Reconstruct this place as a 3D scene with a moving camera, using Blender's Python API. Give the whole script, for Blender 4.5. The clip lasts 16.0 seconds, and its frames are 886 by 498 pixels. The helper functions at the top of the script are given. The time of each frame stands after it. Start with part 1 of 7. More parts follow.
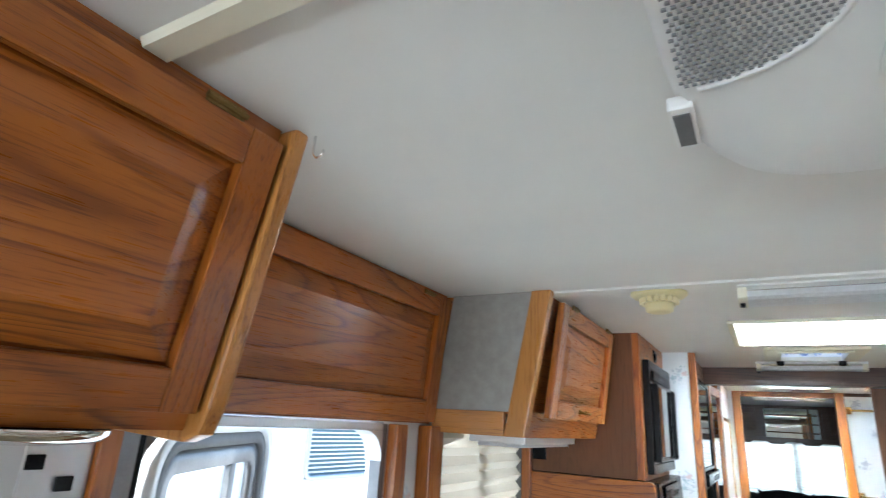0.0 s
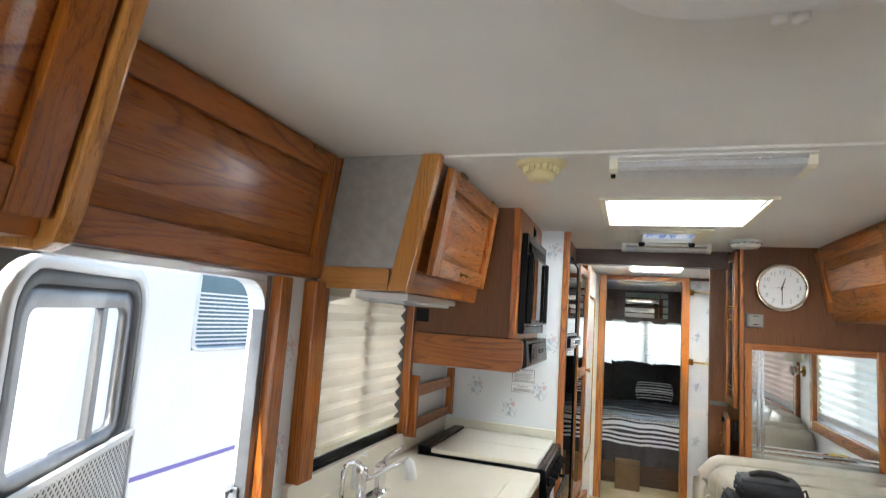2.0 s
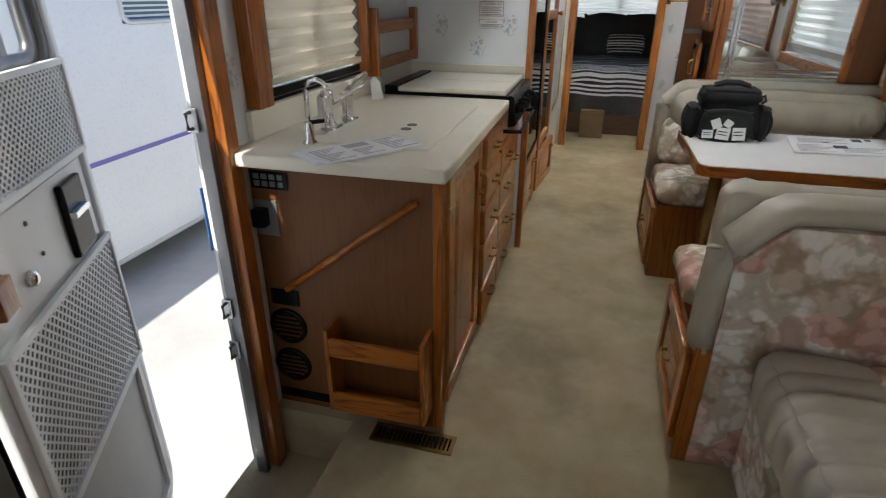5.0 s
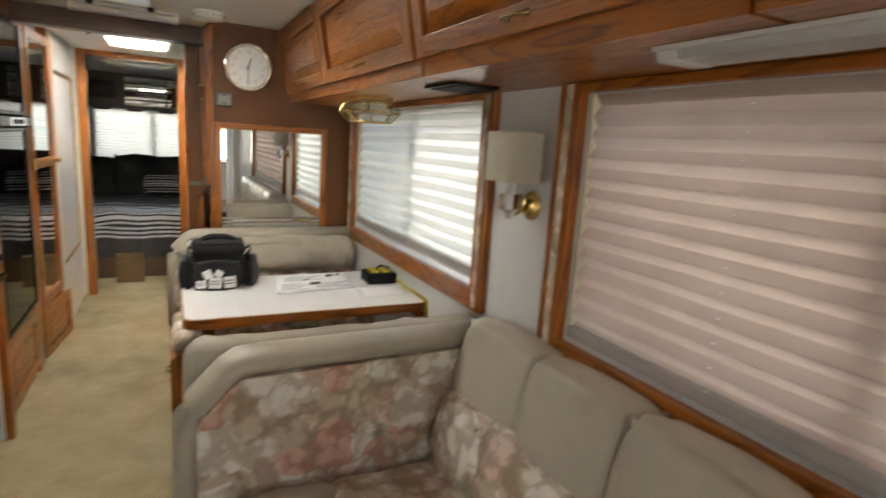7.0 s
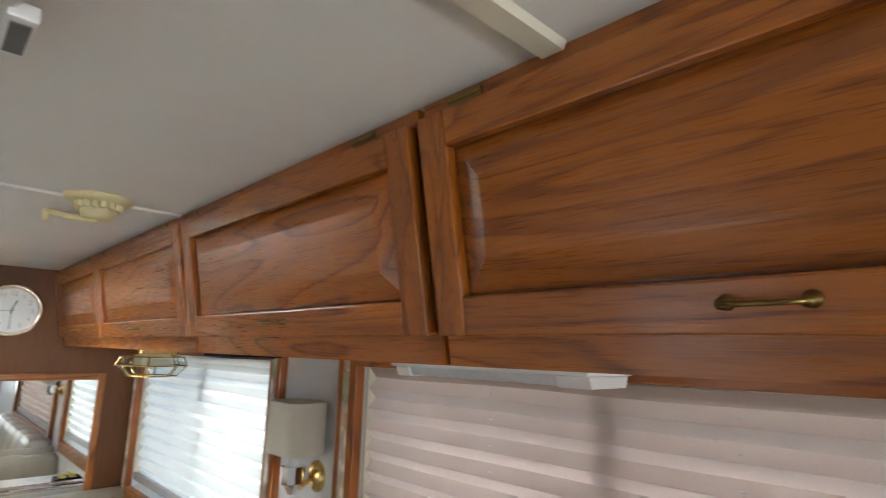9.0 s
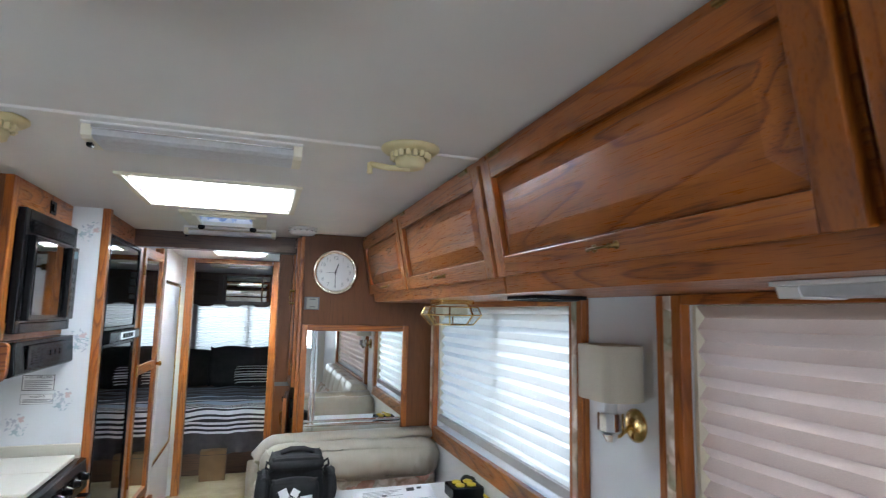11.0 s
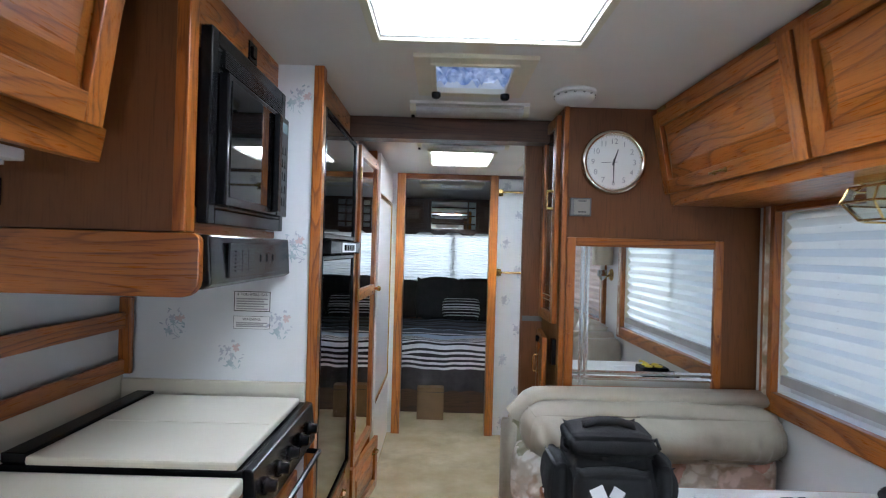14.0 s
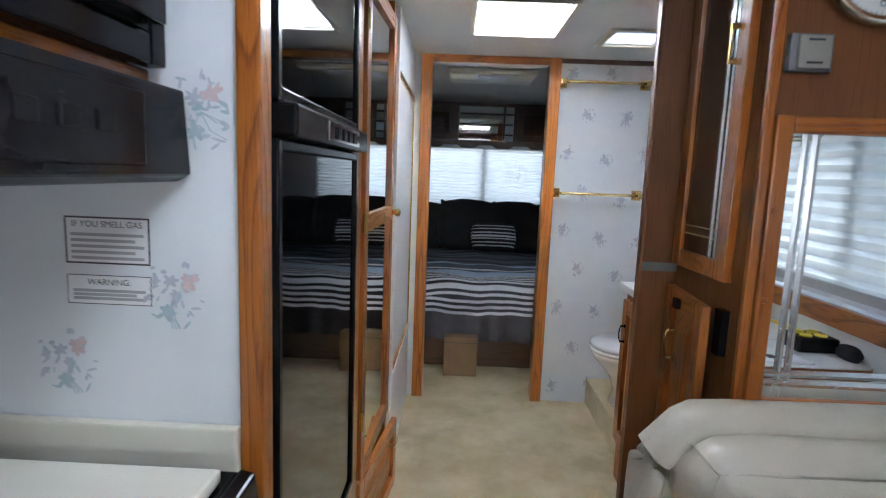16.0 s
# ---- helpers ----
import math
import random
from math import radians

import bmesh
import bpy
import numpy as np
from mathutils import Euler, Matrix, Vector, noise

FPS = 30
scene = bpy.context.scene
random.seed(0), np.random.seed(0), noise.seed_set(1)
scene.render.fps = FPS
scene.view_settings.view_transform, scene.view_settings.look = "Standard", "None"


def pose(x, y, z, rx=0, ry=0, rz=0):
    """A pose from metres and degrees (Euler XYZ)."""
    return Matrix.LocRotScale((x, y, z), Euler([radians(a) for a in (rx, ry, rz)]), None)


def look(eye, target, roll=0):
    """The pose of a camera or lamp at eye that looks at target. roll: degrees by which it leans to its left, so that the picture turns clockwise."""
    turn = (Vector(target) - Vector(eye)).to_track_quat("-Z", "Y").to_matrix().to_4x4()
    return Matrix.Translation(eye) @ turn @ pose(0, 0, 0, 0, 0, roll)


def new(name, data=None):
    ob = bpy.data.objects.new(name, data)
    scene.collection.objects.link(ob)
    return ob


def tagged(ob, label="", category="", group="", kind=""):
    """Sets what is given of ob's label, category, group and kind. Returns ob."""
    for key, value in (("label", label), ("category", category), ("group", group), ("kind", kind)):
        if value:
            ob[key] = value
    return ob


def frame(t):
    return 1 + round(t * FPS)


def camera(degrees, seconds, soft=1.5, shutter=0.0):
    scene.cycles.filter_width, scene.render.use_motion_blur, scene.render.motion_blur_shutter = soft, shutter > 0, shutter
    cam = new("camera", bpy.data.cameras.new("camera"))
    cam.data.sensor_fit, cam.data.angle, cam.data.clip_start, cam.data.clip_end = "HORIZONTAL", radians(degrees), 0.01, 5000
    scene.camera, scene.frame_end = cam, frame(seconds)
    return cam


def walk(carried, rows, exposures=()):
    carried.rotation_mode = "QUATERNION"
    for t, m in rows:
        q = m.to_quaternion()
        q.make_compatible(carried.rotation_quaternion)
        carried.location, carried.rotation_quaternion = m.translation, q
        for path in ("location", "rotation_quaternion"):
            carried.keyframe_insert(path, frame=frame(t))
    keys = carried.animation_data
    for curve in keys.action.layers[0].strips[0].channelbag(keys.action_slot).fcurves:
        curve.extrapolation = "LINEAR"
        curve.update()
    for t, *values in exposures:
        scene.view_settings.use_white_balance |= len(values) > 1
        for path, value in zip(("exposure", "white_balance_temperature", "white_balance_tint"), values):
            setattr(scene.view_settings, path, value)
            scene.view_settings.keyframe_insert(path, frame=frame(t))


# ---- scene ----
cam = camera(77.9, 16.0, 1.1, 0.28)
PATH = [
    (0, (0.707, 1.444, 1.569), (-0.257, 3.09, 2.17), 3.4),
    (0.5, (0.734, 1.446, 1.559), (-0.007, 3.203, 2.16), 3.4),
    (1, (0.754, 1.434, 1.546), (0.098, 3.235, 2.116), 3.9),
    (1.5, (0.754, 1.45, 1.51), (0.083, 3.29, 1.918), 3.9),
    (2, (0.735, 1.463, 1.481), (0.089, 3.341, 1.72), 3.9),
    (2.5, (0.702, 1.49, 1.418), (0.07, 3.388, 1.418), 4.0),
    (3, (0.695, 1.511, 1.359), (0.006, 3.372, 1.106), 4.3),
    (5.3, (0.751, 1.536, 1.257), (0.39, 3.304, 0.394), -0.2),
    (5.5, (0.774, 1.525, 1.253), (0.552, 3.316, 0.39), 0.6),
    (6, (0.829, 1.518, 1.272), (0.865, 3.341, 0.45), 1.5),
    (6.5, (0.927, 1.511, 1.336), (1.343, 3.357, 0.689), 3.2),
    (7, (1.072, 1.491, 1.397), (1.969, 3.24, 1.026), 3.7),
    (7.5, (1.186, 1.474, 1.482), (2.478, 2.992, 1.32), 4.2),
    (8, (1.185, 1.413, 1.531), (2.758, 2.644, 1.636), 4.2),
    (8.5, (1.189, 1.381, 1.578), (2.755, 2.578, 1.916), 2.4),
    (9, (1.149, 1.388, 1.597), (2.505, 2.811, 1.966), 1.5),
    (9.5, (1.119, 1.406, 1.584), (2.272, 3.001, 1.942), 0.9),
    (10, (1.106, 1.431, 1.567), (2.082, 3.146, 1.893), 1.0),
    (12.5, (0.938, 1.97, 1.452), (1.257, 3.941, 1.576), 0.5),
    (13, (0.837, 2.133, 1.434), (1.14, 4.108, 1.528), 0.1),
    (13.5, (0.842, 2.362, 1.411), (0.911, 4.36, 1.458), -1.4),
    (14, (0.83, 2.578, 1.382), (0.831, 4.578, 1.385), 1.6),
    (14.5, (0.747, 2.842, 1.359), (0.762, 4.842, 1.314), 0.4),
    (15, (0.702, 3.055, 1.349), (0.699, 5.053, 1.253), 1.9),
    (15.5, (0.69, 3.346, 1.323), (0.634, 5.34, 1.179), 1.7),
    (16, (0.696, 3.59, 1.309), (0.655, 5.571, 1.035), 2.2),
]
walk(cam, [(t, look(eye, target, roll)) for t, eye, target, roll in PATH],
     [(0, 1.88, 5700, 4), (1, 1.62, 5900, 5), (2, 1.5, 6400, 8), (3, 1.12, 6500, 10), (5.5, 0.56, 6500, 10), (6, 0.70, 6900, 9), (6.5, 1.03, 7300, 9), (7, 1.06, 7500, 10), (8, 1.02, 7300, 10), (9, 1.46, 6400, 8), (10, 1.38, 5700, 8),
      (12.5, 1.08, 5850, 11), (14, 1.0, 5700, 11), (16, 0.88, 5650, 11)])

# ---- world, sun, daylight ----
world = bpy.data.worlds.new("sky")
scene.world = world
world.use_nodes = True
_n = world.node_tree.nodes
_sky = _n.new("ShaderNodeTexSky")
_sky.sky_type, _sky.sun_disc = "NISHITA", False
_sky.sun_elevation, _sky.sun_rotation = radians(49), radians(190)
_n["Background"].inputs["Strength"].default_value = 0.15
world.node_tree.links.new(_sky.outputs[0], _n["Background"].inputs[0])

_sun = bpy.data.lights.new("sun", "SUN")
_sun.energy, _sun.angle, _sun.color = 5.0, radians(0.5), (1.0, 0.95, 0.87)
sun = new("sun", _sun)
sun.matrix_world = look((-0.72, -3.9, 4.5), (0, 0, 0))


def window_light(name, eye, target, sx, sy, watts, colour=(0.93, 0.97, 1.0), spread=180):
    lamp = bpy.data.lights.new(name, "AREA")
    lamp.shape, lamp.size, lamp.size_y, lamp.energy, lamp.color = "RECTANGLE", sx, sy, watts, colour
    lamp.spread = radians(spread)
    ob = new(name, lamp)
    ob.matrix_world = look(eye, target)
    return ob


window_light("sky_window_dinette", (2.40, 3.49, 1.80), (2.08, 3.49, 1.12), 0.68, 0.40, 1.5, (0.96, 0.98, 1.0), 60)
window_light("sky_window_sofa", (2.40, 1.64, 1.80), (2.08, 1.64, 1.10), 1.8, 0.40, 1.9, (1.0, 0.95, 0.90), 60)
window_light("sky_window_kitchen", (-0.34, 3.33, 1.35), (0.3, 3.45, 0.90), 0.65, 0.5, 1.0)
window_light("sky_window_bedroom", (0.95, 9.14, 1.3), (0.95, 8.0, 1.1), 1.2, 0.5, 1.8)
window_light("sky_skylight_living", (0.91, 3.79, 2.07), (0.91, 3.79, 0), 0.5, 0.48, 10.5)
window_light("sky_skylight_hall", (0.93, 5.95, 2.07), (0.93, 5.95, 0), 0.34, 0.48, 31)
# added warm lamp above an unseen opening, to brighten the shower stall
window_light("sky_shower_dome", (0.1, 6.15, 2.07), (0.1, 6.15, 0), 0.36, 0.36, 7, (1.0, 0.95, 0.84))
# added lamp at the unseen front, tilted up to brighten the ceiling
window_light("sky_windscreen", (0.95, -0.88, 1.20), (0.95, 1.3, 1.95), 1.85, 0.42, 2.9, (0.95, 0.98, 1.0), 80)
window_light("sky_door", (-0.32, 2.4, 0.9), (1.0, 2.4, 1.15), 0.55, 1.4, 1.1)

# ---- materials ----
def material(name, rough=0.5, metal=0.0):
    m = bpy.data.materials.new(name)
    m.use_nodes = True
    b = m.node_tree.nodes["Principled BSDF"]
    b.inputs["Roughness"].default_value = rough
    b.inputs["Metallic"].default_value = metal
    return m, m.node_tree.nodes, m.node_tree.links, b


def ramp(n, stops):
    r = n.new("ShaderNodeValToRGB")
    e = r.color_ramp.elements
    while len(e) < len(stops):
        e.new(0.5)
    for k, (p, c) in zip(e, stops):
        k.position, k.color = p, (*c, 1)
    return r


def texcoord(n, l, scale=(1, 1, 1), jitter=True):
    """Object coordinates, shifted by each object's own random number."""
    tc, mp = n.new("ShaderNodeTexCoord"), n.new("ShaderNodeMapping")
    mp.inputs["Scale"].default_value = scale
    if jitter:
        oi, mul = n.new("ShaderNodeObjectInfo"), n.new("ShaderNodeMath")
        mul.operation, mul.inputs[1].default_value = "MULTIPLY", 37.0
        add = n.new("ShaderNodeVectorMath")
        l.new(oi.outputs["Random"], mul.inputs[0])
        l.new(tc.outputs["Object"], add.inputs[0])
        l.new(mul.outputs[0], add.inputs[1])
        l.new(add.outputs[0], mp.inputs["Vector"])
    else:
        l.new(tc.outputs["Object"], mp.inputs["Vector"])
    return mp


def noise_tex(n, l, src, scale, detail=4.0, rough=0.55, distort=0.0):
    t = n.new("ShaderNodeTexNoise")
    t.inputs["Scale"].default_value = scale
    t.inputs["Detail"].default_value = detail
    t.inputs["Roughness"].default_value = rough
    t.inputs["Distortion"].default_value = distort
    l.new(src.outputs[0], t.inputs["Vector"])
    return t


def mixed(n, l, a, b, fac, mode="MIX"):
    m = n.new("ShaderNodeMix")
    m.data_type, m.blend_type = "RGBA", mode
    for sock, v in ((m.inputs[0], fac), (m.inputs[6], a), (m.inputs[7], b)):
        if hasattr(v, "links"):
            l.new(v, sock)
        elif isinstance(v, tuple):
            sock.default_value = (*v, 1)
        else:
            sock.default_value = v
    return m


def bumped(n, l, b, height, strength, dist=0.002):
    k = n.new("ShaderNodeBump")
    k.inputs["Strength"].default_value, k.inputs["Distance"].default_value = strength, dist
    l.new(height, k.inputs["Height"])
    l.new(k.outputs[0], b.inputs["Normal"])


def wood(name, light, dark, axis, rough=0.30, pores=0.6, figure=0.70, coat=0.28):
    """Open-grained oak: uneven cathedral figure in bands, plus short dark pores along the axis."""
    m, n, l, b = material(name, rough)
    along = {"x": (1, 0, 0), "y": (0, 1, 0), "z": (0, 0, 1)}[axis]
    mp = texcoord(n, l, tuple(0.5 if a else 5.4 for a in along))
    big = noise_tex(n, l, mp, 1.0, 2.5, 0.5, 0.5)
    mul = n.new("ShaderNodeMath")
    mul.operation, mul.inputs[1].default_value = "MULTIPLY", 19.0
    fr = n.new("ShaderNodeMath")
    fr.operation = "FRACT"
    l.new(big.outputs["Fac"], mul.inputs[0])
    l.new(mul.outputs[0], fr.inputs[0])
    mid = tuple(0.62 * p + 0.38 * q for p, q in zip(light, dark))
    r1 = ramp(n, [(0.0, mid), (0.05, dark), (0.11, dark), (0.24, mid), (0.62, light), (0.95, light), (1.0, mid)])
    l.new(fr.outputs[0], r1.inputs[0])
    # the figure fades in and out over the board
    fade = noise_tex(n, l, texcoord(n, l, tuple(0.8 if a else 3.0 for a in along)), 1.3, 3, 0.6)
    rf = ramp(n, [(0.36, (0.40 * figure,) * 3), (0.60, (figure,) * 3)])
    l.new(fade.outputs["Fac"], rf.inputs[0])
    plain = mixed(n, l, mid, r1.outputs[0], rf.outputs[0])
    fine = texcoord(n, l, tuple(11.0 if a else 300.0 for a in along))
    pore = noise_tex(n, l, fine, 1.0, 3, 0.6)
    r2 = ramp(n, [(0.34, (0.34, 0.26, 0.20)), (0.47, (1, 1, 1))])
    l.new(pore.outputs["Fac"], r2.inputs[0])
    # pores crowd into the dark bands
    rp = ramp(n, [(0.0, (pores,) * 3), (0.35, (pores,) * 3), (0.7, (0.35 * pores,) * 3), (1.0, (pores,) * 3)])
    l.new(fr.outputs[0], rp.inputs[0])
    mx = mixed(n, l, plain.outputs[2], r2.outputs[0], rp.outputs[0], "MULTIPLY")
    tone = noise_tex(n, l, texcoord(n, l, tuple(0.6 if a else 2.0 for a in along)), 1.6, 3)
    r3 = ramp(n, [(0.3, (0.80, 0.76, 0.72)), (0.7, (1.10, 1.09, 1.06))])
    l.new(tone.outputs["Fac"], r3.inputs[0])
    mx2 = mixed(n, l, mx.outputs[2], r3.outputs[0], 0.85, "MULTIPLY")
    l.new(mx2.outputs[2], b.inputs["Base Color"])
    rr = ramp(n, [(0.3, (rough + 0.16,) * 3), (0.65, (rough - 0.04,) * 3)])
    l.new(pore.outputs["Fac"], rr.inputs[0])
    l.new(rr.outputs[0], b.inputs["Roughness"])
    b.inputs["Coat Weight"].default_value, b.inputs["Coat Roughness"].default_value = coat, 0.16
    bumped(n, l, b, pore.outputs["Fac"], 0.3, 0.0012)
    return m


def mottled(name, a, b_, scale=6.0, rough=0.6, bump=0.1, fine=120.0, metal=0.0, dist=0.002, stain=None):
    """A plain surface with slow mottling, fine grain and, where given, stains."""
    m, n, l, b = material(name, rough, metal)
    mp = texcoord(n, l)
    slow = noise_tex(n, l, mp, scale, 4, 0.6)
    r = ramp(n, [(0.3, a), (0.7, b_)])
    l.new(slow.outputs["Fac"], r.inputs[0])
    col = r.outputs[0]
    if stain:
        st = noise_tex(n, l, mp, stain[1], 5, 0.65)
        rs = ramp(n, [(0.52, (0, 0, 0)), (0.72, (1, 1, 1))])
        l.new(st.outputs["Fac"], rs.inputs[0])
        col = mixed(n, l, col, stain[0], rs.outputs[0]).outputs[2]
    l.new(col, b.inputs["Base Color"])
    f = noise_tex(n, l, mp, fine, 3, 0.6)
    k_ = min(0.06, rough * 0.3)
    rr = ramp(n, [(0.3, (max(rough - k_, 0.01),) * 3), (0.7, (min(rough + k_, 1),) * 3)])
    l.new(f.outputs["Fac"], rr.inputs[0])
    l.new(rr.outputs[0], b.inputs["Roughness"])
    bumped(n, l, b, f.outputs["Fac"], bump, dist)
    return m


OAK_L, OAK_D = (0.44, 0.140, 0.016), (0.160, 0.040, 0.005)
oak_y = wood("oak_grain_along", OAK_L, OAK_D, "y")
oak_x = wood("oak_grain_across", OAK_L, OAK_D, "x")
oak_z = wood("oak_grain_upright", OAK_L, OAK_D, "z")
PLY_L, PLY_D = (0.175, 0.064, 0.014), (0.112, 0.038, 0.008)
ply_z = wood("veneer_panel", PLY_L, PLY_D, "z", 0.46, 0.35, 0.25, 0.0)
ply_y = wood("veneer_panel_along", PLY_L, PLY_D, "y", 0.46, 0.35, 0.25, 0.0)
pale_oak = wood("worn_pale_oak", (0.52, 0.235, 0.055), (0.34, 0.135, 0.028), "z")
pale_oak_x = wood("worn_pale_oak_across", (0.52, 0.235, 0.055), (0.34, 0.135, 0.028), "x")
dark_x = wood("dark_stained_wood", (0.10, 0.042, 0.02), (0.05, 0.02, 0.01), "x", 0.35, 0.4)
ceiling_vinyl = mottled("ceiling_vinyl", (0.72, 0.71, 0.685), (0.78, 0.77, 0.745), 2.0, 0.75, 0.12, 260)
white_plastic = mottled("white_plastic", (0.74, 0.74, 0.73), (0.80, 0.80, 0.79), 3.0, 0.42, 0.04, 200)
aged_plastic = mottled("aged_cream_plastic", (0.68, 0.58, 0.30), (0.76, 0.68, 0.42), 9.0, 0.4, 0.04, 200)
cream_trim = mottled("cream_trim", (0.70, 0.66, 0.52), (0.77, 0.73, 0.60), 6.0, 0.45, 0.04, 200)
wall_vinyl = mottled("wall_vinyl", (0.70, 0.72, 0.73), (0.76, 0.78, 0.79), 2.0, 0.6, 0.1, 300)
wallpaper = mottled("wallpaper_white", (0.72, 0.75, 0.78), (0.79, 0.81, 0.83), 3.0, 0.55, 0.1, 300)
carpet = mottled("carpet", (0.40, 0.315, 0.175), (0.54, 0.45, 0.285), 5.0, 0.95, 1.0, 260, 0, 0.006, ((0.30, 0.245, 0.15), 1.7))
leather = mottled("cream_leather", (0.44, 0.40, 0.315), (0.53, 0.485, 0.395), 4.0, 0.33, 0.25, 130, 0, 0.003, ((0.39, 0.345, 0.265), 2.4))
laminate = mottled("cream_laminate", (0.70, 0.66, 0.55), (0.76, 0.72, 0.62), 3.0, 0.33, 0.03, 300)
white_laminate = mottled("white_laminate", (0.74, 0.745, 0.74), (0.78, 0.785, 0.78), 3.0, 0.38, 0.03, 300)
black_plastic = mottled("black_plastic", (0.006, 0.006, 0.007), (0.010, 0.010, 0.011), 6.0, 0.22, 0.0, 300)
black_gloss = mottled("black_glass_door", (0.002, 0.002, 0.0025), (0.003, 0.003, 0.0035), 3.0, 0.03, 0.0, 200)
for _m in (black_plastic,):
    _m.node_tree.nodes["Principled BSDF"].inputs["Specular IOR Level"].default_value = 0.16
black_fabric = mottled("black_nylon", (0.008, 0.008, 0.009), (0.02, 0.02, 0.022), 12.0, 0.8, 0.6, 420)
charcoal_cloth = mottled("charcoal_cloth", (0.012, 0.011, 0.013), (0.026, 0.024, 0.028), 10.0, 0.9, 0.5, 300)
grey_cloth_panel = mottled("grey_woven_panel", (0.30, 0.285, 0.26), (0.37, 0.355, 0.33), 30.0, 0.9, 0.5, 420)
chrome = mottled("chrome", (0.78, 0.78, 0.79), (0.86, 0.86, 0.87), 4.0, 0.09, 0.0, 100, 1.0)
brass = mottled("brass", (0.72, 0.50, 0.17), (0.80, 0.60, 0.25), 9.0, 0.2, 0.02, 150, 1.0)
champagne = mottled("pale_gold_metal", (0.74, 0.68, 0.56), (0.82, 0.76, 0.64), 9.0, 0.14, 0.0, 100, 1.0)
aged_brass = mottled("aged_brass", (0.20, 0.13, 0.045), (0.32, 0.22, 0.08), 20.0, 0.38, 0.1, 150, 1.0)
dull_aluminium = mottled("dull_aluminium", (0.22, 0.22, 0.23), (0.30, 0.30, 0.31), 8.0, 0.5, 0.06, 220, 1.0)
aluminium = mottled("aluminium", (0.58, 0.59, 0.60), (0.70, 0.71, 0.72), 8.0, 0.38, 0.06, 220, 1.0)
grey_rubber = mottled("grey_rubber", (0.12, 0.12, 0.12), (0.17, 0.17, 0.17), 8.0, 0.7, 0.2, 200)
paper = mottled("paper", (0.80, 0.80, 0.81), (0.86, 0.86, 0.87), 3.0, 0.8, 0.05, 300)
grille_grey = mottled("grille_grey", (0.17, 0.17, 0.175), (0.23, 0.23, 0.235), 8.0, 0.7, 0.1)
grille_pale = mottled("pale_grey_plastic", (0.36, 0.36, 0.35), (0.42, 0.42, 0.41), 8.0, 0.45, 0.05)
stone_plastic = mottled("stone_grey_plastic", (0.24, 0.23, 0.20), (0.29, 0.28, 0.25), 8.0, 0.45, 0.05)
rail_grey = mottled("mauve_grey_rail", (0.40, 0.38, 0.375), (0.46, 0.44, 0.435), 8.0, 0.5, 0.05)
bright_strip = mottled("bevel_silver", (0.74, 0.77, 0.78), (0.82, 0.84, 0.85), 6.0, 0.22, 0.0, 100, 0.85)
ink = mottled("ink", (0.03, 0.03, 0.035), (0.05, 0.05, 0.055), 9.0, 0.7, 0.0)
grey_ink = mottled("grey_ink", (0.36, 0.36, 0.38), (0.44, 0.44, 0.46), 9.0, 0.7, 0.0)
gelcoat = mottled("white_gelcoat", (0.82, 0.825, 0.825), (0.87, 0.875, 0.875), 1.2, 0.3, 0.03, 60)
concrete = mottled("concrete", (0.40, 0.39, 0.37), (0.52, 0.51, 0.49), 0.9, 0.9, 0.5, 60, 0, 0.006, ((0.34, 0.33, 0.32), 0.5))
purple_paint = mottled("purple_stripe", (0.18, 0.14, 0.42), (0.22, 0.18, 0.48), 3.0, 0.35, 0.0)
porcelain = mottled("porcelain", (0.80, 0.80, 0.79), (0.84, 0.84, 0.83), 2.0, 0.12, 0.0)
red_wood = mottled("cardboard_box", (0.15, 0.085, 0.035), (0.19, 0.11, 0.048), 8.0, 0.8, 0.1)
yellow_plastic = mottled("yellow_plastic", (0.70, 0.52, 0.03), (0.78, 0.60, 0.05), 8.0, 0.45, 0.05)
blue_tape = mottled("blue_tape", (0.03, 0.14, 0.42), (0.05, 0.18, 0.50), 8.0, 0.5, 0.05)
teal_glass = mottled("tinted_glass", (0.10, 0.17, 0.19), (0.13, 0.20, 0.22), 2.0, 0.06, 0.0)
clock_white = mottled("clock_face_white", (0.80, 0.80, 0.79), (0.84, 0.84, 0.83), 3.0, 0.5, 0.0)


def plain_mirror(name):
    m, n, l, b = material(name, 0.015, 1.0)
    b.inputs["Base Color"].default_value = (0.86, 0.88, 0.87, 1)
    return m


mirror = plain_mirror("mirror_silver")


def clear_glass(name, tint=(0.92, 0.95, 0.95), rough=0.0):
    m, n, l, b = material(name, rough)
    b.inputs["Base Color"].default_value = (*tint, 1)
    b.inputs["Transmission Weight"].default_value = 1.0
    b.inputs["IOR"].default_value = 1.12
    return m


glass = clear_glass("clear_glass")


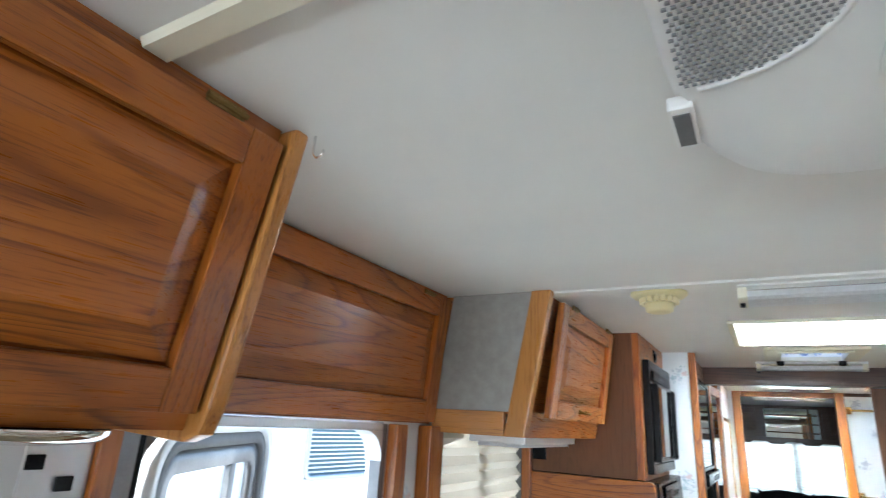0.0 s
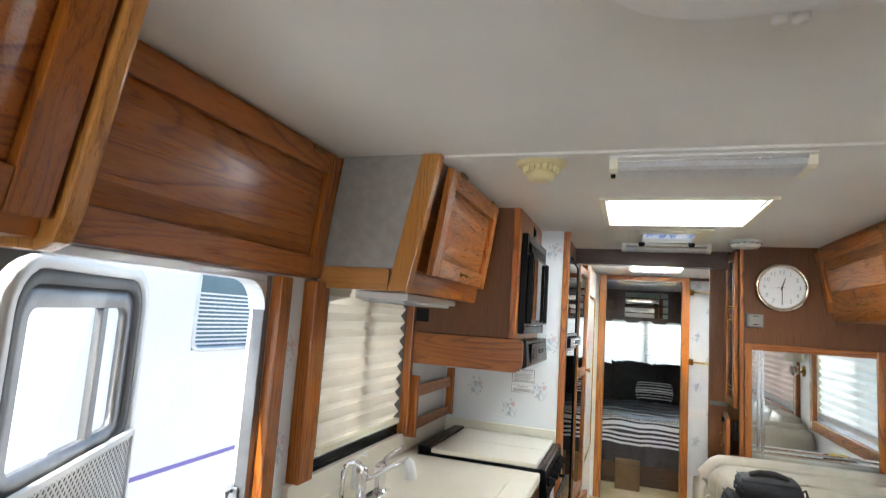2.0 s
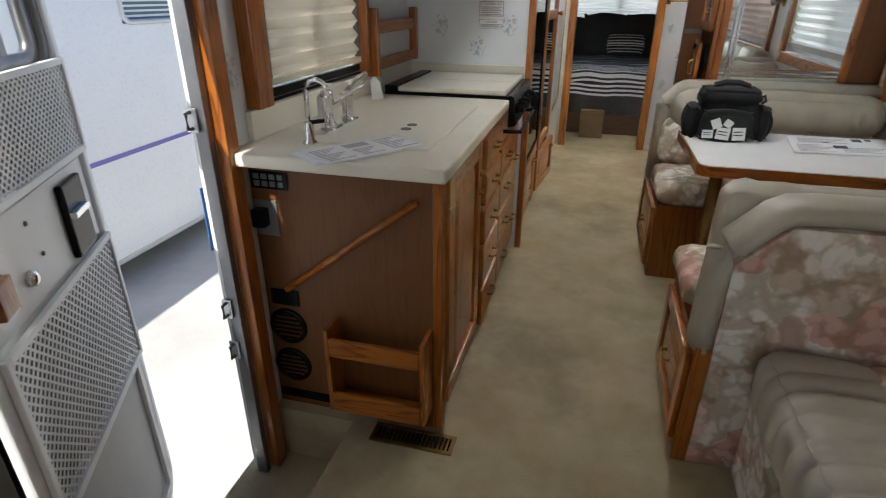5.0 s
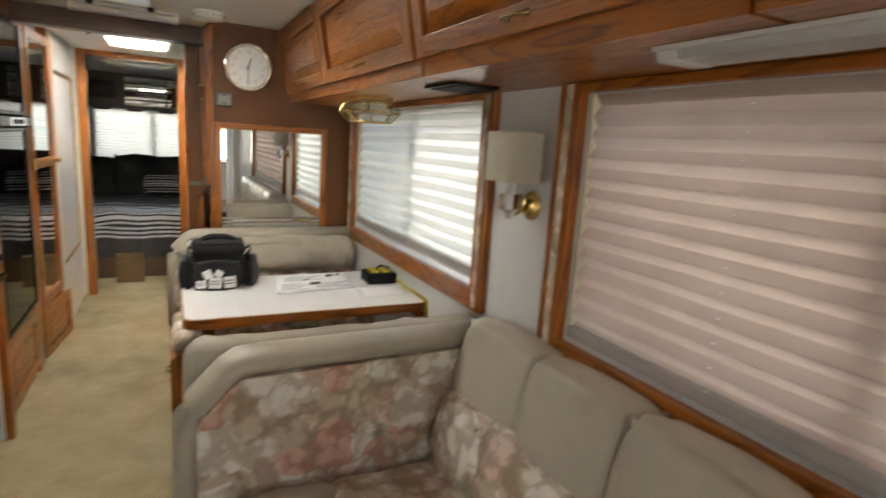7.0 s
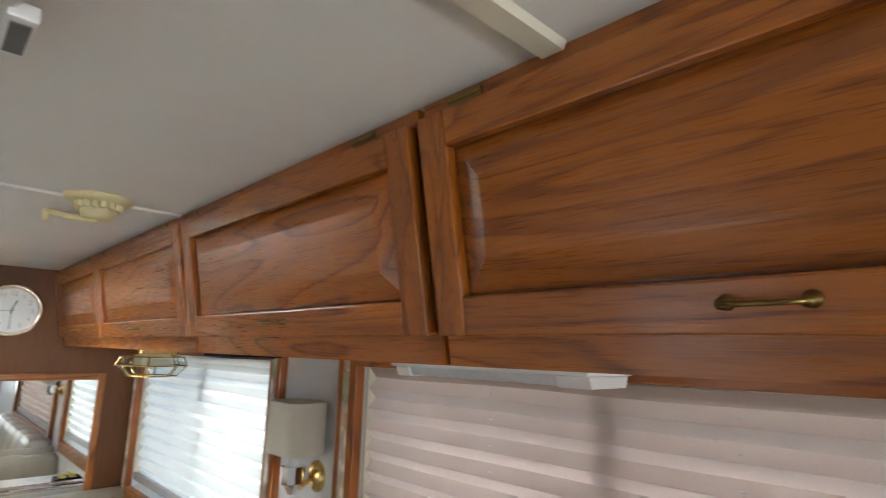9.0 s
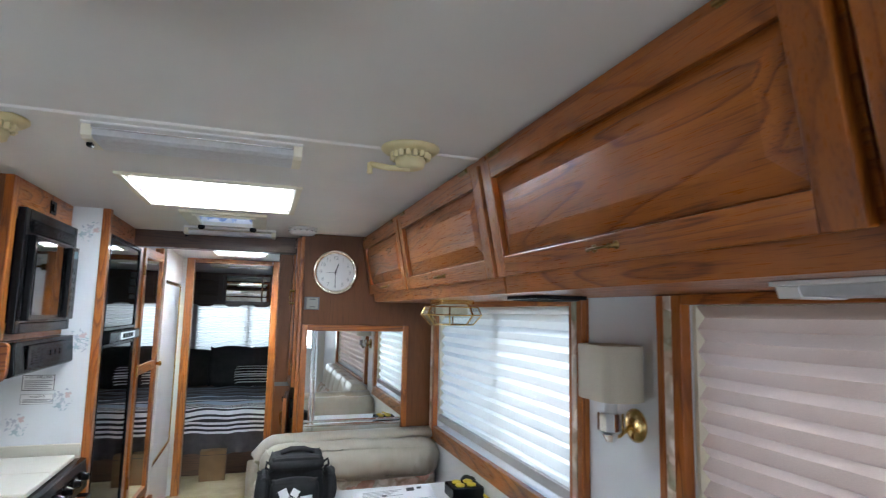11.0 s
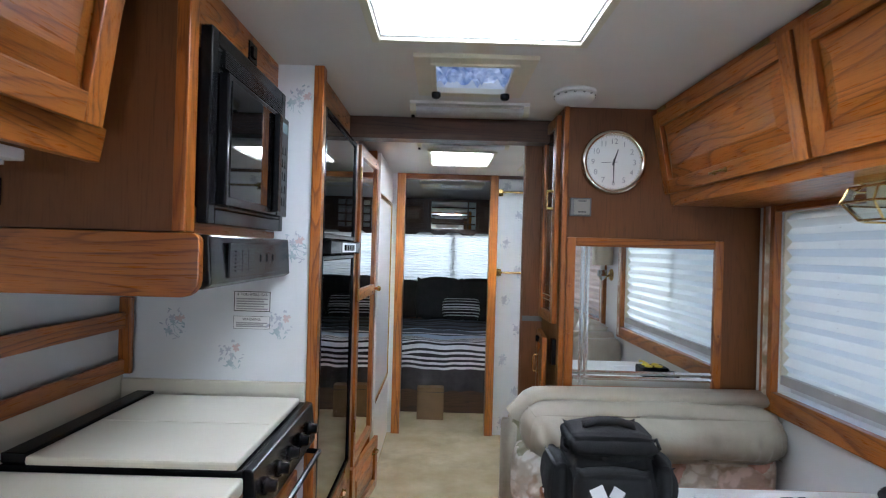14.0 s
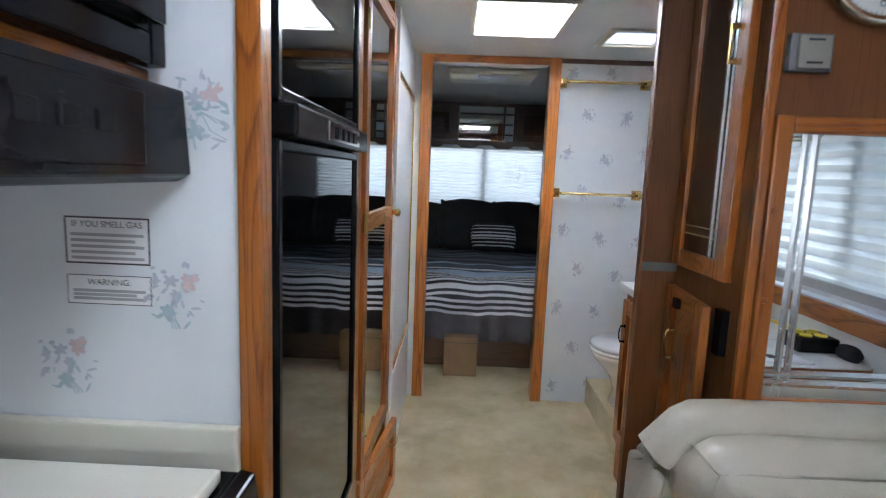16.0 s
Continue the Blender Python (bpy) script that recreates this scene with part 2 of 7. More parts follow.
def translucent(name, a, b_, through_share, scale=3.0, weave=420):
    """Pleated cloth or acrylic that lets daylight through."""
    m, n, l, b = material(name, 0.85)
    mp = texcoord(n, l, (1, 1, 1), False)
    t = noise_tex(n, l, mp, scale, 4)
    r = ramp(n, [(0.3, a), (0.7, b_)])
    l.new(t.outputs["Fac"], r.inputs[0])
    w = noise_tex(n, l, mp, weave, 2)
    rw = ramp(n, [(0.3, (0.86, 0.86, 0.86)), (0.7, (1, 1, 1))])
    l.new(w.outputs["Fac"], rw.inputs[0])
    col = mixed(n, l, r.outputs[0], rw.outputs[0], 0.7, "MULTIPLY")
    l.new(col.outputs[2], b.inputs["Base Color"])
    tr, mx = n.new("ShaderNodeBsdfTranslucent"), n.new("ShaderNodeMixShader")
    l.new(col.outputs[2], tr.inputs["Color"])
    mx.inputs[0].default_value = through_share
    l.new(b.outputs[0], mx.inputs[1])
    l.new(tr.outputs[0], mx.inputs[2])
    l.new(mx.outputs[0], n["Material Output"].inputs["Surface"])
    return m


blind_white = translucent("blind_white_pleated", (0.78, 0.78, 0.75), (0.84, 0.84, 0.81), 0.62)
blind_pink = translucent("blind_pinkish_pleated", (0.56, 0.44, 0.38), (0.64, 0.52, 0.46), 0.36)
blind_cream = translucent("blind_cream_pleated", (0.56, 0.49, 0.39), (0.63, 0.56, 0.46), 0.28)
acrylic = translucent("white_acrylic", (0.90, 0.90, 0.89), (0.93, 0.93, 0.92), 0.85, 2.0, 50)
lens_plastic = translucent("ribbed_lens_plastic", (0.76, 0.77, 0.79), (0.82, 0.83, 0.85), 0.4, 2.0, 90)
film_cover = translucent("film_cover", (0.16, 0.25, 0.46), (0.72, 0.78, 0.90), 0.22, 22.0)
shade_cloth = translucent("lamp_shade_cloth", (0.70, 0.66, 0.55), (0.76, 0.72, 0.61), 0.35)


def floral(name, ground, flecks, scale=13.0):
    """Printed floral cloth: soft petals in faded colours over a pale ground."""
    m, n, l, b = material(name, 0.88)
    mp = texcoord(n, l, (1, 1, 1), False)
    warp = noise_tex(n, l, mp, 9.0, 3, 0.6)
    add = n.new("ShaderNodeVectorMath")
    add.operation = "MULTIPLY_ADD"
    l.new(warp.outputs["Color"], add.inputs[0])
    add.inputs[1].default_value = (0.13, 0.13, 0.13)
    l.new(mp.outputs[0], add.inputs[2])
    v = n.new("ShaderNodeTexVoronoi")
    v.inputs["Scale"].default_value = scale
    l.new(add.outputs[0], v.inputs["Vector"])
    sep = n.new("ShaderNodeSeparateColor")
    l.new(v.outputs["Color"], sep.inputs[0])
    stops = [(i / len(flecks), c) for i, c in enumerate(flecks)]
    r = ramp(n, stops)
    r.color_ramp.interpolation = "CONSTANT"
    l.new(sep.outputs[0], r.inputs[0])
    rd = ramp(n, [(0.60, (1, 1, 1)), (0.70, (0, 0, 0))])
    l.new(v.outputs["Distance"], rd.inputs[0])
    base = mixed(n, l, ground, r.outputs[0], rd.outputs[0])
    v2 = n.new("ShaderNodeTexVoronoi")
    v2.inputs["Scale"].default_value = scale * 2.1
    l.new(add.outputs[0], v2.inputs["Vector"])
    sep2 = n.new("ShaderNodeSeparateColor")
    l.new(v2.outputs["Color"], sep2.inputs[0])
    r2 = ramp(n, [(0.0, (1, 1, 1)), (0.45, (0.93, 0.84, 0.80)), (0.62, (0.84, 0.86, 0.78)), (0.75, (1.0, 0.97, 0.93)), (0.9, (0.86, 0.84, 0.86))])
    r2.color_ramp.interpolation = "CONSTANT"
    l.new(sep2.outputs[0], r2.inputs[0])
    out = mixed(n, l, base.outputs[2], r2.outputs[0], 0.6, "MULTIPLY")
    r3 = ramp(n, [(0.0, (1.10, 1.09, 1.07)), (0.42, (1.0, 0.98, 0.96)), (0.52, (0.80, 0.74, 0.67)), (0.7, (0.66, 0.60, 0.52))])
    l.new(v2.outputs["Distance"], r3.inputs[0])
    out = mixed(n, l, out.outputs[2], r3.outputs[0], 0.95, "MULTIPLY")
    l.new(out.outputs[2], b.inputs["Base Color"])
    f = noise_tex(n, l, mp, 380, 2)
    bumped(n, l, b, f.outputs["Fac"], 0.3, 0.0015)
    return m


floral_cloth = floral("floral_cloth", (0.58, 0.47, 0.38), [(0.80, 0.77, 0.71), (0.68, 0.43, 0.37), (0.80, 0.78, 0.73), (0.44, 0.44, 0.33), (0.80, 0.76, 0.70), (0.76, 0.61, 0.55), (0.78, 0.75, 0.70), (0.62, 0.54, 0.42), (0.81, 0.78, 0.73)], 9.0)

# ---- mesh helpers ----
def thing(name, loc, label="", category="", group="", kind=""):
    """An Empty at a thing's base, which parents its parts."""
    e = new(name)
    e.location = loc
    e.empty_display_size = 0.05
    return tagged(e, label, category, group, kind)


def origin(ob):
    p = Vector(ob.location)
    while ob.parent:
        ob = ob.parent
        p += Vector(ob.location)
    return p


def part(name, bm, mat, parent=None, label="", smooth=False):
    """Link a bmesh in world metres as one mesh under parent."""
    if parent is not None:
        bmesh.ops.translate(bm, verts=bm.verts, vec=-origin(parent))
    bmesh.ops.recalc_face_normals(bm, faces=bm.faces)
    me = bpy.data.meshes.new(name)
    bm.to_mesh(me)
    bm.free()
    for m in mat if isinstance(mat, (list, tuple)) else (mat,):
        me.materials.append(m)
    if smooth:
        for p in me.polygons:
            p.use_smooth = True
    ob = new(name, me)
    ob.parent = parent
    return tagged(ob, label)


def structure(name, bm, mat, label="", smooth=False):
    return tagged(part(name, bm, mat, None, label, smooth), kind="structure")


def box(bm, x0, x1, y0, y1, z0, z1, bev=0.0, seg=2):
    vs = [bm.verts.new((x, y, z)) for x in (x0, x1) for y in (y0, y1) for z in (z0, z1)]
    fs = [bm.faces.new([vs[i] for i in q]) for q in ((0, 1, 3, 2), (4, 6, 7, 5), (0, 4, 5, 1), (2, 3, 7, 6), (0, 2, 6, 4), (1, 5, 7, 3))]
    if bev > 0:
        es = list({e for f in fs for e in f.edges})
        bmesh.ops.bevel(bm, geom=es, offset=bev, segments=seg, profile=0.6, affect="EDGES")
    return bm


def boxed(*a, **k):
    return box(bmesh.new(), *a, **k)


def prism(bm, pts, axis, a0, a1, bev=0.0):
    """Extrude a closed 2D outline along an axis. x: (y, z); y: (x, z); z: (x, y)."""
    put = {"x": lambda p, a: (a, p[0], p[1]), "y": lambda p, a: (p[0], a, p[1]), "z": lambda p, a: (p[0], p[1], a)}[axis]
    lo, hi = [bm.verts.new(put(p, a0)) for p in pts], [bm.verts.new(put(p, a1)) for p in pts]
    fs = [bm.faces.new(lo), bm.faces.new(hi[::-1])]
    k = len(pts)
    fs += [bm.faces.new((lo[i], hi[i], hi[(i + 1) % k], lo[(i + 1) % k])) for i in range(k)]
    if bev:
        bmesh.ops.bevel(bm, geom=list({e for f in fs for e in f.edges}), offset=bev, segments=2, profile=0.6, affect="EDGES")
    return bm


def tube(bm, pts, r, n=10, r_end=None):
    """A round bar along points, closed at both ends."""
    pts = [Vector(p) for p in pts]
    rings = []
    up = Vector((0, 0, 1))
    for i, p in enumerate(pts):
        d = (pts[min(i + 1, len(pts) - 1)] - pts[max(i - 1, 0)]).normalized()
        s = d.cross(up if abs(d.z) < 0.95 else Vector((1, 0, 0))).normalized()
        t = s.cross(d)
        rr = r if r_end is None else r + (r_end - r) * i / (len(pts) - 1)
        rings.append([bm.verts.new(p + rr * (math.cos(a) * s + math.sin(a) * t)) for a in (2 * math.pi * k / n for k in range(n))])
    for a, b in zip(rings, rings[1:]):
        for k in range(n):
            bm.faces.new((a[k], a[(k + 1) % n], b[(k + 1) % n], b[k]))
    bm.faces.new(rings[0][::-1])
    bm.faces.new(rings[-1])
    return bm


def lathe(bm, prof, c, n=24, axis="z", caps=True):
    """Turn a profile of (radius, height) about an axis through c."""
    put = {"z": lambda r, a, h: (c[0] + r * math.cos(a), c[1] + r * math.sin(a), c[2] + h),
           "y": lambda r, a, h: (c[0] + r * math.cos(a), c[1] + h, c[2] + r * math.sin(a)),
           "x": lambda r, a, h: (c[0] + h, c[1] + r * math.cos(a), c[2] + r * math.sin(a))}[axis]
    rings = [[bm.verts.new(put(max(r, 0.0002), 2 * math.pi * k / n, h)) for k in range(n)] for r, h in prof]
    for a, b in zip(rings, rings[1:]):
        for k in range(n):
            bm.faces.new((a[k], a[(k + 1) % n], b[(k + 1) % n], b[k]))
    if caps:
        bm.faces.new(rings[0][::-1])
        bm.faces.new(rings[-1])
    return bm


def pillow(bm, x0, x1, y0, y1, z0, z1, r, n=10, wrinkle=0.0, freq=9.0, seed=0.0, puff=0.0):
    """A padded block with rounded edges, a swollen middle and soft creases."""
    lo, hi = Vector((x0, y0, z0)), Vector((x1, y1, z1))
    c, h = (lo + hi) / 2, (hi - lo) / 2
    r = min(r, *h)
    cache = {}

    def vert(p):
        key = tuple(round(v, 5) for v in p)
        if key not in cache:
            q = Vector((p[0] * h.x, p[1] * h.y, p[2] * h.z))
            inner = Vector([max(-h[i] + r, min(h[i] - r, q[i])) for i in range(3)])
            d = q - inner
            q = inner + d.normalized() * r if d.length > 1e-6 else q
            out = Vector([p[i] if abs(p[i]) > 0.999 else 0 for i in range(3)])
            u = [1 - p[i] ** 2 for i in range(3)]
            swell = puff * ((u[0] if abs(p[0]) < 0.999 else 1) * (u[1] if abs(p[1]) < 0.999 else 1) * (u[2] if abs(p[2]) < 0.999 else 1))
            k = freq if isinstance(freq, tuple) else (freq,) * 3
            s_ = c + q
            w = wrinkle * noise.noise((s_.x * k[0] + seed, s_.y * k[1] + seed * 1.7, s_.z * k[2]))
            q = q + out * (swell + w)
            cache[key] = bm.verts.new(c + q)
        return cache[key]

    g = [-1 + 2 * i / n for i in range(n + 1)]
    g = [math.copysign(abs(v) ** 0.75, v) for v in g]
    for ax in range(3):
        for s in (-1, 1):
            for i in range(n):
                for j in range(n):
                    q = []
                    for a, b in ((i, j), (i + 1, j), (i + 1, j + 1), (i, j + 1)):
                        p = [0, 0, 0]
                        p[ax], p[(ax + 1) % 3], p[(ax + 2) % 3] = s, g[a], g[b]
                        q.append(vert(p))
                    bm.faces.new(q if s > 0 else q[::-1])
    return bm


def basis(o, u, v):
    """The matrix that lays a flat piece (u across, v up, then outwards) at o."""
    u, v = Vector(u).normalized(), Vector(v).normalized()
    w = u.cross(v).normalized()
    m = Matrix((u, v, w)).transposed().to_4x4()
    m.translation = o
    return m


def moved(bm, m):
    bmesh.ops.transform(bm, matrix=m, verts=bm.verts)
    return bm


FACE_PX = ((0, 1, 0), (0, 0, 1))     # faces +x
FACE_MX = ((0, -1, 0), (0, 0, 1))    # faces -x
FACE_MY = ((1, 0, 0), (0, 0, 1))     # faces -y


def wall_with_holes(bm, axis, t0, t1, a0, a1, z0, z1, holes):
    """A wall across axis, t0 to t1 thick, from a0 to a1, with openings (a, b, zlo, zhi) right through it."""
    cuts = sorted({a0, a1, *[h[0] for h in holes], *[h[1] for h in holes]})
    for lo, hi in zip(cuts, cuts[1:]):
        mid = (lo + hi) / 2
        spans, z = [], z0
        for h in sorted([h for h in holes if h[0] < mid < h[1]], key=lambda h: h[2]):
            spans.append((z, h[2]))
            z = h[3]
        spans.append((z, z1))
        for p, q in spans:
            if q - p > 1e-4:
                if axis == "x":
                    box(bm, t0, t1, lo, hi, p, q)
                else:
                    box(bm, lo, hi, t0, t1, p, q)
    bmesh.ops.remove_doubles(bm, verts=bm.verts, dist=1e-5)
    return bm


def frame_bm(w, h, rail, t, bev=0.003):
    """Four rails of a flat frame in its own plane, from 0,0 to w,h."""
    bm = bmesh.new()
    box(bm, 0, rail, 0, h, 0, t, bev)
    box(bm, w - rail, w, 0, h, 0, t, bev)
    stiles = len(bm.faces)
    box(bm, rail, w - rail, 0, rail, 0, t, bev)
    box(bm, rail, w - rail, h - rail, h, 0, t, bev)
    bm.faces.ensure_lookup_table()
    for f in bm.faces[stiles:]:
        f.material_index = 1
    return bm


def raised_panel(w, h, rail, t):
    """A fielded panel that sits inside the rails: a sloped border up to a raised middle."""
    bm = bmesh.new()
    a, s = rail - 0.004, min(0.042, (min(w, h) - 2 * rail) * 0.3)
    rects = [(a, 0.004), (a + 0.008, 0.004), (a + 0.008 + s, t - 0.003), (a + 0.012 + s, t - 0.002)]
    loops = [[bm.verts.new((x, y, z)) for x, y in ((k, k), (w - k, k), (w - k, h - k), (k, h - k))] for k, z in rects]
    for p, q in zip(loops, loops[1:]):
        for i in range(4):
            bm.faces.new((p[i], p[(i + 1) % 4], q[(i + 1) % 4], q[i]))
    bm.faces.new(loops[-1])
    bm.faces.new(loops[0][::-1])
    return bm


def bail_handle(length, r=0.0026, out=0.018):
    """A bail pull: two posts and a bowed grip, along u in its own plane."""
    bm = bmesh.new()
    k = length / 2
    for s in (-1, 1):
        lathe(bm, [(0.008, 0), (0.008, 0.003), (0.004, 0.006), (0.004, out - 0.003), (0.0055, out)], (s * k, 0, 0), 10)
    tube(bm, [(-k, 0, out), (-k * 0.6, 0, out + 0.004), (0, 0, out + 0.006), (k * 0.6, 0, out + 0.004), (k, 0, out)], r, 8)
    return bm


def panel_door(parent, m, w, h, mats, rail=0.055, t=0.02, handle=None, hinges=(), label="", name="door", handle_turn=0.0, handle_mat=None, handle_len=0.085):
    """A frame-and-panel door laid by the matrix m; its stiles, rails, pull and hinges are its parts."""
    d = part(name, moved(raised_panel(w, h, rail, t), m), mats[1], parent, label)
    upright, across = mats[0] if isinstance(mats[0], tuple) else (mats[0], mats[0])
    for x in (0, w - rail):
        part("stile", moved(boxed(x, x + rail, 0, h, 0, t, bev=0.003), m), upright, d)
    for y in (0, h - rail):
        part("rail", moved(boxed(rail, w - rail, y, y + rail, 0, t, bev=0.003), m), across, d)
    if handle:
        handle_len = min(handle_len, 0.066)
        part("handle", moved(bail_handle(handle_len), m @ Matrix.Translation((handle[0], handle[1], t)) @ Matrix.Rotation(handle_turn, 4, "Z")), handle_mat or aged_brass, d, "aged brass pull", True)
    for hx, hy in hinges:
        hb = boxed(-0.028, 0.028, -0.007, 0.007, 0, 0.004, bev=0.001)
        tube(hb, [(-0.03, 0, 0.005), (0.03, 0, 0.005)], 0.004, 8)
        part("hinge", moved(hb, m @ Matrix.Translation((hx, hy, t - 0.001))), aged_brass, d, "aged brass hinge")
    return d

# ---- the shell of the motorhome ----
XL, XR, CEIL = -0.18, 2.06, 1.95


def slab_with_holes(bm, x0, x1, y0, y1, z0, z1, holes):
    """A flat slab with openings (xa, xb, ya, yb) right through it."""
    cuts = sorted({y0, y1, *[h[2] for h in holes], *[h[3] for h in holes]})
    for lo, hi in zip(cuts, cuts[1:]):
        mid, x = (lo + hi) / 2, x0
        for h in sorted(h for h in holes if h[2] < mid < h[3]):
            if h[0] - x > 1e-4:
                box(bm, x, h[0], lo, hi, z0, z1)
            x = h[1]
        if x1 - x > 1e-4:
            box(bm, x, x1, lo, hi, z0, z1)
    bmesh.ops.remove_doubles(bm, verts=bm.verts, dist=1e-5)
    return bm


STEP = (XL, 0.10, 1.95, 2.80)
structure("floor", slab_with_holes(bmesh.new(), XL, XR, -0.9, 9.05, -0.12, 0.0, [STEP]), carpet, "worn tan cut-pile carpet with grey traffic marks")
_s = bmesh.new()
box(_s, XL - 0.08, 0.10, 1.95, 2.80, -0.24, -0.20)
box(_s, 0.10, 0.13, 1.95, 2.80, -0.24, -0.121)
box(_s, XL - 0.08, 0.13, 2.80, 2.83, -0.24, -0.121)
box(_s, XL - 0.08, 0.13, 1.92, 1.95, -0.24, -0.121)
structure("step_well", _s, carpet, "carpeted entry step well beside the open door")
structure("ceiling", slab_with_holes(bmesh.new(), XL, XR, -0.9, 9.05, CEIL, CEIL + 0.09,
          [(0.645, 1.185, 3.535, 4.045), (0.778, 1.046, 4.203, 4.507), (0.745, 1.11, 5.72, 6.21), (1.36, 1.60, 6.08, 6.34), (-0.09, 0.29, 5.96, 6.34)]), ceiling_vinyl, "off-white padded vinyl ceiling")
structure("wall_west", wall_with_holes(bmesh.new(), "x", XL - 0.045, XL, -0.9, 9.05, -0.4, CEIL + 0.09, [(2.030, 2.70, -0.4, 1.56), (3.0, 3.68, 0.985, 1.55)]), wall_vinyl, "pale vinyl side wall with entry door and kitchen window")
structure("wall_east", wall_with_holes(bmesh.new(), "x", XR, XR + 0.09, -0.9, 9.05, -0.4, CEIL + 0.09, [(3.14, 4.566, 0.90, 1.555), (0.72, 2.64, 0.885, 1.555)]), wall_vinyl, "pale vinyl side wall with two wide windows")
# never in view; the opening is kept low to limit sun on the floor
structure("wall_front", wall_with_holes(bmesh.new(), "y", -0.98, -0.9, XL - 0.08, XR + 0.09, -0.4, CEIL + 0.09, [(0.0, 1.9, 0.95, 1.45)]), wall_vinyl, "plain unseen front wall with an added opening for light")
structure("wall_rear", wall_with_holes(bmesh.new(), "y", 9.05, 9.14, XL - 0.08, XR + 0.09, -0.4, CEIL + 0.09, [(0.35, 1.55, 0.98, 1.58)]), wall_vinyl, "bedroom rear wall with wide window")
structure("wall_bedroom", wall_with_holes(bmesh.new(), "y", 6.70, 6.75, XL, XR, 0, CEIL, [(0.505, 1.21, -0.1, 1.915)]), wallpaper, "white wallpapered bathroom wall with sprigs of flowers")
# bedroom door casing
c = bmesh.new()
box(c, 0.478, 0.54, 6.672, 6.765, 0, 1.95, 0.004)
structure("trim_bedroom_door_west", c, oak_z, "oak door casing")
c = bmesh.new()
box(c, 1.176, 1.236, 6.672, 6.765, 0, 1.95, 0.004)
structure("trim_bedroom_door_east", c, oak_z, "oak door casing")
structure("trim_bedroom_door_head", boxed(0.541, 1.175, 6.675, 6.76, 1.908, 1.949, bev=0.003), oak_x, "oak door head casing")
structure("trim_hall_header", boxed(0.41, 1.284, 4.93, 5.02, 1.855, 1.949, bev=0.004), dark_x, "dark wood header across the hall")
# ceiling battens
for i, y in enumerate((1.727, 2.972)):
    prof = [(y - 0.022, CEIL - 0.0005), (y - 0.018, CEIL - 0.006), (y + 0.018, CEIL - 0.006), (y + 0.022, CEIL - 0.0005)]
    if i == 0:
        prof = [(y - 0.020, CEIL - 0.0005), (y - 0.015, CEIL - 0.010), (y + 0.015, CEIL - 0.010), (y + 0.020, CEIL - 0.0005)]
    structure("trim_ceiling_batten_%d" % (i + 1), prism(bmesh.new(), prof, "x", 0.155 if i == 0 else 0.20, 1.64), cream_trim if i == 0 else ceiling_vinyl, "cream plastic ceiling batten")
structure("trim_bath_cornice", boxed(1.238, XR, 6.685, 6.699, 1.925, 1.949), dark_x, "dark cornice strip")

# partition between dinette and bathroom, with its slanted corner
structure("wall_partition", prism(bmesh.new(), [(1.300, 4.705), (1.290, 4.742), (1.285, 5.06), (XR, 5.06), (XR, 4.705)], "z", 0, CEIL), ply_z, "brown veneer partition behind the dinette")
# panel between kitchen and refrigerator
structure("wall_kitchen_end", boxed(XL, 0.413, 4.30, 4.33, 0, CEIL), wallpaper, "white wallpapered panel with flower sprigs behind the stove")
structure("trim_kitchen_end", boxed(0.413, 0.445, 4.292, 4.335, 0, 1.949, bev=0.004), oak_z, "oak edge strip")

# ---- outside ----
g = bmesh.new()
bmesh.ops.create_grid(g, x_segments=40, y_segments=40, size=600)
bmesh.ops.translate(g, verts=g.verts, vec=(0, 0, -0.82))
structure("ground", g, concrete, "sunlit bare concrete yard")


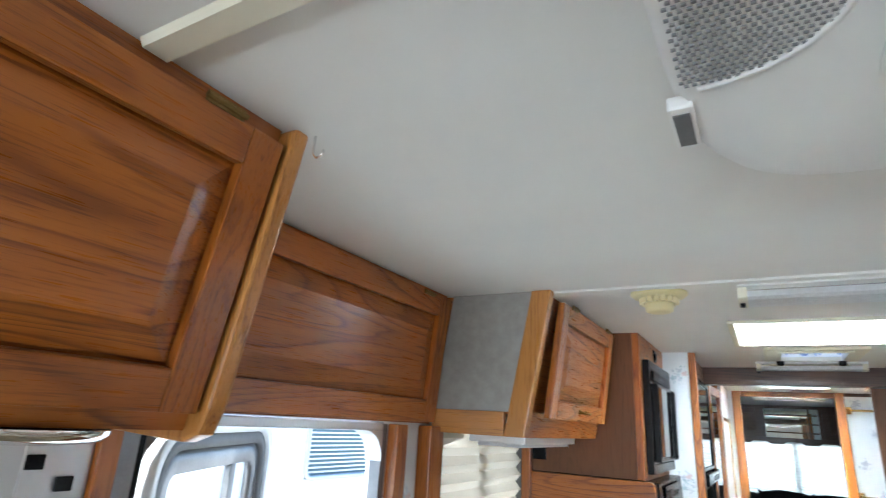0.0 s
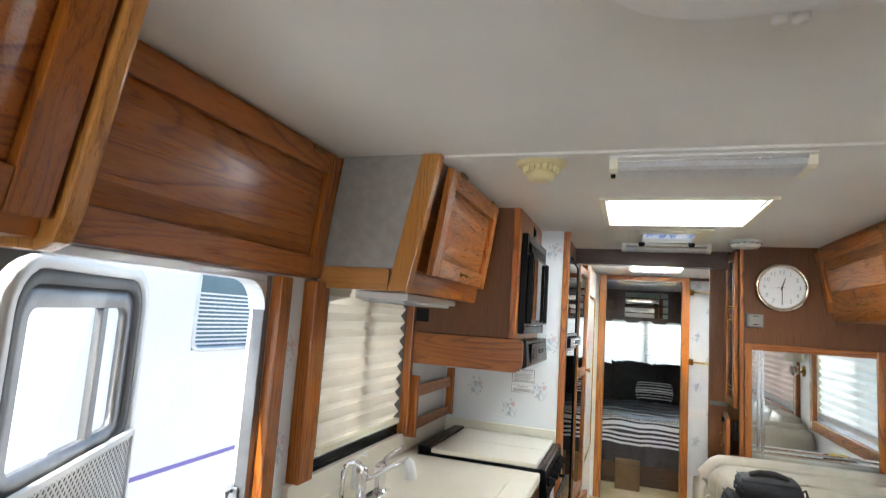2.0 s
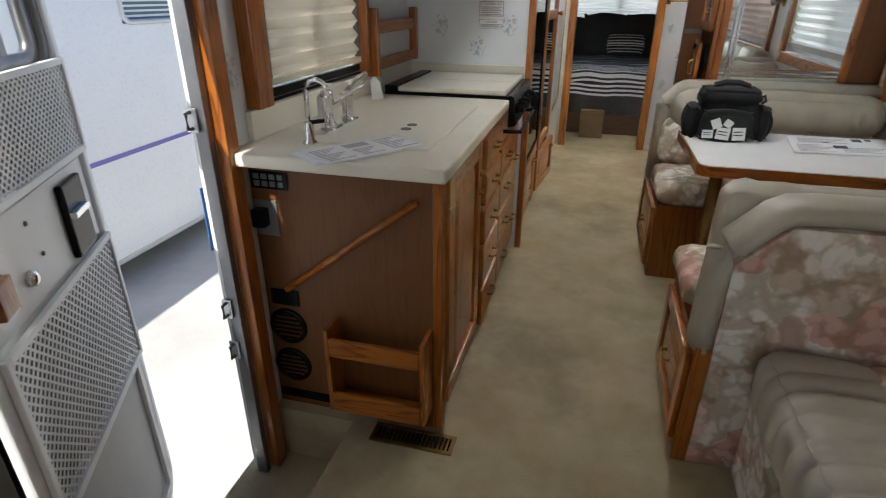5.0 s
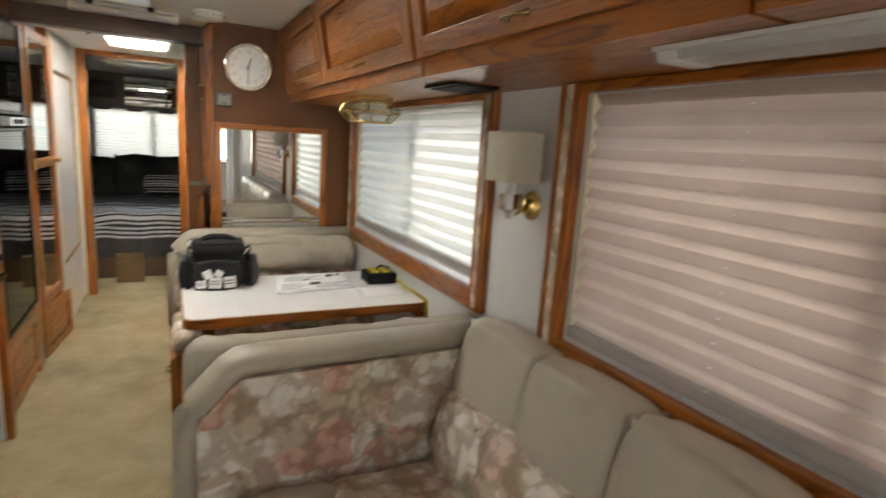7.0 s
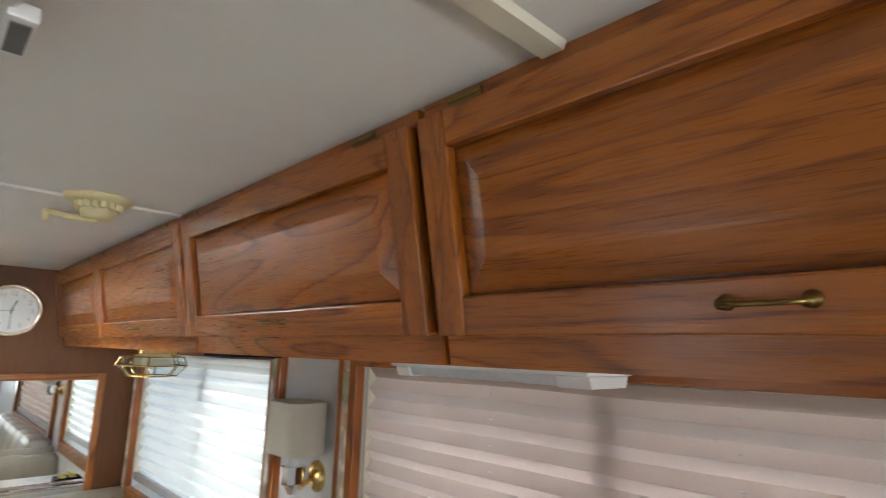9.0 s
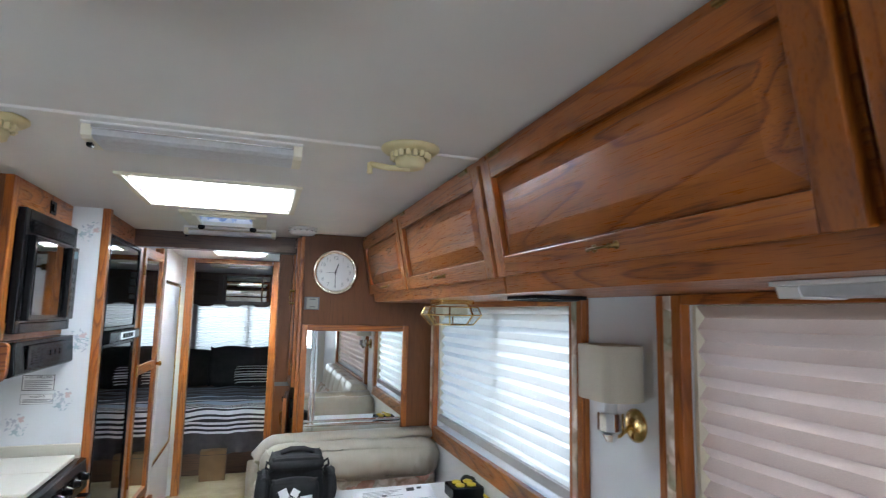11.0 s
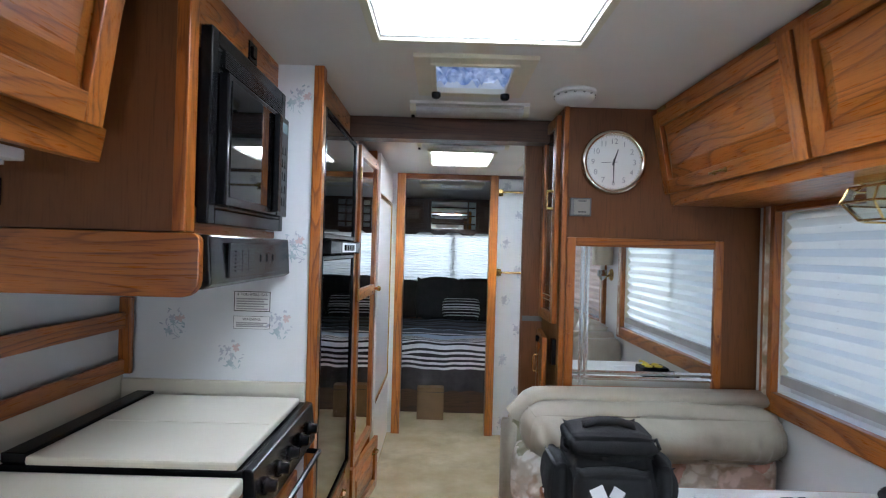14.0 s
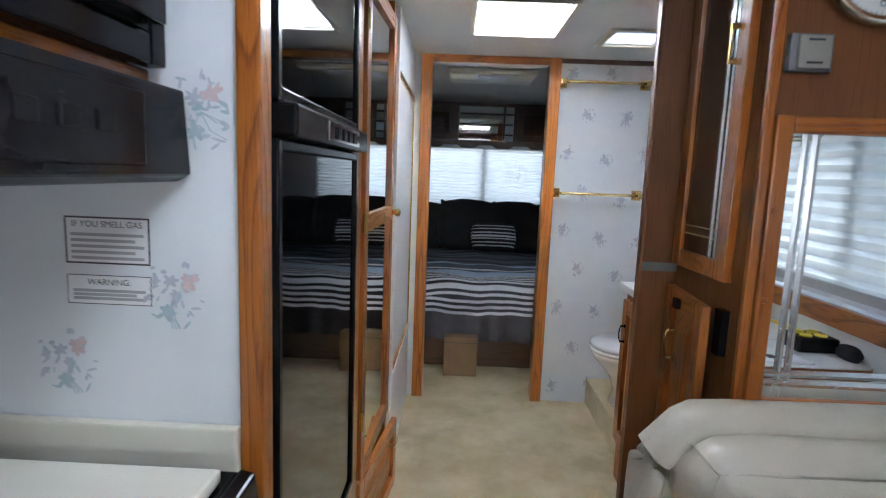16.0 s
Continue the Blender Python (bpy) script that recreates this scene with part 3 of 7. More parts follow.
def blind(name, axis, at, a0, a1, z0, z1, mat, label, pitch=0.050, depth=0.011, cords=()):
    """A pleated blind: zigzag cloth, head rail, bottom rail and lift cords."""
    t = thing(name, (at, (a0 + a1) / 2, z0) if axis == "x" else ((a0 + a1) / 2, at, z0), label, "blind")
    bm = bmesh.new()
    k = int(round((z1 - z0 - 0.05) / (pitch / 2)))
    zs = [z0 + 0.02 + i * (z1 - z0 - 0.0215) / k for i in range(k + 1)]
    cols = 24
    rows = []
    for i, z in enumerate(zs):
        row = []
        for j in range(cols + 1):
            a = a0 + 0.006 + (a1 - a0 - 0.012) * j / cols
            o = at + (depth if i % 2 else -depth) + 0.0025 * noise.noise((a * 5, z * 7, at))
            zz = z + 0.003 * noise.noise((a * 3, z * 4, 3))
            row.append(bm.verts.new((o, a, zz) if axis == "x" else (a, o, zz)))
        rows.append(row)
    for p, q in zip(rows, rows[1:]):
        for j in range(cols):
            bm.faces.new((p[j], p[j + 1], q[j + 1], q[j]))
    part("cloth", bm, mat, t)

    def bar(nm, zlo, zhi, d, m):
        if axis == "x":
            part(nm, boxed(at - d, at + d, a0 + 0.004, a1 - 0.004, zlo, zhi, bev=0.002), m, t)
        else:
            part(nm, boxed(a0 + 0.004, a1 - 0.004, at - d, at + d, zlo, zhi, bev=0.002), m, t)
    if axis == "x":
        sg = 1 if at > 0 else -1
        part("head_rail", boxed(min(at + sg * 0.0145, at + sg * 0.030), max(at + sg * 0.0145, at + sg * 0.030), a0 + 0.012, a1 - 0.012, z1 - 0.024, z1 + 0.0025, bev=0.002), cream_trim, t)
    else:
        bar("head_rail", z1 - 0.0205, z1 - 0.002, 0.014, mat)
    for p, q in ((a0, a0 + 0.011), (a1 - 0.011, a1)):
        if axis == "x":
            part("side_channel", boxed(at - 0.015, at + 0.012, p, q, z0, z1), grey_rubber if at < 0 else cream_trim, t, "side channel")
    for a in cords:
        cb = bmesh.new()
        for i in range(1, len(zs) - 1, 2):
            z = zs[i]
            box(cb, at - depth - 0.0055, at - depth - 0.0035, a - 0.0035, a + 0.0035, z - 0.0015 - 0.0125, z + 0.0015 - 0.0125)
        tagged(part("cord", cb, white_plastic, t, "white lift cord showing at each pleat"), kind="stuff")
    bar("bottom_rail", z0, z0 + (0.034 if at > 2 and axis == "x" else 0.02), 0.0155, rail_grey if at > 2 and axis == "x" else cream_trim)
    return t


def window_glass(name, axis, at, a0, a1, z0, z1, mull):
    """An aluminium sliding window: frame, middle stile and two panes."""
    t = tagged(thing(name, (at, (a0 + a1) / 2, z0) if axis == "x" else ((a0 + a1) / 2, at, z0), "aluminium sliding window behind a pleated blind", "window"), kind="structure")

    def bx(lo, hi, zl, zh, d):
        return boxed(at - d, at + d, lo, hi, zl, zh) if axis == "x" else boxed(lo, hi, at - d, at + d, zl, zh)
    f = bx(a0, a0 + 0.022, z0, z1, 0.018)
    for lo, hi, zl, zh in ((a1 - 0.022, a1, z0, z1), (a0 + 0.022, a1 - 0.022, z0, z0 + 0.022), (a0 + 0.022, a1 - 0.022, z1 - 0.022, z1), (mull - 0.018, mull + 0.018, z0 + 0.022, z1 - 0.022)):
        if axis == "x":
            box(f, at - 0.018, at + 0.018, lo, hi, zl, zh)
        else:
            box(f, lo, hi, at - 0.018, at + 0.018, zl, zh)
    part("window_frame", f, aluminium, t)
    for lo, hi in ((a0 + 0.022, mull - 0.018), (mull + 0.018, a1 - 0.022)):
        p = part("pane", bx(lo, hi, z0 + 0.022, z1 - 0.022, 0.002), glass, t)
        p.visible_shadow = False
    return t


window_glass("window_dinette", "x", 2.125, 3.14, 4.566, 0.90, 1.555, 3.83)
window_glass("window_sofa", "x", 2.125, 0.72, 2.64, 0.885, 1.555, 1.93)
window_glass("window_kitchen", "x", -0.214, 3.0, 3.68, 0.985, 1.55, 3.34)
window_glass("window_bedroom", "y", 9.11, 0.35, 1.55, 0.98, 1.58, 0.955)
blind("dinette_blind", "x", 2.078, 3.143, 4.563, 0.93, 1.552, blind_white, "closed white pleated blind glowing with daylight", cords=(3.42, 4.28))
blind("sofa_blind", "x", 2.078, 0.723, 2.637, 0.895, 1.552, blind_pink, "closed pinkish pleated blind over the sofa", cords=(2.187, 1.695, 1.2))
blind("kitchen_blind", "x", -0.183, 3.003, 3.677, 1.02, 1.547, blind_cream, "closed cream pleated blind over the sink")
blind("bedroom_blind", "y", 9.075, 0.353, 1.547, 0.99, 1.577, blind_white, "closed white blind in the bedroom window", 0.03, 0.006)


def casing(tag, x, a0, a1, z0, z1, w, d, sgn, bottom=True):
    """Oak boards round a window in a side wall, mitred look, each board its own piece of trim."""
    xs = (x, x + sgn * d) if sgn > 0 else (x + sgn * d, x)
    structure("trim_%s_south" % tag, boxed(xs[0], xs[1], a0 - w, a0, z0 - w, z1 + 0.024, bev=0.004), oak_z, "oak window casing")
    structure("trim_%s_north" % tag, boxed(xs[0], xs[1], a1, a1 + w, z0 - w, z1 + 0.024, bev=0.004), oak_z, "oak window casing")
    structure("trim_%s_head" % tag, boxed(xs[0], xs[1], a0 + 0.001, a1 - 0.001, z1, z1 + 0.024, bev=0.004), oak_y, "oak window casing")
    if bottom:
        structure("trim_%s_sill" % tag, boxed(xs[0], xs[1] if sgn > 0 else xs[1], a0 + 0.001, a1 - 0.001, z0 - w, z0, bev=0.004), oak_y, "oak window casing")


casing("window_dinette", 2.06, 3.14, 4.566, 0.90, 1.553, 0.075, 0.028, -1)
casing("window_sofa", 2.06, 0.72, 2.64, 0.885, 1.553, 0.085, 0.030, -1)
for i, (y, z0, z1) in enumerate(((2.683, 0.82, 1.575), (3.103, 0.84, 1.575), (4.603, 0.84, 1.575))):
    structure("trim_cloth_strip_%d" % (i + 1), boxed(2.0275, 2.0315, y - 0.013, y + 0.013, z0, z1, bev=0.001), floral_cloth, "strip of floral cloth let into the casing")

# ---- overhead cabinets along the east wall ----
def slanted_cabinet(name, side, y0, y1, xt, xb, zb, zdoor0, zdoor1, label, handle_side=0.5, lip=True, group=""):
    """An overhead cabinet whose front leans in towards its foot; one lift-up door with pull and hinges."""
    wall = XR if side > 0 else XL
    t = thing(name, ((xt + wall) / 2, (y0 + y1) / 2, zb), label, "cabinet", group)
    f = side
    def xf(z):
        return xb + (xt - xb) * (z - zb) / (CEIL - zb)
    e = 0.0012
    prof = [(xf(zb) , zb), (xf(CEIL - 0.001), CEIL - 0.001), (wall - f * 0.001, CEIL - 0.001), (wall - f * 0.001, zb)]
    part("body", prism(bmesh.new(), prof, "y", y0 + e, y1 - e), oak_y, t)
    u = (0, -1, 0) if side > 0 else (0, 1, 0)
    v = (xt - xb, 0, CEIL - zb)
    gap = 0.007
    ys = y1 - gap if side > 0 else y0 + gap
    m = basis((xf(zdoor0) - f * 0.002, ys, zdoor0), u, v)
    w = y1 - y0 - 2 * gap
    h = (zdoor1 - zdoor0) * math.sqrt(1 + ((xt - xb) / (CEIL - zb)) ** 2)
    panel_door(t, m, w, h, ((oak_z, oak_y), oak_y), 0.052, 0.021, (w * handle_side, 0.030), ((0.10, h + 0.004), (w - 0.10, h + 0.004)), "raised oak panel door")
    return t


EG = "overhead cabinets along the window wall"
for y0, y1 in ((3.855, 4.703), (2.925, 3.855), (1.967, 2.915), (1.02, 1.957), (0.05, 1.01)):
    slanted_cabinet("overhead_cabinet", 1, y0, y1, 1.643, 1.712, 1.578, 1.622, 1.925, "golden oak overhead cabinet with raised panel door", 0.45 if y0 == 1.02 else 0.52, True, EG)

# ---- west overheads: front cabinet, door valance, kitchen cabinet ----
front = slanted_cabinet("front_overhead_cabinet", -1, 0.75, 1.925, 0.150, 0.058, 1.54, 1.565, 1.925, "oak overhead cabinet with raised panel door near the entry", 0.5)
_b = prism(bmesh.new(), [(-0.16, 1.535), (0.055, 1.525), (0.085, 1.535), (0.100, 1.57), (0.178, 1.949), (-0.16, 1.949)], "y", 1.926, 1.952, 0.006)
part("end_board", _b, pale_oak, front, "rounded oak end board")

val = thing("door_valance", (-0.17, 2.44, 1.56), "oak valance with raised panel above the entry door", "valance")
part("body", prism(bmesh.new(), [(-0.172, 1.562), (-0.135, 1.949), (XL + 0.001, 1.949), (XL + 0.001, 1.562)], "y", 1.954, 2.928), oak_y, val)
_m = basis((-0.170, 1.96, 1.567), (0, 1, 0), (0.037, 0, 0.387))
panel_door(val, _m, 0.962, 0.372, ((oak_z, oak_y), oak_y), 0.062, 0.018, None, ((0.15, 0.365), (0.83, 0.365)), "raised oak panel", "panel_frame")

kc = thing("kitchen_overhead_cabinet", (0.0, 3.3, 1.54), "oak overhead cabinet with grey cloth end and open-leaning door", "cabinet")
def kx(z):
    return 0.120 + (0.198 - 0.120) * (z - 1.54) / 0.409
part("body", prism(bmesh.new(), [(kx(1.61) - 0.02, 1.60), (0.180, 1.949), (XL + 0.001, 1.949), (XL + 0.001, 1.60)], "y", 2.945, 3.70), oak_y, kc)
part("cloth_end", prism(bmesh.new(), [(kx(1.61) - 0.052, 1.607), (kx(1.949) - 0.052, 1.949), (-0.115, 1.949), (-0.163, 1.607)], "y", 2.934, 2.944), grey_cloth_panel, kc, "grey woven cloth end panel")
part("end_stile", prism(bmesh.new(), [(kx(1.54) - 0.052, 1.54), (kx(1.949) - 0.050, 1.949), (kx(1.949) + 0.008, 1.949), (kx(1.54) + 0.008, 1.54)], "y", 2.925, 2.960, 0.003), pale_oak, kc, "oak end stile")
part("end_rail", boxed(-0.165, kx(1.54) - 0.053, 2.928, 2.945, 1.54, 1.606, bev=0.002), pale_oak_x, kc, "oak end rail")
part("bottom_rail", prism(bmesh.new(), [(kx(1.54) - 0.02, 1.54), (kx(1.61) - 0.018, 1.61), (kx(1.61) + 0.003, 1.61), (kx(1.54) + 0.003, 1.54)], "y", 2.961, 3.70, 0.002), oak_y, kc, "oak bottom rail")
_m = basis((kx(1.60) + 0.026, 3.00, 1.597), (0, 1, 0), (0.058, 0, 0.409))
panel_door(kc, _m, 0.62, 0.335, ((oak_z, oak_y), oak_y), 0.055, 0.021, (0.31, 0.03), ((0.1, 0.335), (0.52, 0.335)), "raised oak panel door leaning ajar")
kl = thing("under_cabinet_light", (0.0, 3.3, 1.515), "slim white light under the kitchen cabinet", "light")
part("housing", boxed(-0.10, 0.085, 3.05, 3.55, 1.518, 1.5395, bev=0.004), white_plastic, kl)
part("lens", boxed(-0.08, 0.065, 3.07, 3.53, 1.508, 1.5179, bev=0.003), lens_plastic, kl)

# ---- microwave tower and range hood ----
mc = thing("microwave_cabinet", (0.06, 4.0, 1.27), "oak cabinet round a built-in microwave above the range hood", "cabinet")
part("side_panel", boxed(XL + 0.001, 0.272, 3.703, 3.72, 1.405, 1.949), ply_z, mc, "plain brown veneer side")
part("front_stile", boxed(0.273, 0.300, 3.700, 3.745, 1.405, 1.949, bev=0.003), oak_z, mc)
part("top_rail", boxed(0.273, 0.299, 3.746, 4.299, 1.852, 1.949, bev=0.002), oak_y, mc)
part("bottom_rail", boxed(0.273, 0.2995, 3.746, 4.299, 1.402, 1.424, bev=0.002), oak_y, mc)
part("back_box", boxed(XL + 0.001, 0.2725, 3.7205, 4.299, 1.405, 1.9), ply_y, mc)
# shroud beneath, with a rounded nose
nose = [(XL + 0.001, 1.270), (0.300, 1.270)] + [(0.300 + 0.036 * math.sin(a), 1.306 - 0.036 * math.cos(a)) for a in (0.4, 0.8, 1.2, 1.57)] + [(0.336 - 0.018 * (1 - math.cos(a)), 1.384 + 0.018 * math.sin(a)) for a in (0.0, 0.5, 1.0, 1.57)] + [(XL + 0.001, 1.402)]
part("hood_side", prism(bmesh.new(), nose, "y", 3.690, 3.712, 0.003), oak_x, mc, "oak hood side board with rounded nose")
mw = thing("microwave", (0.31, 4.0, 1.42), "black built-in microwave oven with dark glass door", "microwave")
part("trim_frame", moved(frame_bm(0.545, 0.426, 0.035, 0.026, 0.004), basis((0.3005, 3.748, 1.425), *FACE_PX)), black_plastic, mw)
part("body", boxed(0.274, 0.325, 3.785, 4.256, 1.462, 1.814), black_plastic, mw)
d = part("door", boxed(0.326, 0.348, 3.788, 4.155, 1.468, 1.762, bev=0.004), black_plastic, mw)
part("window", boxed(0.3482, 0.3500, 3.806, 4.098, 1.487, 1.748, bev=0.0006), black_gloss, d, "dark glass")
part("handle", boxed(0.350, 0.366, 4.108, 4.140, 1.475, 1.752, bev=0.005), black_plastic, d)
cp = part("control_panel", boxed(0.326, 0.349, 4.158, 4.254, 1.468, 1.762, bev=0.003), black_plastic, mw)
part("display", boxed(0.3492, 0.3505, 4.172, 4.240, 1.715, 1.745), teal_glass, cp)
for i in range(5):
    for j in range(3):
        part("button", boxed(0.3492, 0.3512, 4.172 + j * 0.024, 4.190 + j * 0.024, 1.50 + i * 0.038, 1.522 + i * 0.038, bev=0.0008), black_plastic, cp)
for i in range(8):
    part("vent_slat", boxed(0.326, 0.334, 3.80, 4.24, 1.775 + i * 0.0048, 1.7775 + i * 0.0048), black_plastic, mw)
sw = thing("wall_switch", (0.301, 4.06, 1.875), "small black switch plate on the oak rail", "switch")
part("plate", boxed(0.2995, 0.304, 4.03, 4.09, 1.873, 1.925, bev=0.002), black_plastic, sw)
part("rocker", boxed(0.3045, 0.309, 4.045, 4.075, 1.885, 1.913, bev=0.002), black_plastic, sw)
hood = thing("range_hood", (0.1, 4.0, 1.285), "black range hood with vent slots and switches", "range hood")
part("body", prism(bmesh.new(), [(XL + 0.002, 1.29), (0.335, 1.285), (0.352, 1.295), (0.345, 1.40), (XL + 0.002, 1.401)], "y", 3.714, 4.298, 0.004), black_plastic, hood)
fp = part("face_plate", boxed(0.352, 0.356, 3.80, 4.19, 1.305, 1.385, bev=0.003), black_plastic, hood)
for i in range(6):
    for j in range(3):
        part("vent_slot", boxed(0.356, 0.3585, 3.835 + j * 0.04, 3.868 + j * 0.04, 1.318 + i * 0.009, 1.322 + i * 0.009), black_plastic, fp)
for y in (4.02, 4.07, 4.12):
    part("switch", boxed(0.356, 0.3585, y - 0.013, y + 0.013, 1.337, 1.357, bev=0.001), black_plastic, fp)
part("lamp_lens", boxed(0.02, 0.22, 3.85, 4.15, 1.278, 1.2895, bev=0.003), lens_plastic, hood)

# ---- refrigerator tower ----
rt = thing("refrigerator_cabinet", (0.1, 4.75, 0), "tall oak cabinet built round the refrigerator", "cabinet")
part("back", boxed(XL + 0.001, XL + 0.02, 4.331, 5.24, 0.001, 1.949), ply_z, rt)
part("near_stile", boxed(0.36, 0.418, 4.336, 4.395, 0.001, 1.949, bev=0.003), oak_z, rt)
part("far_stile", boxed(0.20, 0.414, 5.07, 5.215, 0.001, 1.949, bev=0.003), oak_z, rt)
part("top_rail", boxed(0.36, 0.418, 4.396, 5.069, 1.86, 1.949, bev=0.002), oak_y, rt)
part("base_panel", boxed(0.30, 0.400, 4.396, 5.069, 0.001, 0.40, bev=0.002), oak_y, rt)
panel_door(rt, basis((0.4005, 4.42, 0.06), *FACE_PX), 0.62, 0.31, ((oak_z, oak_y), oak_y), 0.05, 0.02, (0.52, 0.26), (), "oak door below the refrigerator")
fr = thing("refrigerator", (0.1, 4.73, 0.401), "black refrigerator with two glossy dark glass doors", "refrigerator")
part("body", boxed(-0.12, 0.395, 4.40, 5.066, 0.402, 1.858), black_plastic, fr)
for z0, z1, nm in ((0.415, 1.352, "lower_door"), (1.408, 1.852, "upper_door")):
    d = part(nm, moved(frame_bm(0.655, z1 - z0, 0.020, 0.035, 0.004), basis((0.396, 4.405, z0), *FACE_PX)), black_plastic, fr)
    part("glass_panel", boxed(0.400, 0.424, 4.424, 5.041, z0 + 0.018, z1 - 0.018), black_gloss, d, "glossy black glass")
hb = part("handle_band", boxed(0.398, 0.455, 4.42, 5.06, 1.354, 1.406, bev=0.006), black_plastic, fr)
part("control_plate", boxed(0.4552, 0.457, 4.62, 4.93, 1.362, 1.398, bev=0.0006), chrome, hb, "chrome control plate")
for i in range(4):
    part("knob", boxed(0.4572, 0.461, 4.68 + i * 0.055, 4.712 + i * 0.055, 1.368, 1.391, bev=0.001), black_plastic, hb)

# ---- tall mirrored pantry door, barely ajar ----
pt = thing("pantry_cabinet", (0.2, 5.5, 0), "tall oak pantry with a mirrored door barely ajar", "cabinet")
part("body", boxed(XL + 0.001, 0.385, 5.245, 5.76, 0.001, 1.949), ply_z, pt)
part("far_post", boxed(0.34, 0.434, 5.765, 5.815, 0.001, 1.949, bev=0.003), oak_z, pt)
_u = Vector((0.022, 0.52, 0)).normalized()
_m = basis((0.404, 5.225, 0.32), _u, (0, 0, 1))
d = part("mirror_door", moved(frame_bm(0.525, 1.56, 0.052, 0.022), _m), (oak_z, oak_y), pt, "oak door frame")
part("mid_rail", moved(boxed(0.053, 0.472, 0.80, 0.855, 0, 0.021, bev=0.002), _m), oak_y, d)
for zl, zh in ((0.05, 0.80), (0.855, 1.51)):
    part("mirror", moved(boxed(0.050, 0.475, zl, zh, 0.006, 0.010), _m), mirror, d, "silvered mirror pane")
for z in (0.20, 0.83, 1.42):
    part("hinge", moved(tube(bmesh.new(), [(0.004, z - 0.03, 0.020), (0.004, z + 0.03, 0.020)], 0.007, 8), _m), brass, d, "brass hinge")
part("knob", moved(lathe(bmesh.new(), [(0.010, 0), (0.008, 0.01), (0.016, 0.02), (0.014, 0.03), (0.004, 0.034)], (0.50, 0.83, 0.022), 12), _m), brass, d, "brass knob", True)
_m2 = basis((0.404, 5.225, 0.02), Vector((0.060, 0.50, 0)).normalized(), (0, 0, 1))
panel_door(pt, _m2, 0.515, 0.285, ((oak_z, oak_y), oak_y), 0.05, 0.022, (0.42, 0.225), (), "oak lower door standing ajar", "lower_door")

# ---- shower beyond the pantry ----
sh = thing("shower", (0.15, 6.2, 0), "white shower stall with brass-framed glass door", "shower")
part("tub_apron", boxed(0.36, 0.45, 5.82, 6.668, 0.001, 0.43, bev=0.012), white_plastic, sh)
part("stall_wall", boxed(XL + 0.001, XL + 0.02, 5.82, 6.69, 0.001, 1.94), white_plastic, sh)
part("stall_floor", boxed(XL + 0.021, 0.359, 5.82, 6.66, 0.001, 0.10), white_plastic, sh)
part("jamb", boxed(0.35, 0.452, 5.816, 5.86, 0.431, 1.945, bev=0.003), white_plastic, sh)
part("top_panel", boxed(0.36, 0.448, 5.861, 6.668, 1.72, 1.945, bev=0.003), white_plastic, sh)
dr = part("glass_door", moved(frame_bm(0.80, 1.28, 0.022, 0.018), basis((0.43, 5.865, 0.435), *FACE_PX)), brass, sh, "brass door frame")
part("pane", boxed(0.436, 0.440, 5.89, 6.64, 0.46, 1.69), lens_plastic, dr, "obscure glass")

# ---- base cabinets of the kitchen ----
kb = thing("kitchen_base_cabinet", (0.1, 3.4, 0), "oak kitchen base cabinet with a door and drawers", "cabinet")
part("end_panel", boxed(XL + 0.001, 0.360, 2.840, 2.857, 0.001, 0.85), ply_z, kb, "brown veneer end panel")
part("end_stile", boxed(0.361, 0.388, 2.838, 2.880, 0.001, 0.85, bev=0.003), oak_z, kb)
part("carcass", boxed(XL + 0.001, 0.375, 2.858, 4.298, 0.06, 0.845), oak_y, kb)
part("toe_board", boxed(0.20, 0.350, 2.858, 4.298, 0.001, 0.059), dark_x, kb)
panel_door(kb, basis((0.3762, 2.888, 0.075), *FACE_PX), 0.452, 0.755, ((oak_z, oak_y), oak_z), 0.062, 0.021, (0.422, 0.60), ((0.012, 0.66), (0.012, 0.09)), "tall raised oak panel door", "door", math.pi / 2)
def drawer(parent, y, w, z, h, out=0.0):
    bm = boxed(0.3762 + out, 0.400 + out, y, y + w, z, z + h, bev=0.009, seg=2)
    if out:
        box(bm, 0.3762, 0.3765 + out, y + 0.02, y + w - 0.02, z + 0.012, z + h - 0.02)
    f = part("drawer", bm, oak_y, parent)
    part("handle", moved(bail_handle(0.075), basis((0.400 + out, y + w / 2, z + h / 2), *FACE_PX)), aged_brass, f, "aged brass pull", True)
z = 0.075
for h in (0.165, 0.165, 0.145, 0.125, 0.115):
    drawer(kb, 3.352, 0.325, z, h - 0.008, 0.012)
    z += h + 0.009
z = 0.075
for h in (0.165, 0.165, 0.145, 0.125):
    drawer(kb, 3.712, 0.325, z, h - 0.008, 0.008)
    z += h + 0.009
drawer(kb, 4.072, 0.21, 0.075, 0.30)
drawer(kb, 4.072, 0.21, 0.39, 0.30)

ct = thing("countertop", (0.12, 3.15, 0.846), "cream laminate countertop with a sink cover", "countertop")
part("slab", boxed(XL + 0.001, 0.422, 2.742, 3.742, 0.852, 0.888, bev=0.008, seg=3), laminate, ct)
part("sink_cover", boxed(-0.02, 0.335, 2.90, 3.60, 0.8885, 0.895, bev=0.003), laminate, ct, "flush cream sink cover")
part("backsplash", boxed(XL + 0.001, XL + 0.02, 2.865, 4.298, 0.889, 0.972, bev=0.003), laminate, ct)
part("end_splash", boxed(XL + 0.022, 0.412, 4.282, 4.2985, 0.889, 0.955, bev=0.003), laminate, ct)
part("stove_shelf", boxed(XL + 0.001, -0.105, 3.743, 4.281, 0.847, 0.886), laminate, ct)
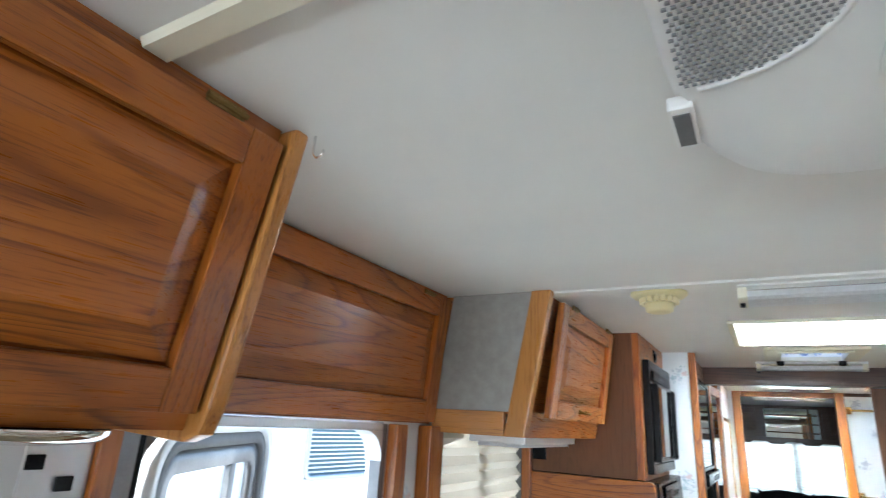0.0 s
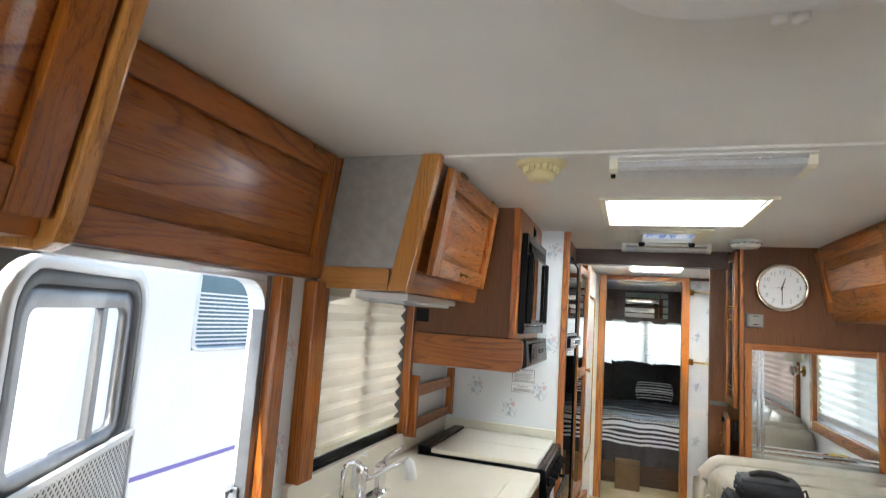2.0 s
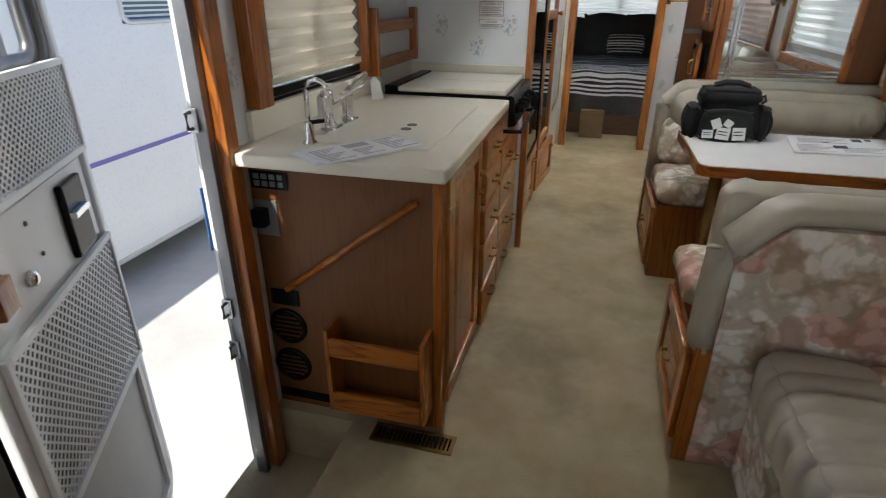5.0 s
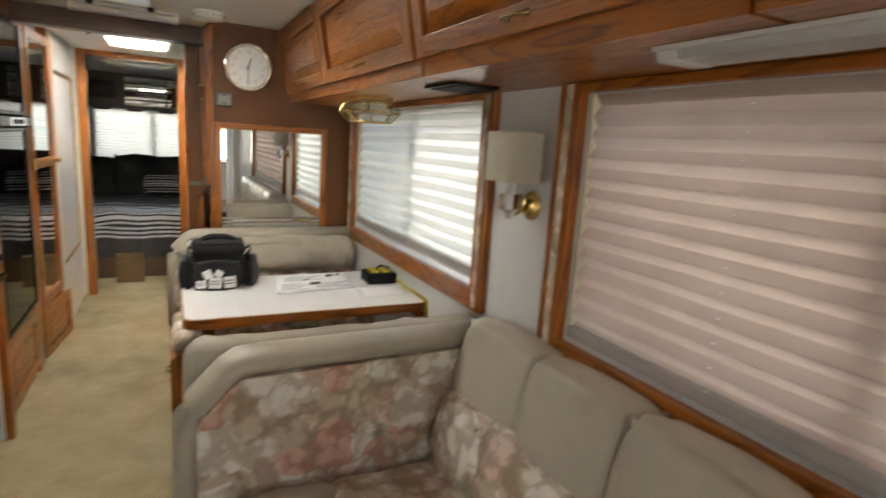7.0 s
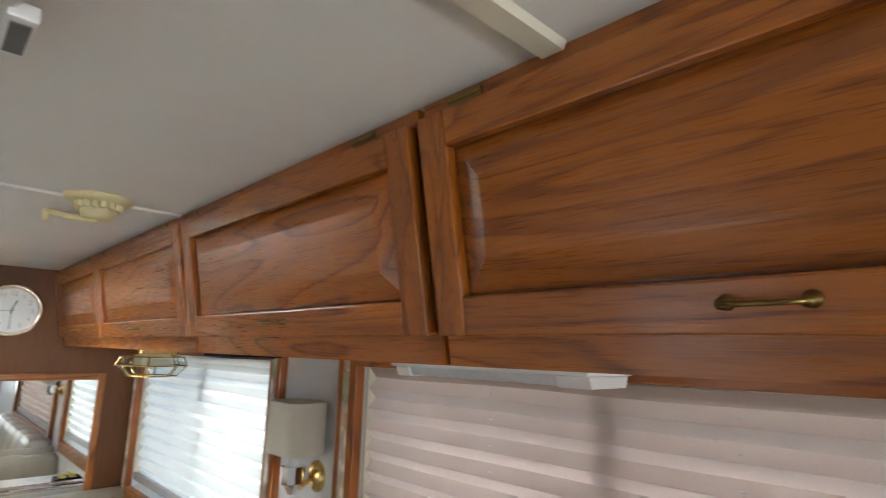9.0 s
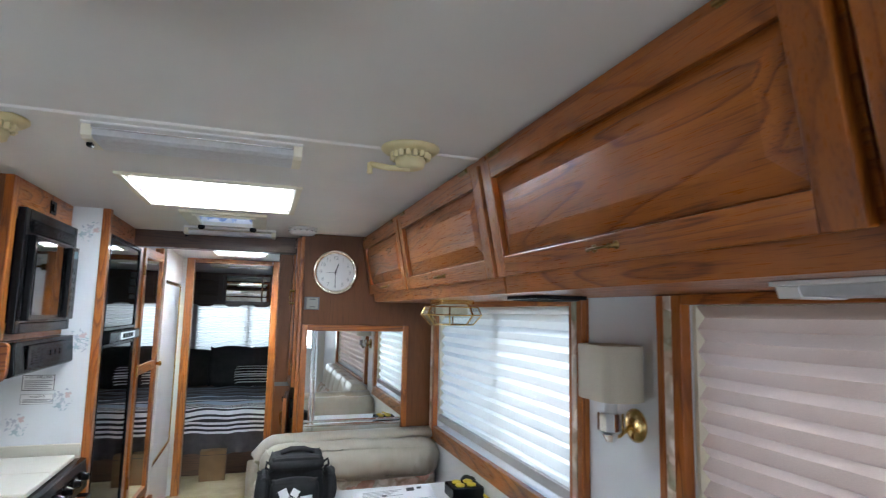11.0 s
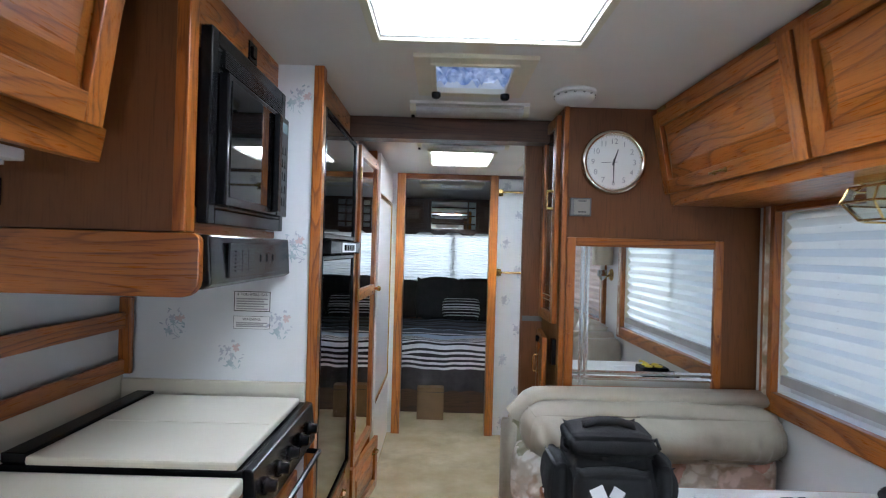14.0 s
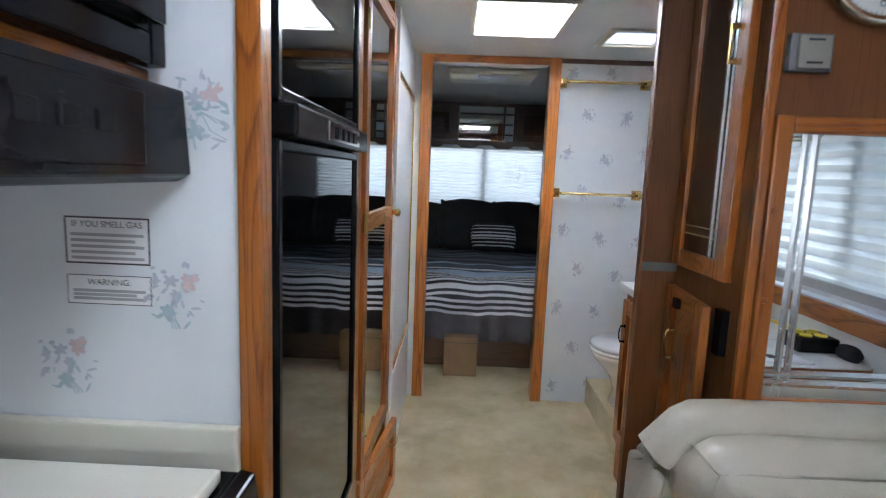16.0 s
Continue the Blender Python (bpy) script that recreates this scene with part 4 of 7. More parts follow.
# dark discs on the uncut cover, coloured like the shade inside finger holes
for y in (3.10, 3.16):
    part("finger_hole", lathe(bmesh.new(), [(0.016, 0), (0.016, 0.002), (0.012, 0.0024)], (0.205, y, 0.8962), 14), grey_rubber, ct)

st = thing("stove", (0.2, 3.9, 0.85), "black built-in stove under a cream bi-fold cover", "stove")
part("frame", boxed(-0.104, 0.418, 3.745, 4.278, 0.848, 0.899, bev=0.005), black_plastic, st)
part("back_rim", boxed(-0.104, -0.050, 3.75, 4.276, 0.8995, 0.922, bev=0.004), black_plastic, st)
cv = part("cover", boxed(-0.040, 0.408, 3.735, 4.245, 0.902, 0.921, bev=0.006), laminate, st, "cream laminate cover")
part("cover_hinge", boxed(-0.030, 0.398, 3.985, 3.995, 0.9205, 0.9225), laminate, cv)
part("control_panel", prism(bmesh.new(), [(0.4185, 0.775), (0.452, 0.785), (0.440, 0.898), (0.4185, 0.903)], "y", 3.745, 4.278, 0.004), black_plastic, st)
for i in range(5):
    part("knob", lathe(bmesh.new(), [(0.021, 0), (0.020, 0.006), (0.015, 0.009), (0.014, 0.024), (0.010, 0.026)], (0.448, 3.81 + i * 0.098, 0.842), 16, "x"), black_plastic, st, "", True)
part("oven_rail", tube(bmesh.new(), [(0.40, 3.76, 0.757), (0.47, 3.77, 0.757), (0.47, 4.25, 0.757), (0.40, 4.26, 0.757)], 0.008, 8), black_plastic, st)

# ---- dinette ----
dt = thing("dinette_table", (1.58, 3.8, 0), "white laminate dinette table with oak edge", "table")
def round_rect(x0, x1, y0, y1, r, k=5):
    out = []
    for cx, cy, a in ((x1 - r, y1 - r, 0), (x0 + r, y1 - r, 90), (x0 + r, y0 + r, 180), (x1 - r, y0 + r, 270)):
        out += [(cx + r * math.cos(radians(a + 90 * i / k)), cy + r * math.sin(radians(a + 90 * i / k))) for i in range(k + 1)]
    return out
part("edge_band", prism(bmesh.new(), round_rect(1.110, 2.055, 3.505, 4.105, 0.045), "z", 0.704, 0.739), oak_x, dt, "oak edge band")
part("tabletop", prism(bmesh.new(), round_rect(1.118, 2.054, 3.513, 4.097, 0.04), "z", 0.7392, 0.7415), white_laminate, dt, "white laminate top")
part("leg", tube(bmesh.new(), [(1.20, 3.62, 0.705), (1.20, 3.62, 0.001)], 0.022, 14), aged_brass, dt, "tubular leg", True)
part("wall_rail", boxed(2.02, 2.055, 3.55, 4.06, 0.665, 0.703), oak_y, dt)


def bench(name, y0, y1, label):
    t = thing(name, (1.57, (y0 + y1) / 2, 0), label, "bench")
    part("base", boxed(1.09, 2.055, y0, y1, 0.001, 0.375, bev=0.002), oak_z, t)
    w = y1 - y0 - 0.05
    panel_door(t, basis((1.0895, y1 - 0.025, 0.05), *FACE_MX), w, 0.30, ((oak_z, oak_y), oak_y), 0.05, 0.02, (w / 2, 0.15), (), "oak bench door")
    return t


b1 = bench("padded_bench", 2.912, 3.40, "dinette bench with cream leather seat backing onto the sofa")
part("seat_cushion", pillow(bmesh.new(), 1.075, 2.05, 3.13, 3.47, 0.377, 0.485, 0.05, 14, 0.008, 8), floral_cloth, b1, "floral seat cushion", True)
_bm = pillow(bmesh.new(), 1.10, 2.05, 3.035, 3.16, 0.40, 0.815, 0.05, 24, 0.012, (16, 6, 6))
part("back_cushion", _bm, leather, b1, "cream leather back cushion", True)
b2 = bench("padded_bench", 4.13, 4.70, "dinette bench with padded cream leather and floral back")
part("seat_cushion", pillow(bmesh.new(), 1.075, 2.05, 4.09, 4.50, 0.377, 0.49, 0.05, 14, 0.008, 8, 3), floral_cloth, b2, "floral seat cushion", True)
part("lower_back", pillow(bmesh.new(), 1.10, 2.05, 4.50, 4.695, 0.46, 0.70, 0.06, 14, 0.008, 8, 5), floral_cloth, b2, "floral lower back", True)
_bm = pillow(bmesh.new(), 1.135, 2.05, 4.455, 4.66, 0.655, 0.842, 0.08, 60, 0.006, (9, 5, 5), 7, 0.010)
for v in _bm.verts:
    # gathers hanging from the top seam
    k = max(0.0, min(1.0, (0.80 - v.co.z) / 0.06)) * max(0.0, min(1.0, (v.co.z - 0.655) / 0.04))
    if v.co.y < 4.56:
        v.co.y += k * (0.018 * noise.noise((v.co.x * 22 + v.co.z * 6, v.co.z * 4, 1.0)) + 0.014 * noise.noise((v.co.x * 45, v.co.z * 7, 5.0)))
part("upper_back", _bm, leather, b2, "wrinkled cream leather upper back", True)
part("end_panel", prism(bmesh.new(), [(1.100, 0.362), (1.100, 0.752), (1.190, 0.848), (2.048, 0.852), (2.048, 0.362)], "y", 4.60, 4.695), floral_cloth, b2, "floral end panel")
_t = bmesh.new()
tube(_t, [(1.096, 4.63, 0.365), (1.096, 4.63, 0.70), (1.098, 4.63, 0.745), (1.110, 4.63, 0.775), (1.165, 4.63, 0.835), (1.19, 4.63, 0.848), (1.25, 4.63, 0.852), (2.04, 4.63, 0.858)], 0.030, 14)
bmesh.ops.scale(_t, vec=(1, 2.1, 1), verts=_t.verts, space=Matrix.Translation((0, -4.63, 0)))
part("end_piping", _t, leather, b2, "padded leather border", True)

# ---- sofa ----
sf = thing("sofa", (1.64, 1.9, 0), "long cream leather and floral sofa under the blind", "sofa")
prof = [(1.085, 0.002), (1.085, 0.67), (1.215, 0.805), (2.045, 0.820), (2.045, 0.002)]
inner = [(1.125, 0.004), (1.125, 0.655), (1.232, 0.765), (2.044, 0.780), (2.044, 0.004)]
part("end_panel", prism(bmesh.new(), inner, "y", 2.902, 3.018), floral_cloth, sf, "floral end panel")
_t = bmesh.new()
tube(_t, [(1.103, 2.966, 0.385), (1.103, 2.966, 0.60), (1.106, 2.966, 0.655), (1.125, 2.966, 0.69), (1.205, 2.966, 0.775), (1.235, 2.966, 0.792), (1.30, 2.966, 0.797), (2.03, 2.966, 0.805)], 0.036, 14)
bmesh.ops.scale(_t, vec=(1, 1.9, 1), verts=_t.verts, space=Matrix.Translation((0, -2.966, 0)))
part("end_piping", _t, leather, sf, "padded leather border", True)
part("wood_end", boxed(1.082, 1.124, 2.900, 2.911, 0.001, 0.40, bev=0.002), oak_z, sf)
part("base", boxed(1.245, 2.04, 0.72, 2.895, 0.002, 0.30, bev=0.012), floral_cloth, sf, "floral skirt")
for i, (y0, y1) in enumerate(((2.235, 2.885), (1.58, 2.225), (0.92, 1.57))):
    _bm = pillow(bmesh.new(), 1.215, 1.49, y0 - 0.004, y1 + 0.004, 0.27, 0.462, 0.062, 64, 0.004, (6, 8, 6), i, 0.006)
    for v in _bm.verts:
        # stitched seams across the cushion
        d = min(abs(v.co.y - (y0 + (y1 - y0) * (k + 0.5) / 9)) for k in range(9))
        g = 1 - 0.085 * math.exp(-(d / 0.008) ** 2) - 0.030 * math.exp(-(d / 0.020) ** 2)
        v.co.x, v.co.z = 1.36 + (v.co.x - 1.36) * g, 0.36 + (v.co.z - 0.36) * g
    part("seat_roll", _bm, leather, sf, "cream leather seat roll", True)
    n_rib = 2
    part("seat_cushion", pillow(bmesh.new(), 1.44, 1.90, y0, y1, 0.29, 0.452, 0.05, 14, 0.010, 7, i), floral_cloth, sf, "floral seat cushion", True)
    m = Matrix.Translation((1.90, 0, 0.43)) @ Matrix.Rotation(radians(11), 4, "Y") @ Matrix.Translation((-1.90, 0, -0.43))
    part("lower_back", moved(pillow(bmesh.new(), 1.765, 1.92, y0, y1, 0.41, 0.665, 0.06, 14, 0.010, 8, i + 4, 0.015), m), floral_cloth, sf, "floral lower back cushion", True)
    for k in range(n_rib):
        a, b = y0 + (y1 - y0) * k / n_rib, y0 + (y1 - y0) * (k + 1) / n_rib
        part("back_cushion", moved(pillow(bmesh.new(), 1.80, 1.955, a - 0.004, b + 0.004, 0.56, 0.885, 0.05, 12, 0.005, 8, i + k, 0.012), m), leather, sf, "cream leather back cushion", True)

# ---- entry door, neighbour and kitchen end ----
structure("trim_entry_post", boxed(XL + 0.0005, XL + 0.034, 2.722, 2.772, -0.19, 1.556, bev=0.004), oak_z, "oak post beside the entry door")
structure("trim_entry_frame_north", boxed(XL - 0.034, XL + 0.002, 2.697, 2.720, -0.22, 1.556, bev=0.003), dull_aluminium, "aluminium door frame")
structure("trim_entry_frame_south", boxed(XL + 0.0005, XL + 0.012, 1.9855, 2.018, -0.001, 1.55, bev=0.003), dull_aluminium, "aluminium door frame")
structure("trim_entry_seal", boxed(XL - 0.050, XL + 0.010, 2.0185, 2.0295, -0.22, 1.55, bev=0.003), black_plastic, "black rubber door seal")
structure("trim_entry_frame_head", boxed(XL - 0.050, XL + 0.006, 2.030, 2.693, 1.538, 1.558, bev=0.003), aluminium, "aluminium door frame")
for tag, y, sg in (("south", 2.0297, 1), ("north", 2.6968, -1)):
    arc = [(y, 1.5378)] + [(y + sg * 0.075 * (1 - math.cos(a)), 1.5378 - 0.075 + 0.075 * math.sin(a)) for a in (1.5, 1.25, 1.0, 0.75, 0.5, 0.25, 0.0)]
    structure("trim_entry_corner_%s" % tag, prism(bmesh.new(), arc, "x", XL - 0.048, XL + 0.004), grey_rubber if sg > 0 else aluminium, "rounded corner of the door frame")

ed = thing("entry_door", (-0.23, 2.10, -0.30), "white entry door swung outwards with window and guard screens", "door")
DM = basis((-0.232, 2.068, -0.30), (-0.315, 0.578, 0), (0, 0, 1))
DW, DH = 0.66, 1.848


def rounded_frame(x0, x1, y0, y1, r, width, z0, z1):
    bm = bmesh.new()
    loops = []
    for k, z in ((0, z0), (0, z1), (width, z1), (width, z0)):
        loops.append([bm.verts.new((x, y, z)) for x, y in round_rect(x0 + k, x1 - k, y0 + k, y1 - k, max(r - k, 0.006))])
    for a, b in zip(loops, loops[1:] + loops[:1]):
        for i in range(len(a)):
            j = (i + 1) % len(a)
            bm.faces.new((a[i], a[j], b[j], b[i]))
    return bm


part("outer_frame", moved(rounded_frame(0, DW, 0, DH, 0.11, 0.030, -0.02, 0.022), DM), white_plastic, ed, "white enamelled frame", True)
part("skin", moved(boxed(0.031, DW - 0.031, 0.036, 1.415, -0.015, 0.004), DM), white_plastic, ed, "white inner skin")
part("gasket", moved(rounded_frame(0.031, DW - 0.031, 1.385, DH - 0.031, 0.085, 0.028, -0.012, 0.016), DM), grey_rubber, ed, "grey window surround", True)
part("inner_gasket", moved(rounded_frame(0.0592, DW - 0.0592, 1.40, DH - 0.0592, 0.07, 0.045, -0.016, 0.006), DM), dull_aluminium, ed, "dull metal window frame", True)
part("window_stile", moved(boxed(0.415, 0.445, 1.42, DH - 0.105, -0.016, 0.0045, bev=0.003), DM), dull_aluminium, ed, "dull metal stile")
pn = part("pane", moved(boxed(0.100, 0.414, 1.42, DH - 0.10, -0.010, -0.006), DM), glass, ed, "clear glass")
pn.visible_shadow = False
pn = part("pane", moved(boxed(0.446, DW - 0.100, 1.42, DH - 0.10, -0.010, -0.006), DM), glass, ed, "clear glass")
pn.visible_shadow = False


def mesh_guard(name, x0, x1, y0, y1, mat, pitch, z, lab):
    bm = bmesh.new()
    w = pitch * 0.16
    for s in (1, -1):
        k = x0 - (y1 - y0)
        while k < x1 + (y1 - y0):
            pts = []
            for q in range(2):
                yy = (y0, y1)[q]
                xx = k + (yy - y0) * (1 if s > 0 else -1) + (0 if s > 0 else (y1 - y0))
                pts.append((xx, yy))
            (ax, ay), (bx, by) = pts
            dx = bx - ax
            t0, t1 = sorted(((x0 - ax) / dx, (x1 - ax) / dx))
            t0, t1 = max(t0, 0), min(t1, 1)
            if t1 - t0 > 0.02:
                p, q2 = (ax + dx * t0, ay + (by - ay) * t0), (ax + dx * t1, ay + (by - ay) * t1)
                vs = [bm.verts.new((p[0] - w, p[1], z)), bm.verts.new((p[0] + w, p[1], z)), bm.verts.new((q2[0] + w, q2[1], z)), bm.verts.new((q2[0] - w, q2[1], z))]
                up = [bm.verts.new((v.co.x, v.co.y, z + 0.0015)) for v in vs]
                bm.faces.new(up)
                bm.faces.new(vs[::-1])
                for i in range(4):
                    bm.faces.new((vs[i], vs[(i + 1) % 4], up[(i + 1) % 4], up[i]))
            k += pitch
    return part(name, moved(bm, DM), mat, ed, lab)


part("upper_guard_frame", moved(frame_bm(DW - 0.04, 0.225, 0.016, 0.014), DM @ Matrix.Translation((0.02, 1.20, 0.022))), white_plastic, ed, "white guard frame")
part("upper_guard_back", moved(boxed(0.036, DW - 0.036, 1.21, 1.40, 0.0045, 0.006), DM), grey_rubber, ed, "dark backing")
mesh_guard("upper_guard", 0.034, DW - 0.034, 1.214, 1.421, white_plastic, 0.020, 0.028, "white perforated guard")
lp = part("latch_plate", moved(boxed(0.04, DW - 0.04, 0.975, 1.185, 0.005, 0.016, bev=0.004), DM), white_plastic, ed, "white latch plate")
part("latch_box", moved(boxed(0.43, 0.55, 0.985, 1.165, 0.0165, 0.034, bev=0.006), DM), black_plastic, lp, "black latch")
part("latch_lever", moved(boxed(0.43, 0.52, 1.085, 1.10, 0.0345, 0.05, bev=0.003), DM), chrome, lp, "chrome lever")
part("deadbolt", moved(lathe(bmesh.new(), [(0.018, 0), (0.016, 0.012), (0.008, 0.016)], (0.22, 1.04, 0.0165), 14), DM), chrome, lp, "chrome deadbolt", True)
part("catch_block", moved(boxed(0.06, 0.12, 1.03, 1.10, 0.0165, 0.04, bev=0.004), DM), oak_z, lp, "wooden block")
for x, y in ((0.27, 1.14), (0.30, 1.06)):
    part("screw", moved(lathe(bmesh.new(), [(0.006, 0), (0.005, 0.003)], (x, y, 0.0165), 8), DM), grey_rubber, lp)
part("lower_guard_frame", moved(frame_bm(DW - 0.04, 0.40, 0.016, 0.014), DM @ Matrix.Translation((0.02, 0.57, 0.022))), white_plastic, ed, "white guard frame")
mesh_guard("lower_guard", 0.036, DW - 0.036, 0.586, 0.954, white_plastic, 0.024, 0.028, "white perforated guard")
part("lower_guard_back", moved(boxed(0.04, DW - 0.04, 0.58, 0.95, 0.0045, 0.006), DM), grey_rubber, ed, "grey screen cloth")
part("kick_panel", moved(boxed(0.05, DW - 0.05, 0.06, 0.555, 0.0045, 0.012, bev=0.003), DM), grille_pale, ed, "grey kick panel")
part("kick_panel_frame", moved(rounded_frame(0.034, DW - 0.034, 0.04, 0.57, 0.03, 0.026, 0.004, 0.024), DM), white_plastic, ed, "white kick panel frame")
for y in (1.21, 1.42):
    part("guard_clip", moved(boxed(0.004, 0.045, y - 0.012, y + 0.012, 0.022, 0.042, bev=0.004), DM), aluminium, ed)
part("strut", tube(bmesh.new(), [(-0.19, 2.034, 1.36), (-0.20, 2.034, 1.20), (-0.222, 2.038, 0.98)], 0.006, 8), black_plastic, ed, "black gas strut")
for i, z in enumerate((0.98, 0.44, 0.30)):
    lt = thing("door_latch_keeper", (-0.215, 2.70, z), "small metal keeper on the door frame", "latch", "keepers on the door frame")
    part("plate", boxed(-0.226, -0.196, 2.688, 2.6935, z - 0.03, z + 0.03, bev=0.002), aluminium, lt)
    part("bolt", tube(bmesh.new(), [(-0.212, 2.688, z - 0.02), (-0.212, 2.672, z - 0.02), (-0.212, 2.672, z + 0.02), (-0.212, 2.688, z + 0.02)], 0.005, 8), grey_rubber, lt)
tp = thing("tape_strip", (-0.27, 2.69, 0.75), "strip of blue tape on the door frame", "tape")
part("strip", boxed(-0.2325, -0.2305, 2.696, 2.718, 0.62, 0.80), blue_tape, tp)

nb = thing("neighbour_motorhome", (-3.8, 3.0, -0.82), "white motorhome parked alongside with a purple stripe", "motorhome")
w = wall_with_holes(bmesh.new(), "x", -2.68, -2.60, -6.0, 11.0, -0.60, 2.35, [(5.08, 6.15, 1.06, 1.80), (0.6, 1.9, 1.0, 1.8)])
part("side_wall", w, gelcoat, nb, "white gelcoat side")
part("body", boxed(-5.0, -2.681, -6.0, 11.0, -0.58, 2.35), gelcoat, nb)
part("roof", boxed(-5.02, -2.58, -6.02, 11.02, 2.351, 2.42, bev=0.02), gelcoat, nb)
for y0, y1 in ((5.08, 6.15), (0.6, 1.9)):
    wm = basis((-2.60, y0, 1.06 if y0 > 3 else 1.0), *FACE_PX)
    hh = 0.74 if y0 > 3 else 0.80
    fr2 = part("window", moved(rounded_frame(-0.01, y1 - y0 + 0.01, -0.01, hh + 0.01, 0.09, 0.035, -0.05, 0.012), wm), aluminium, nb, "rounded aluminium window frame", True)
    part("pane", moved(boxed(0.0, y1 - y0, 0.0, hh, -0.045, -0.040), wm), teal_glass, fr2, "tinted glass")
    for i in range(13):
        part("slat", moved(boxed(0.05, y1 - y0 - 0.05, 0.04 + i * 0.035, 0.055 + i * 0.035, -0.0395, -0.036), wm), white_plastic, fr2)
part("stripe", prism(bmesh.new(), [(-6.0, 0.02), (11.0, 0.22), (11.0, 0.25), (-6.0, 0.06)], "x", -2.599, -2.596), purple_paint, nb, "purple stripe")
part("skirt_trim", boxed(-2.61, -2.585, -6.0, 11.0, -0.62, -0.585, bev=0.004), aluminium, nb)
for y in (-2.0, 9.0):
    part("wheel", lathe(bmesh.new(), [(0.36, 0), (0.40, 0.03), (0.40, 0.20), (0.36, 0.24)], (-2.95, y, -0.42), 24, "x"), black_plastic, nb, "", True)

# fittings on the kitchen end panel
Y = 2.8395
sp = thing("switch_panel", (-0.11, Y, 0.79), "black panel of rocker switches on the cabinet end", "switch panel")
pl = part("plate", boxed(-0.172, -0.058, Y - 0.004, Y, 0.764, 0.816, bev=0.002), black_plastic, sp)
for r_ in range(2):
    for k in range(4):
        part("rocker", boxed(-0.162 + k * 0.025, -0.144 + k * 0.025, Y - 0.008, Y - 0.0042, 0.772 + r_ * 0.021, 0.788 + r_ * 0.021, bev=0.0015), teal_glass if (k + r_) % 2 else grey_rubber, sp)
so = thing("wall_socket", (-0.13, Y, 0.67), "black socket with plug on a grey plate", "socket")
part("plate", boxed(-0.172, -0.10, Y - 0.005, Y, 0.62, 0.73, bev=0.002), grey_rubber, so)
part("plug", boxed(-0.165, -0.125, Y - 0.04, Y - 0.0052, 0.655, 0.71, bev=0.006), black_plastic, so)
cr = thing("safety_rod", (0.12, Y, 0.45), "slim wooden rail slanting across the cabinet end", "rail")
part("rail", tube(bmesh.new(), [(-0.09, Y - 0.022, 0.455), (0.325, Y - 0.022, 0.772)], 0.011, 12), oak_x, cr, "", True)
for x, z in ((-0.085, 0.459), (0.315, 0.764)):
    part("bracket", tube(bmesh.new(), [(x, Y, z), (x, Y - 0.02, z)], 0.006, 8), aged_brass, cr)
vb = thing("vent_plate", (-0.11, Y, 0.41), "dark vent plate on the cabinet end", "vent")
part("plate", boxed(-0.160, -0.066, Y - 0.004, Y, 0.385, 0.44, bev=0.002), black_plastic, vb)
for i in range(4):
    part("slat", boxed(-0.155, -0.071, Y - 0.007, Y - 0.0041, 0.392 + i * 0.012, 0.398 + i * 0.012), black_plastic, vb)
for zc in (0.308, 0.160):
    spk = thing("round_vent", (-0.115, Y, zc), "round dark furnace vent on the cabinet end", "vent", "round vents")
    part("rim", lathe(bmesh.new(), [(0.064, 0), (0.064, -0.005), (0.052, -0.010), (0.050, -0.003)], (-0.115, Y, zc), 28, "y", False), black_plastic, spk, "", True)
    for i in range(6):
        h = math.sqrt(max(0.048 ** 2 - (-0.04 + i * 0.016) ** 2, 1e-4))
        part("louvre", boxed(-0.115 - h, -0.115 + h, Y - 0.008, Y - 0.0045, zc - 0.042 + i * 0.016, zc - 0.036 + i * 0.016), black_plastic, spk)
tb = thing("toe_vent", (-0.06, Y, 0.04), "black strip vent at the foot of the cabinet", "vent")
part("plate", boxed(-0.172, 0.045, Y - 0.004, Y, 0.026, 0.058, bev=0.001), black_plastic, tb)
pk = thing("magazine_pocket", (0.2, Y - 0.04, 0.08), "open oak magazine pocket on the cabinet end", "rack")
part("shelf_board", boxed(0.066, 0.345, Y - 0.075, Y - 0.001, 0.083, 0.097, bev=0.002), oak_x, pk)
part("lower_slat", boxed(0.066, 0.345, Y - 0.090, Y - 0.076, 0.083, 0.150, bev=0.003), oak_x, pk)
part("upper_slat", boxed(0.066, 0.345, Y - 0.090, Y - 0.076, 0.285, 0.345, bev=0.003), oak_x, pk)
for x in (0.052, 0.346):
    part("side_board", boxed(x, x + 0.0135, Y - 0.090, Y - 0.001, 0.083, 0.375, bev=0.002), oak_z, pk)
rg = thing("floor_register", (0.31, 2.777, 0), "brown metal floor register in the carpet", "register")
part("frame", moved(frame_bm(0.265, 0.078, 0.012, 0.006, 0.001), basis((0.180, 2.737, 0.001), (1, 0, 0), (0, 1, 0))), aged_brass, rg)
# black sheet on the carpet paints the shade below the slats; no duct is cut
part("well", boxed(0.19, 0.435, 2.747, 2.806, 0.001, 0.002), black_plastic, rg)
for i in range(18):
    part("slat", boxed(0.194 + i * 0.0133, 0.199 + i * 0.0133, 2.749, 2.803, 0.0022, 0.006), aged_brass, rg)

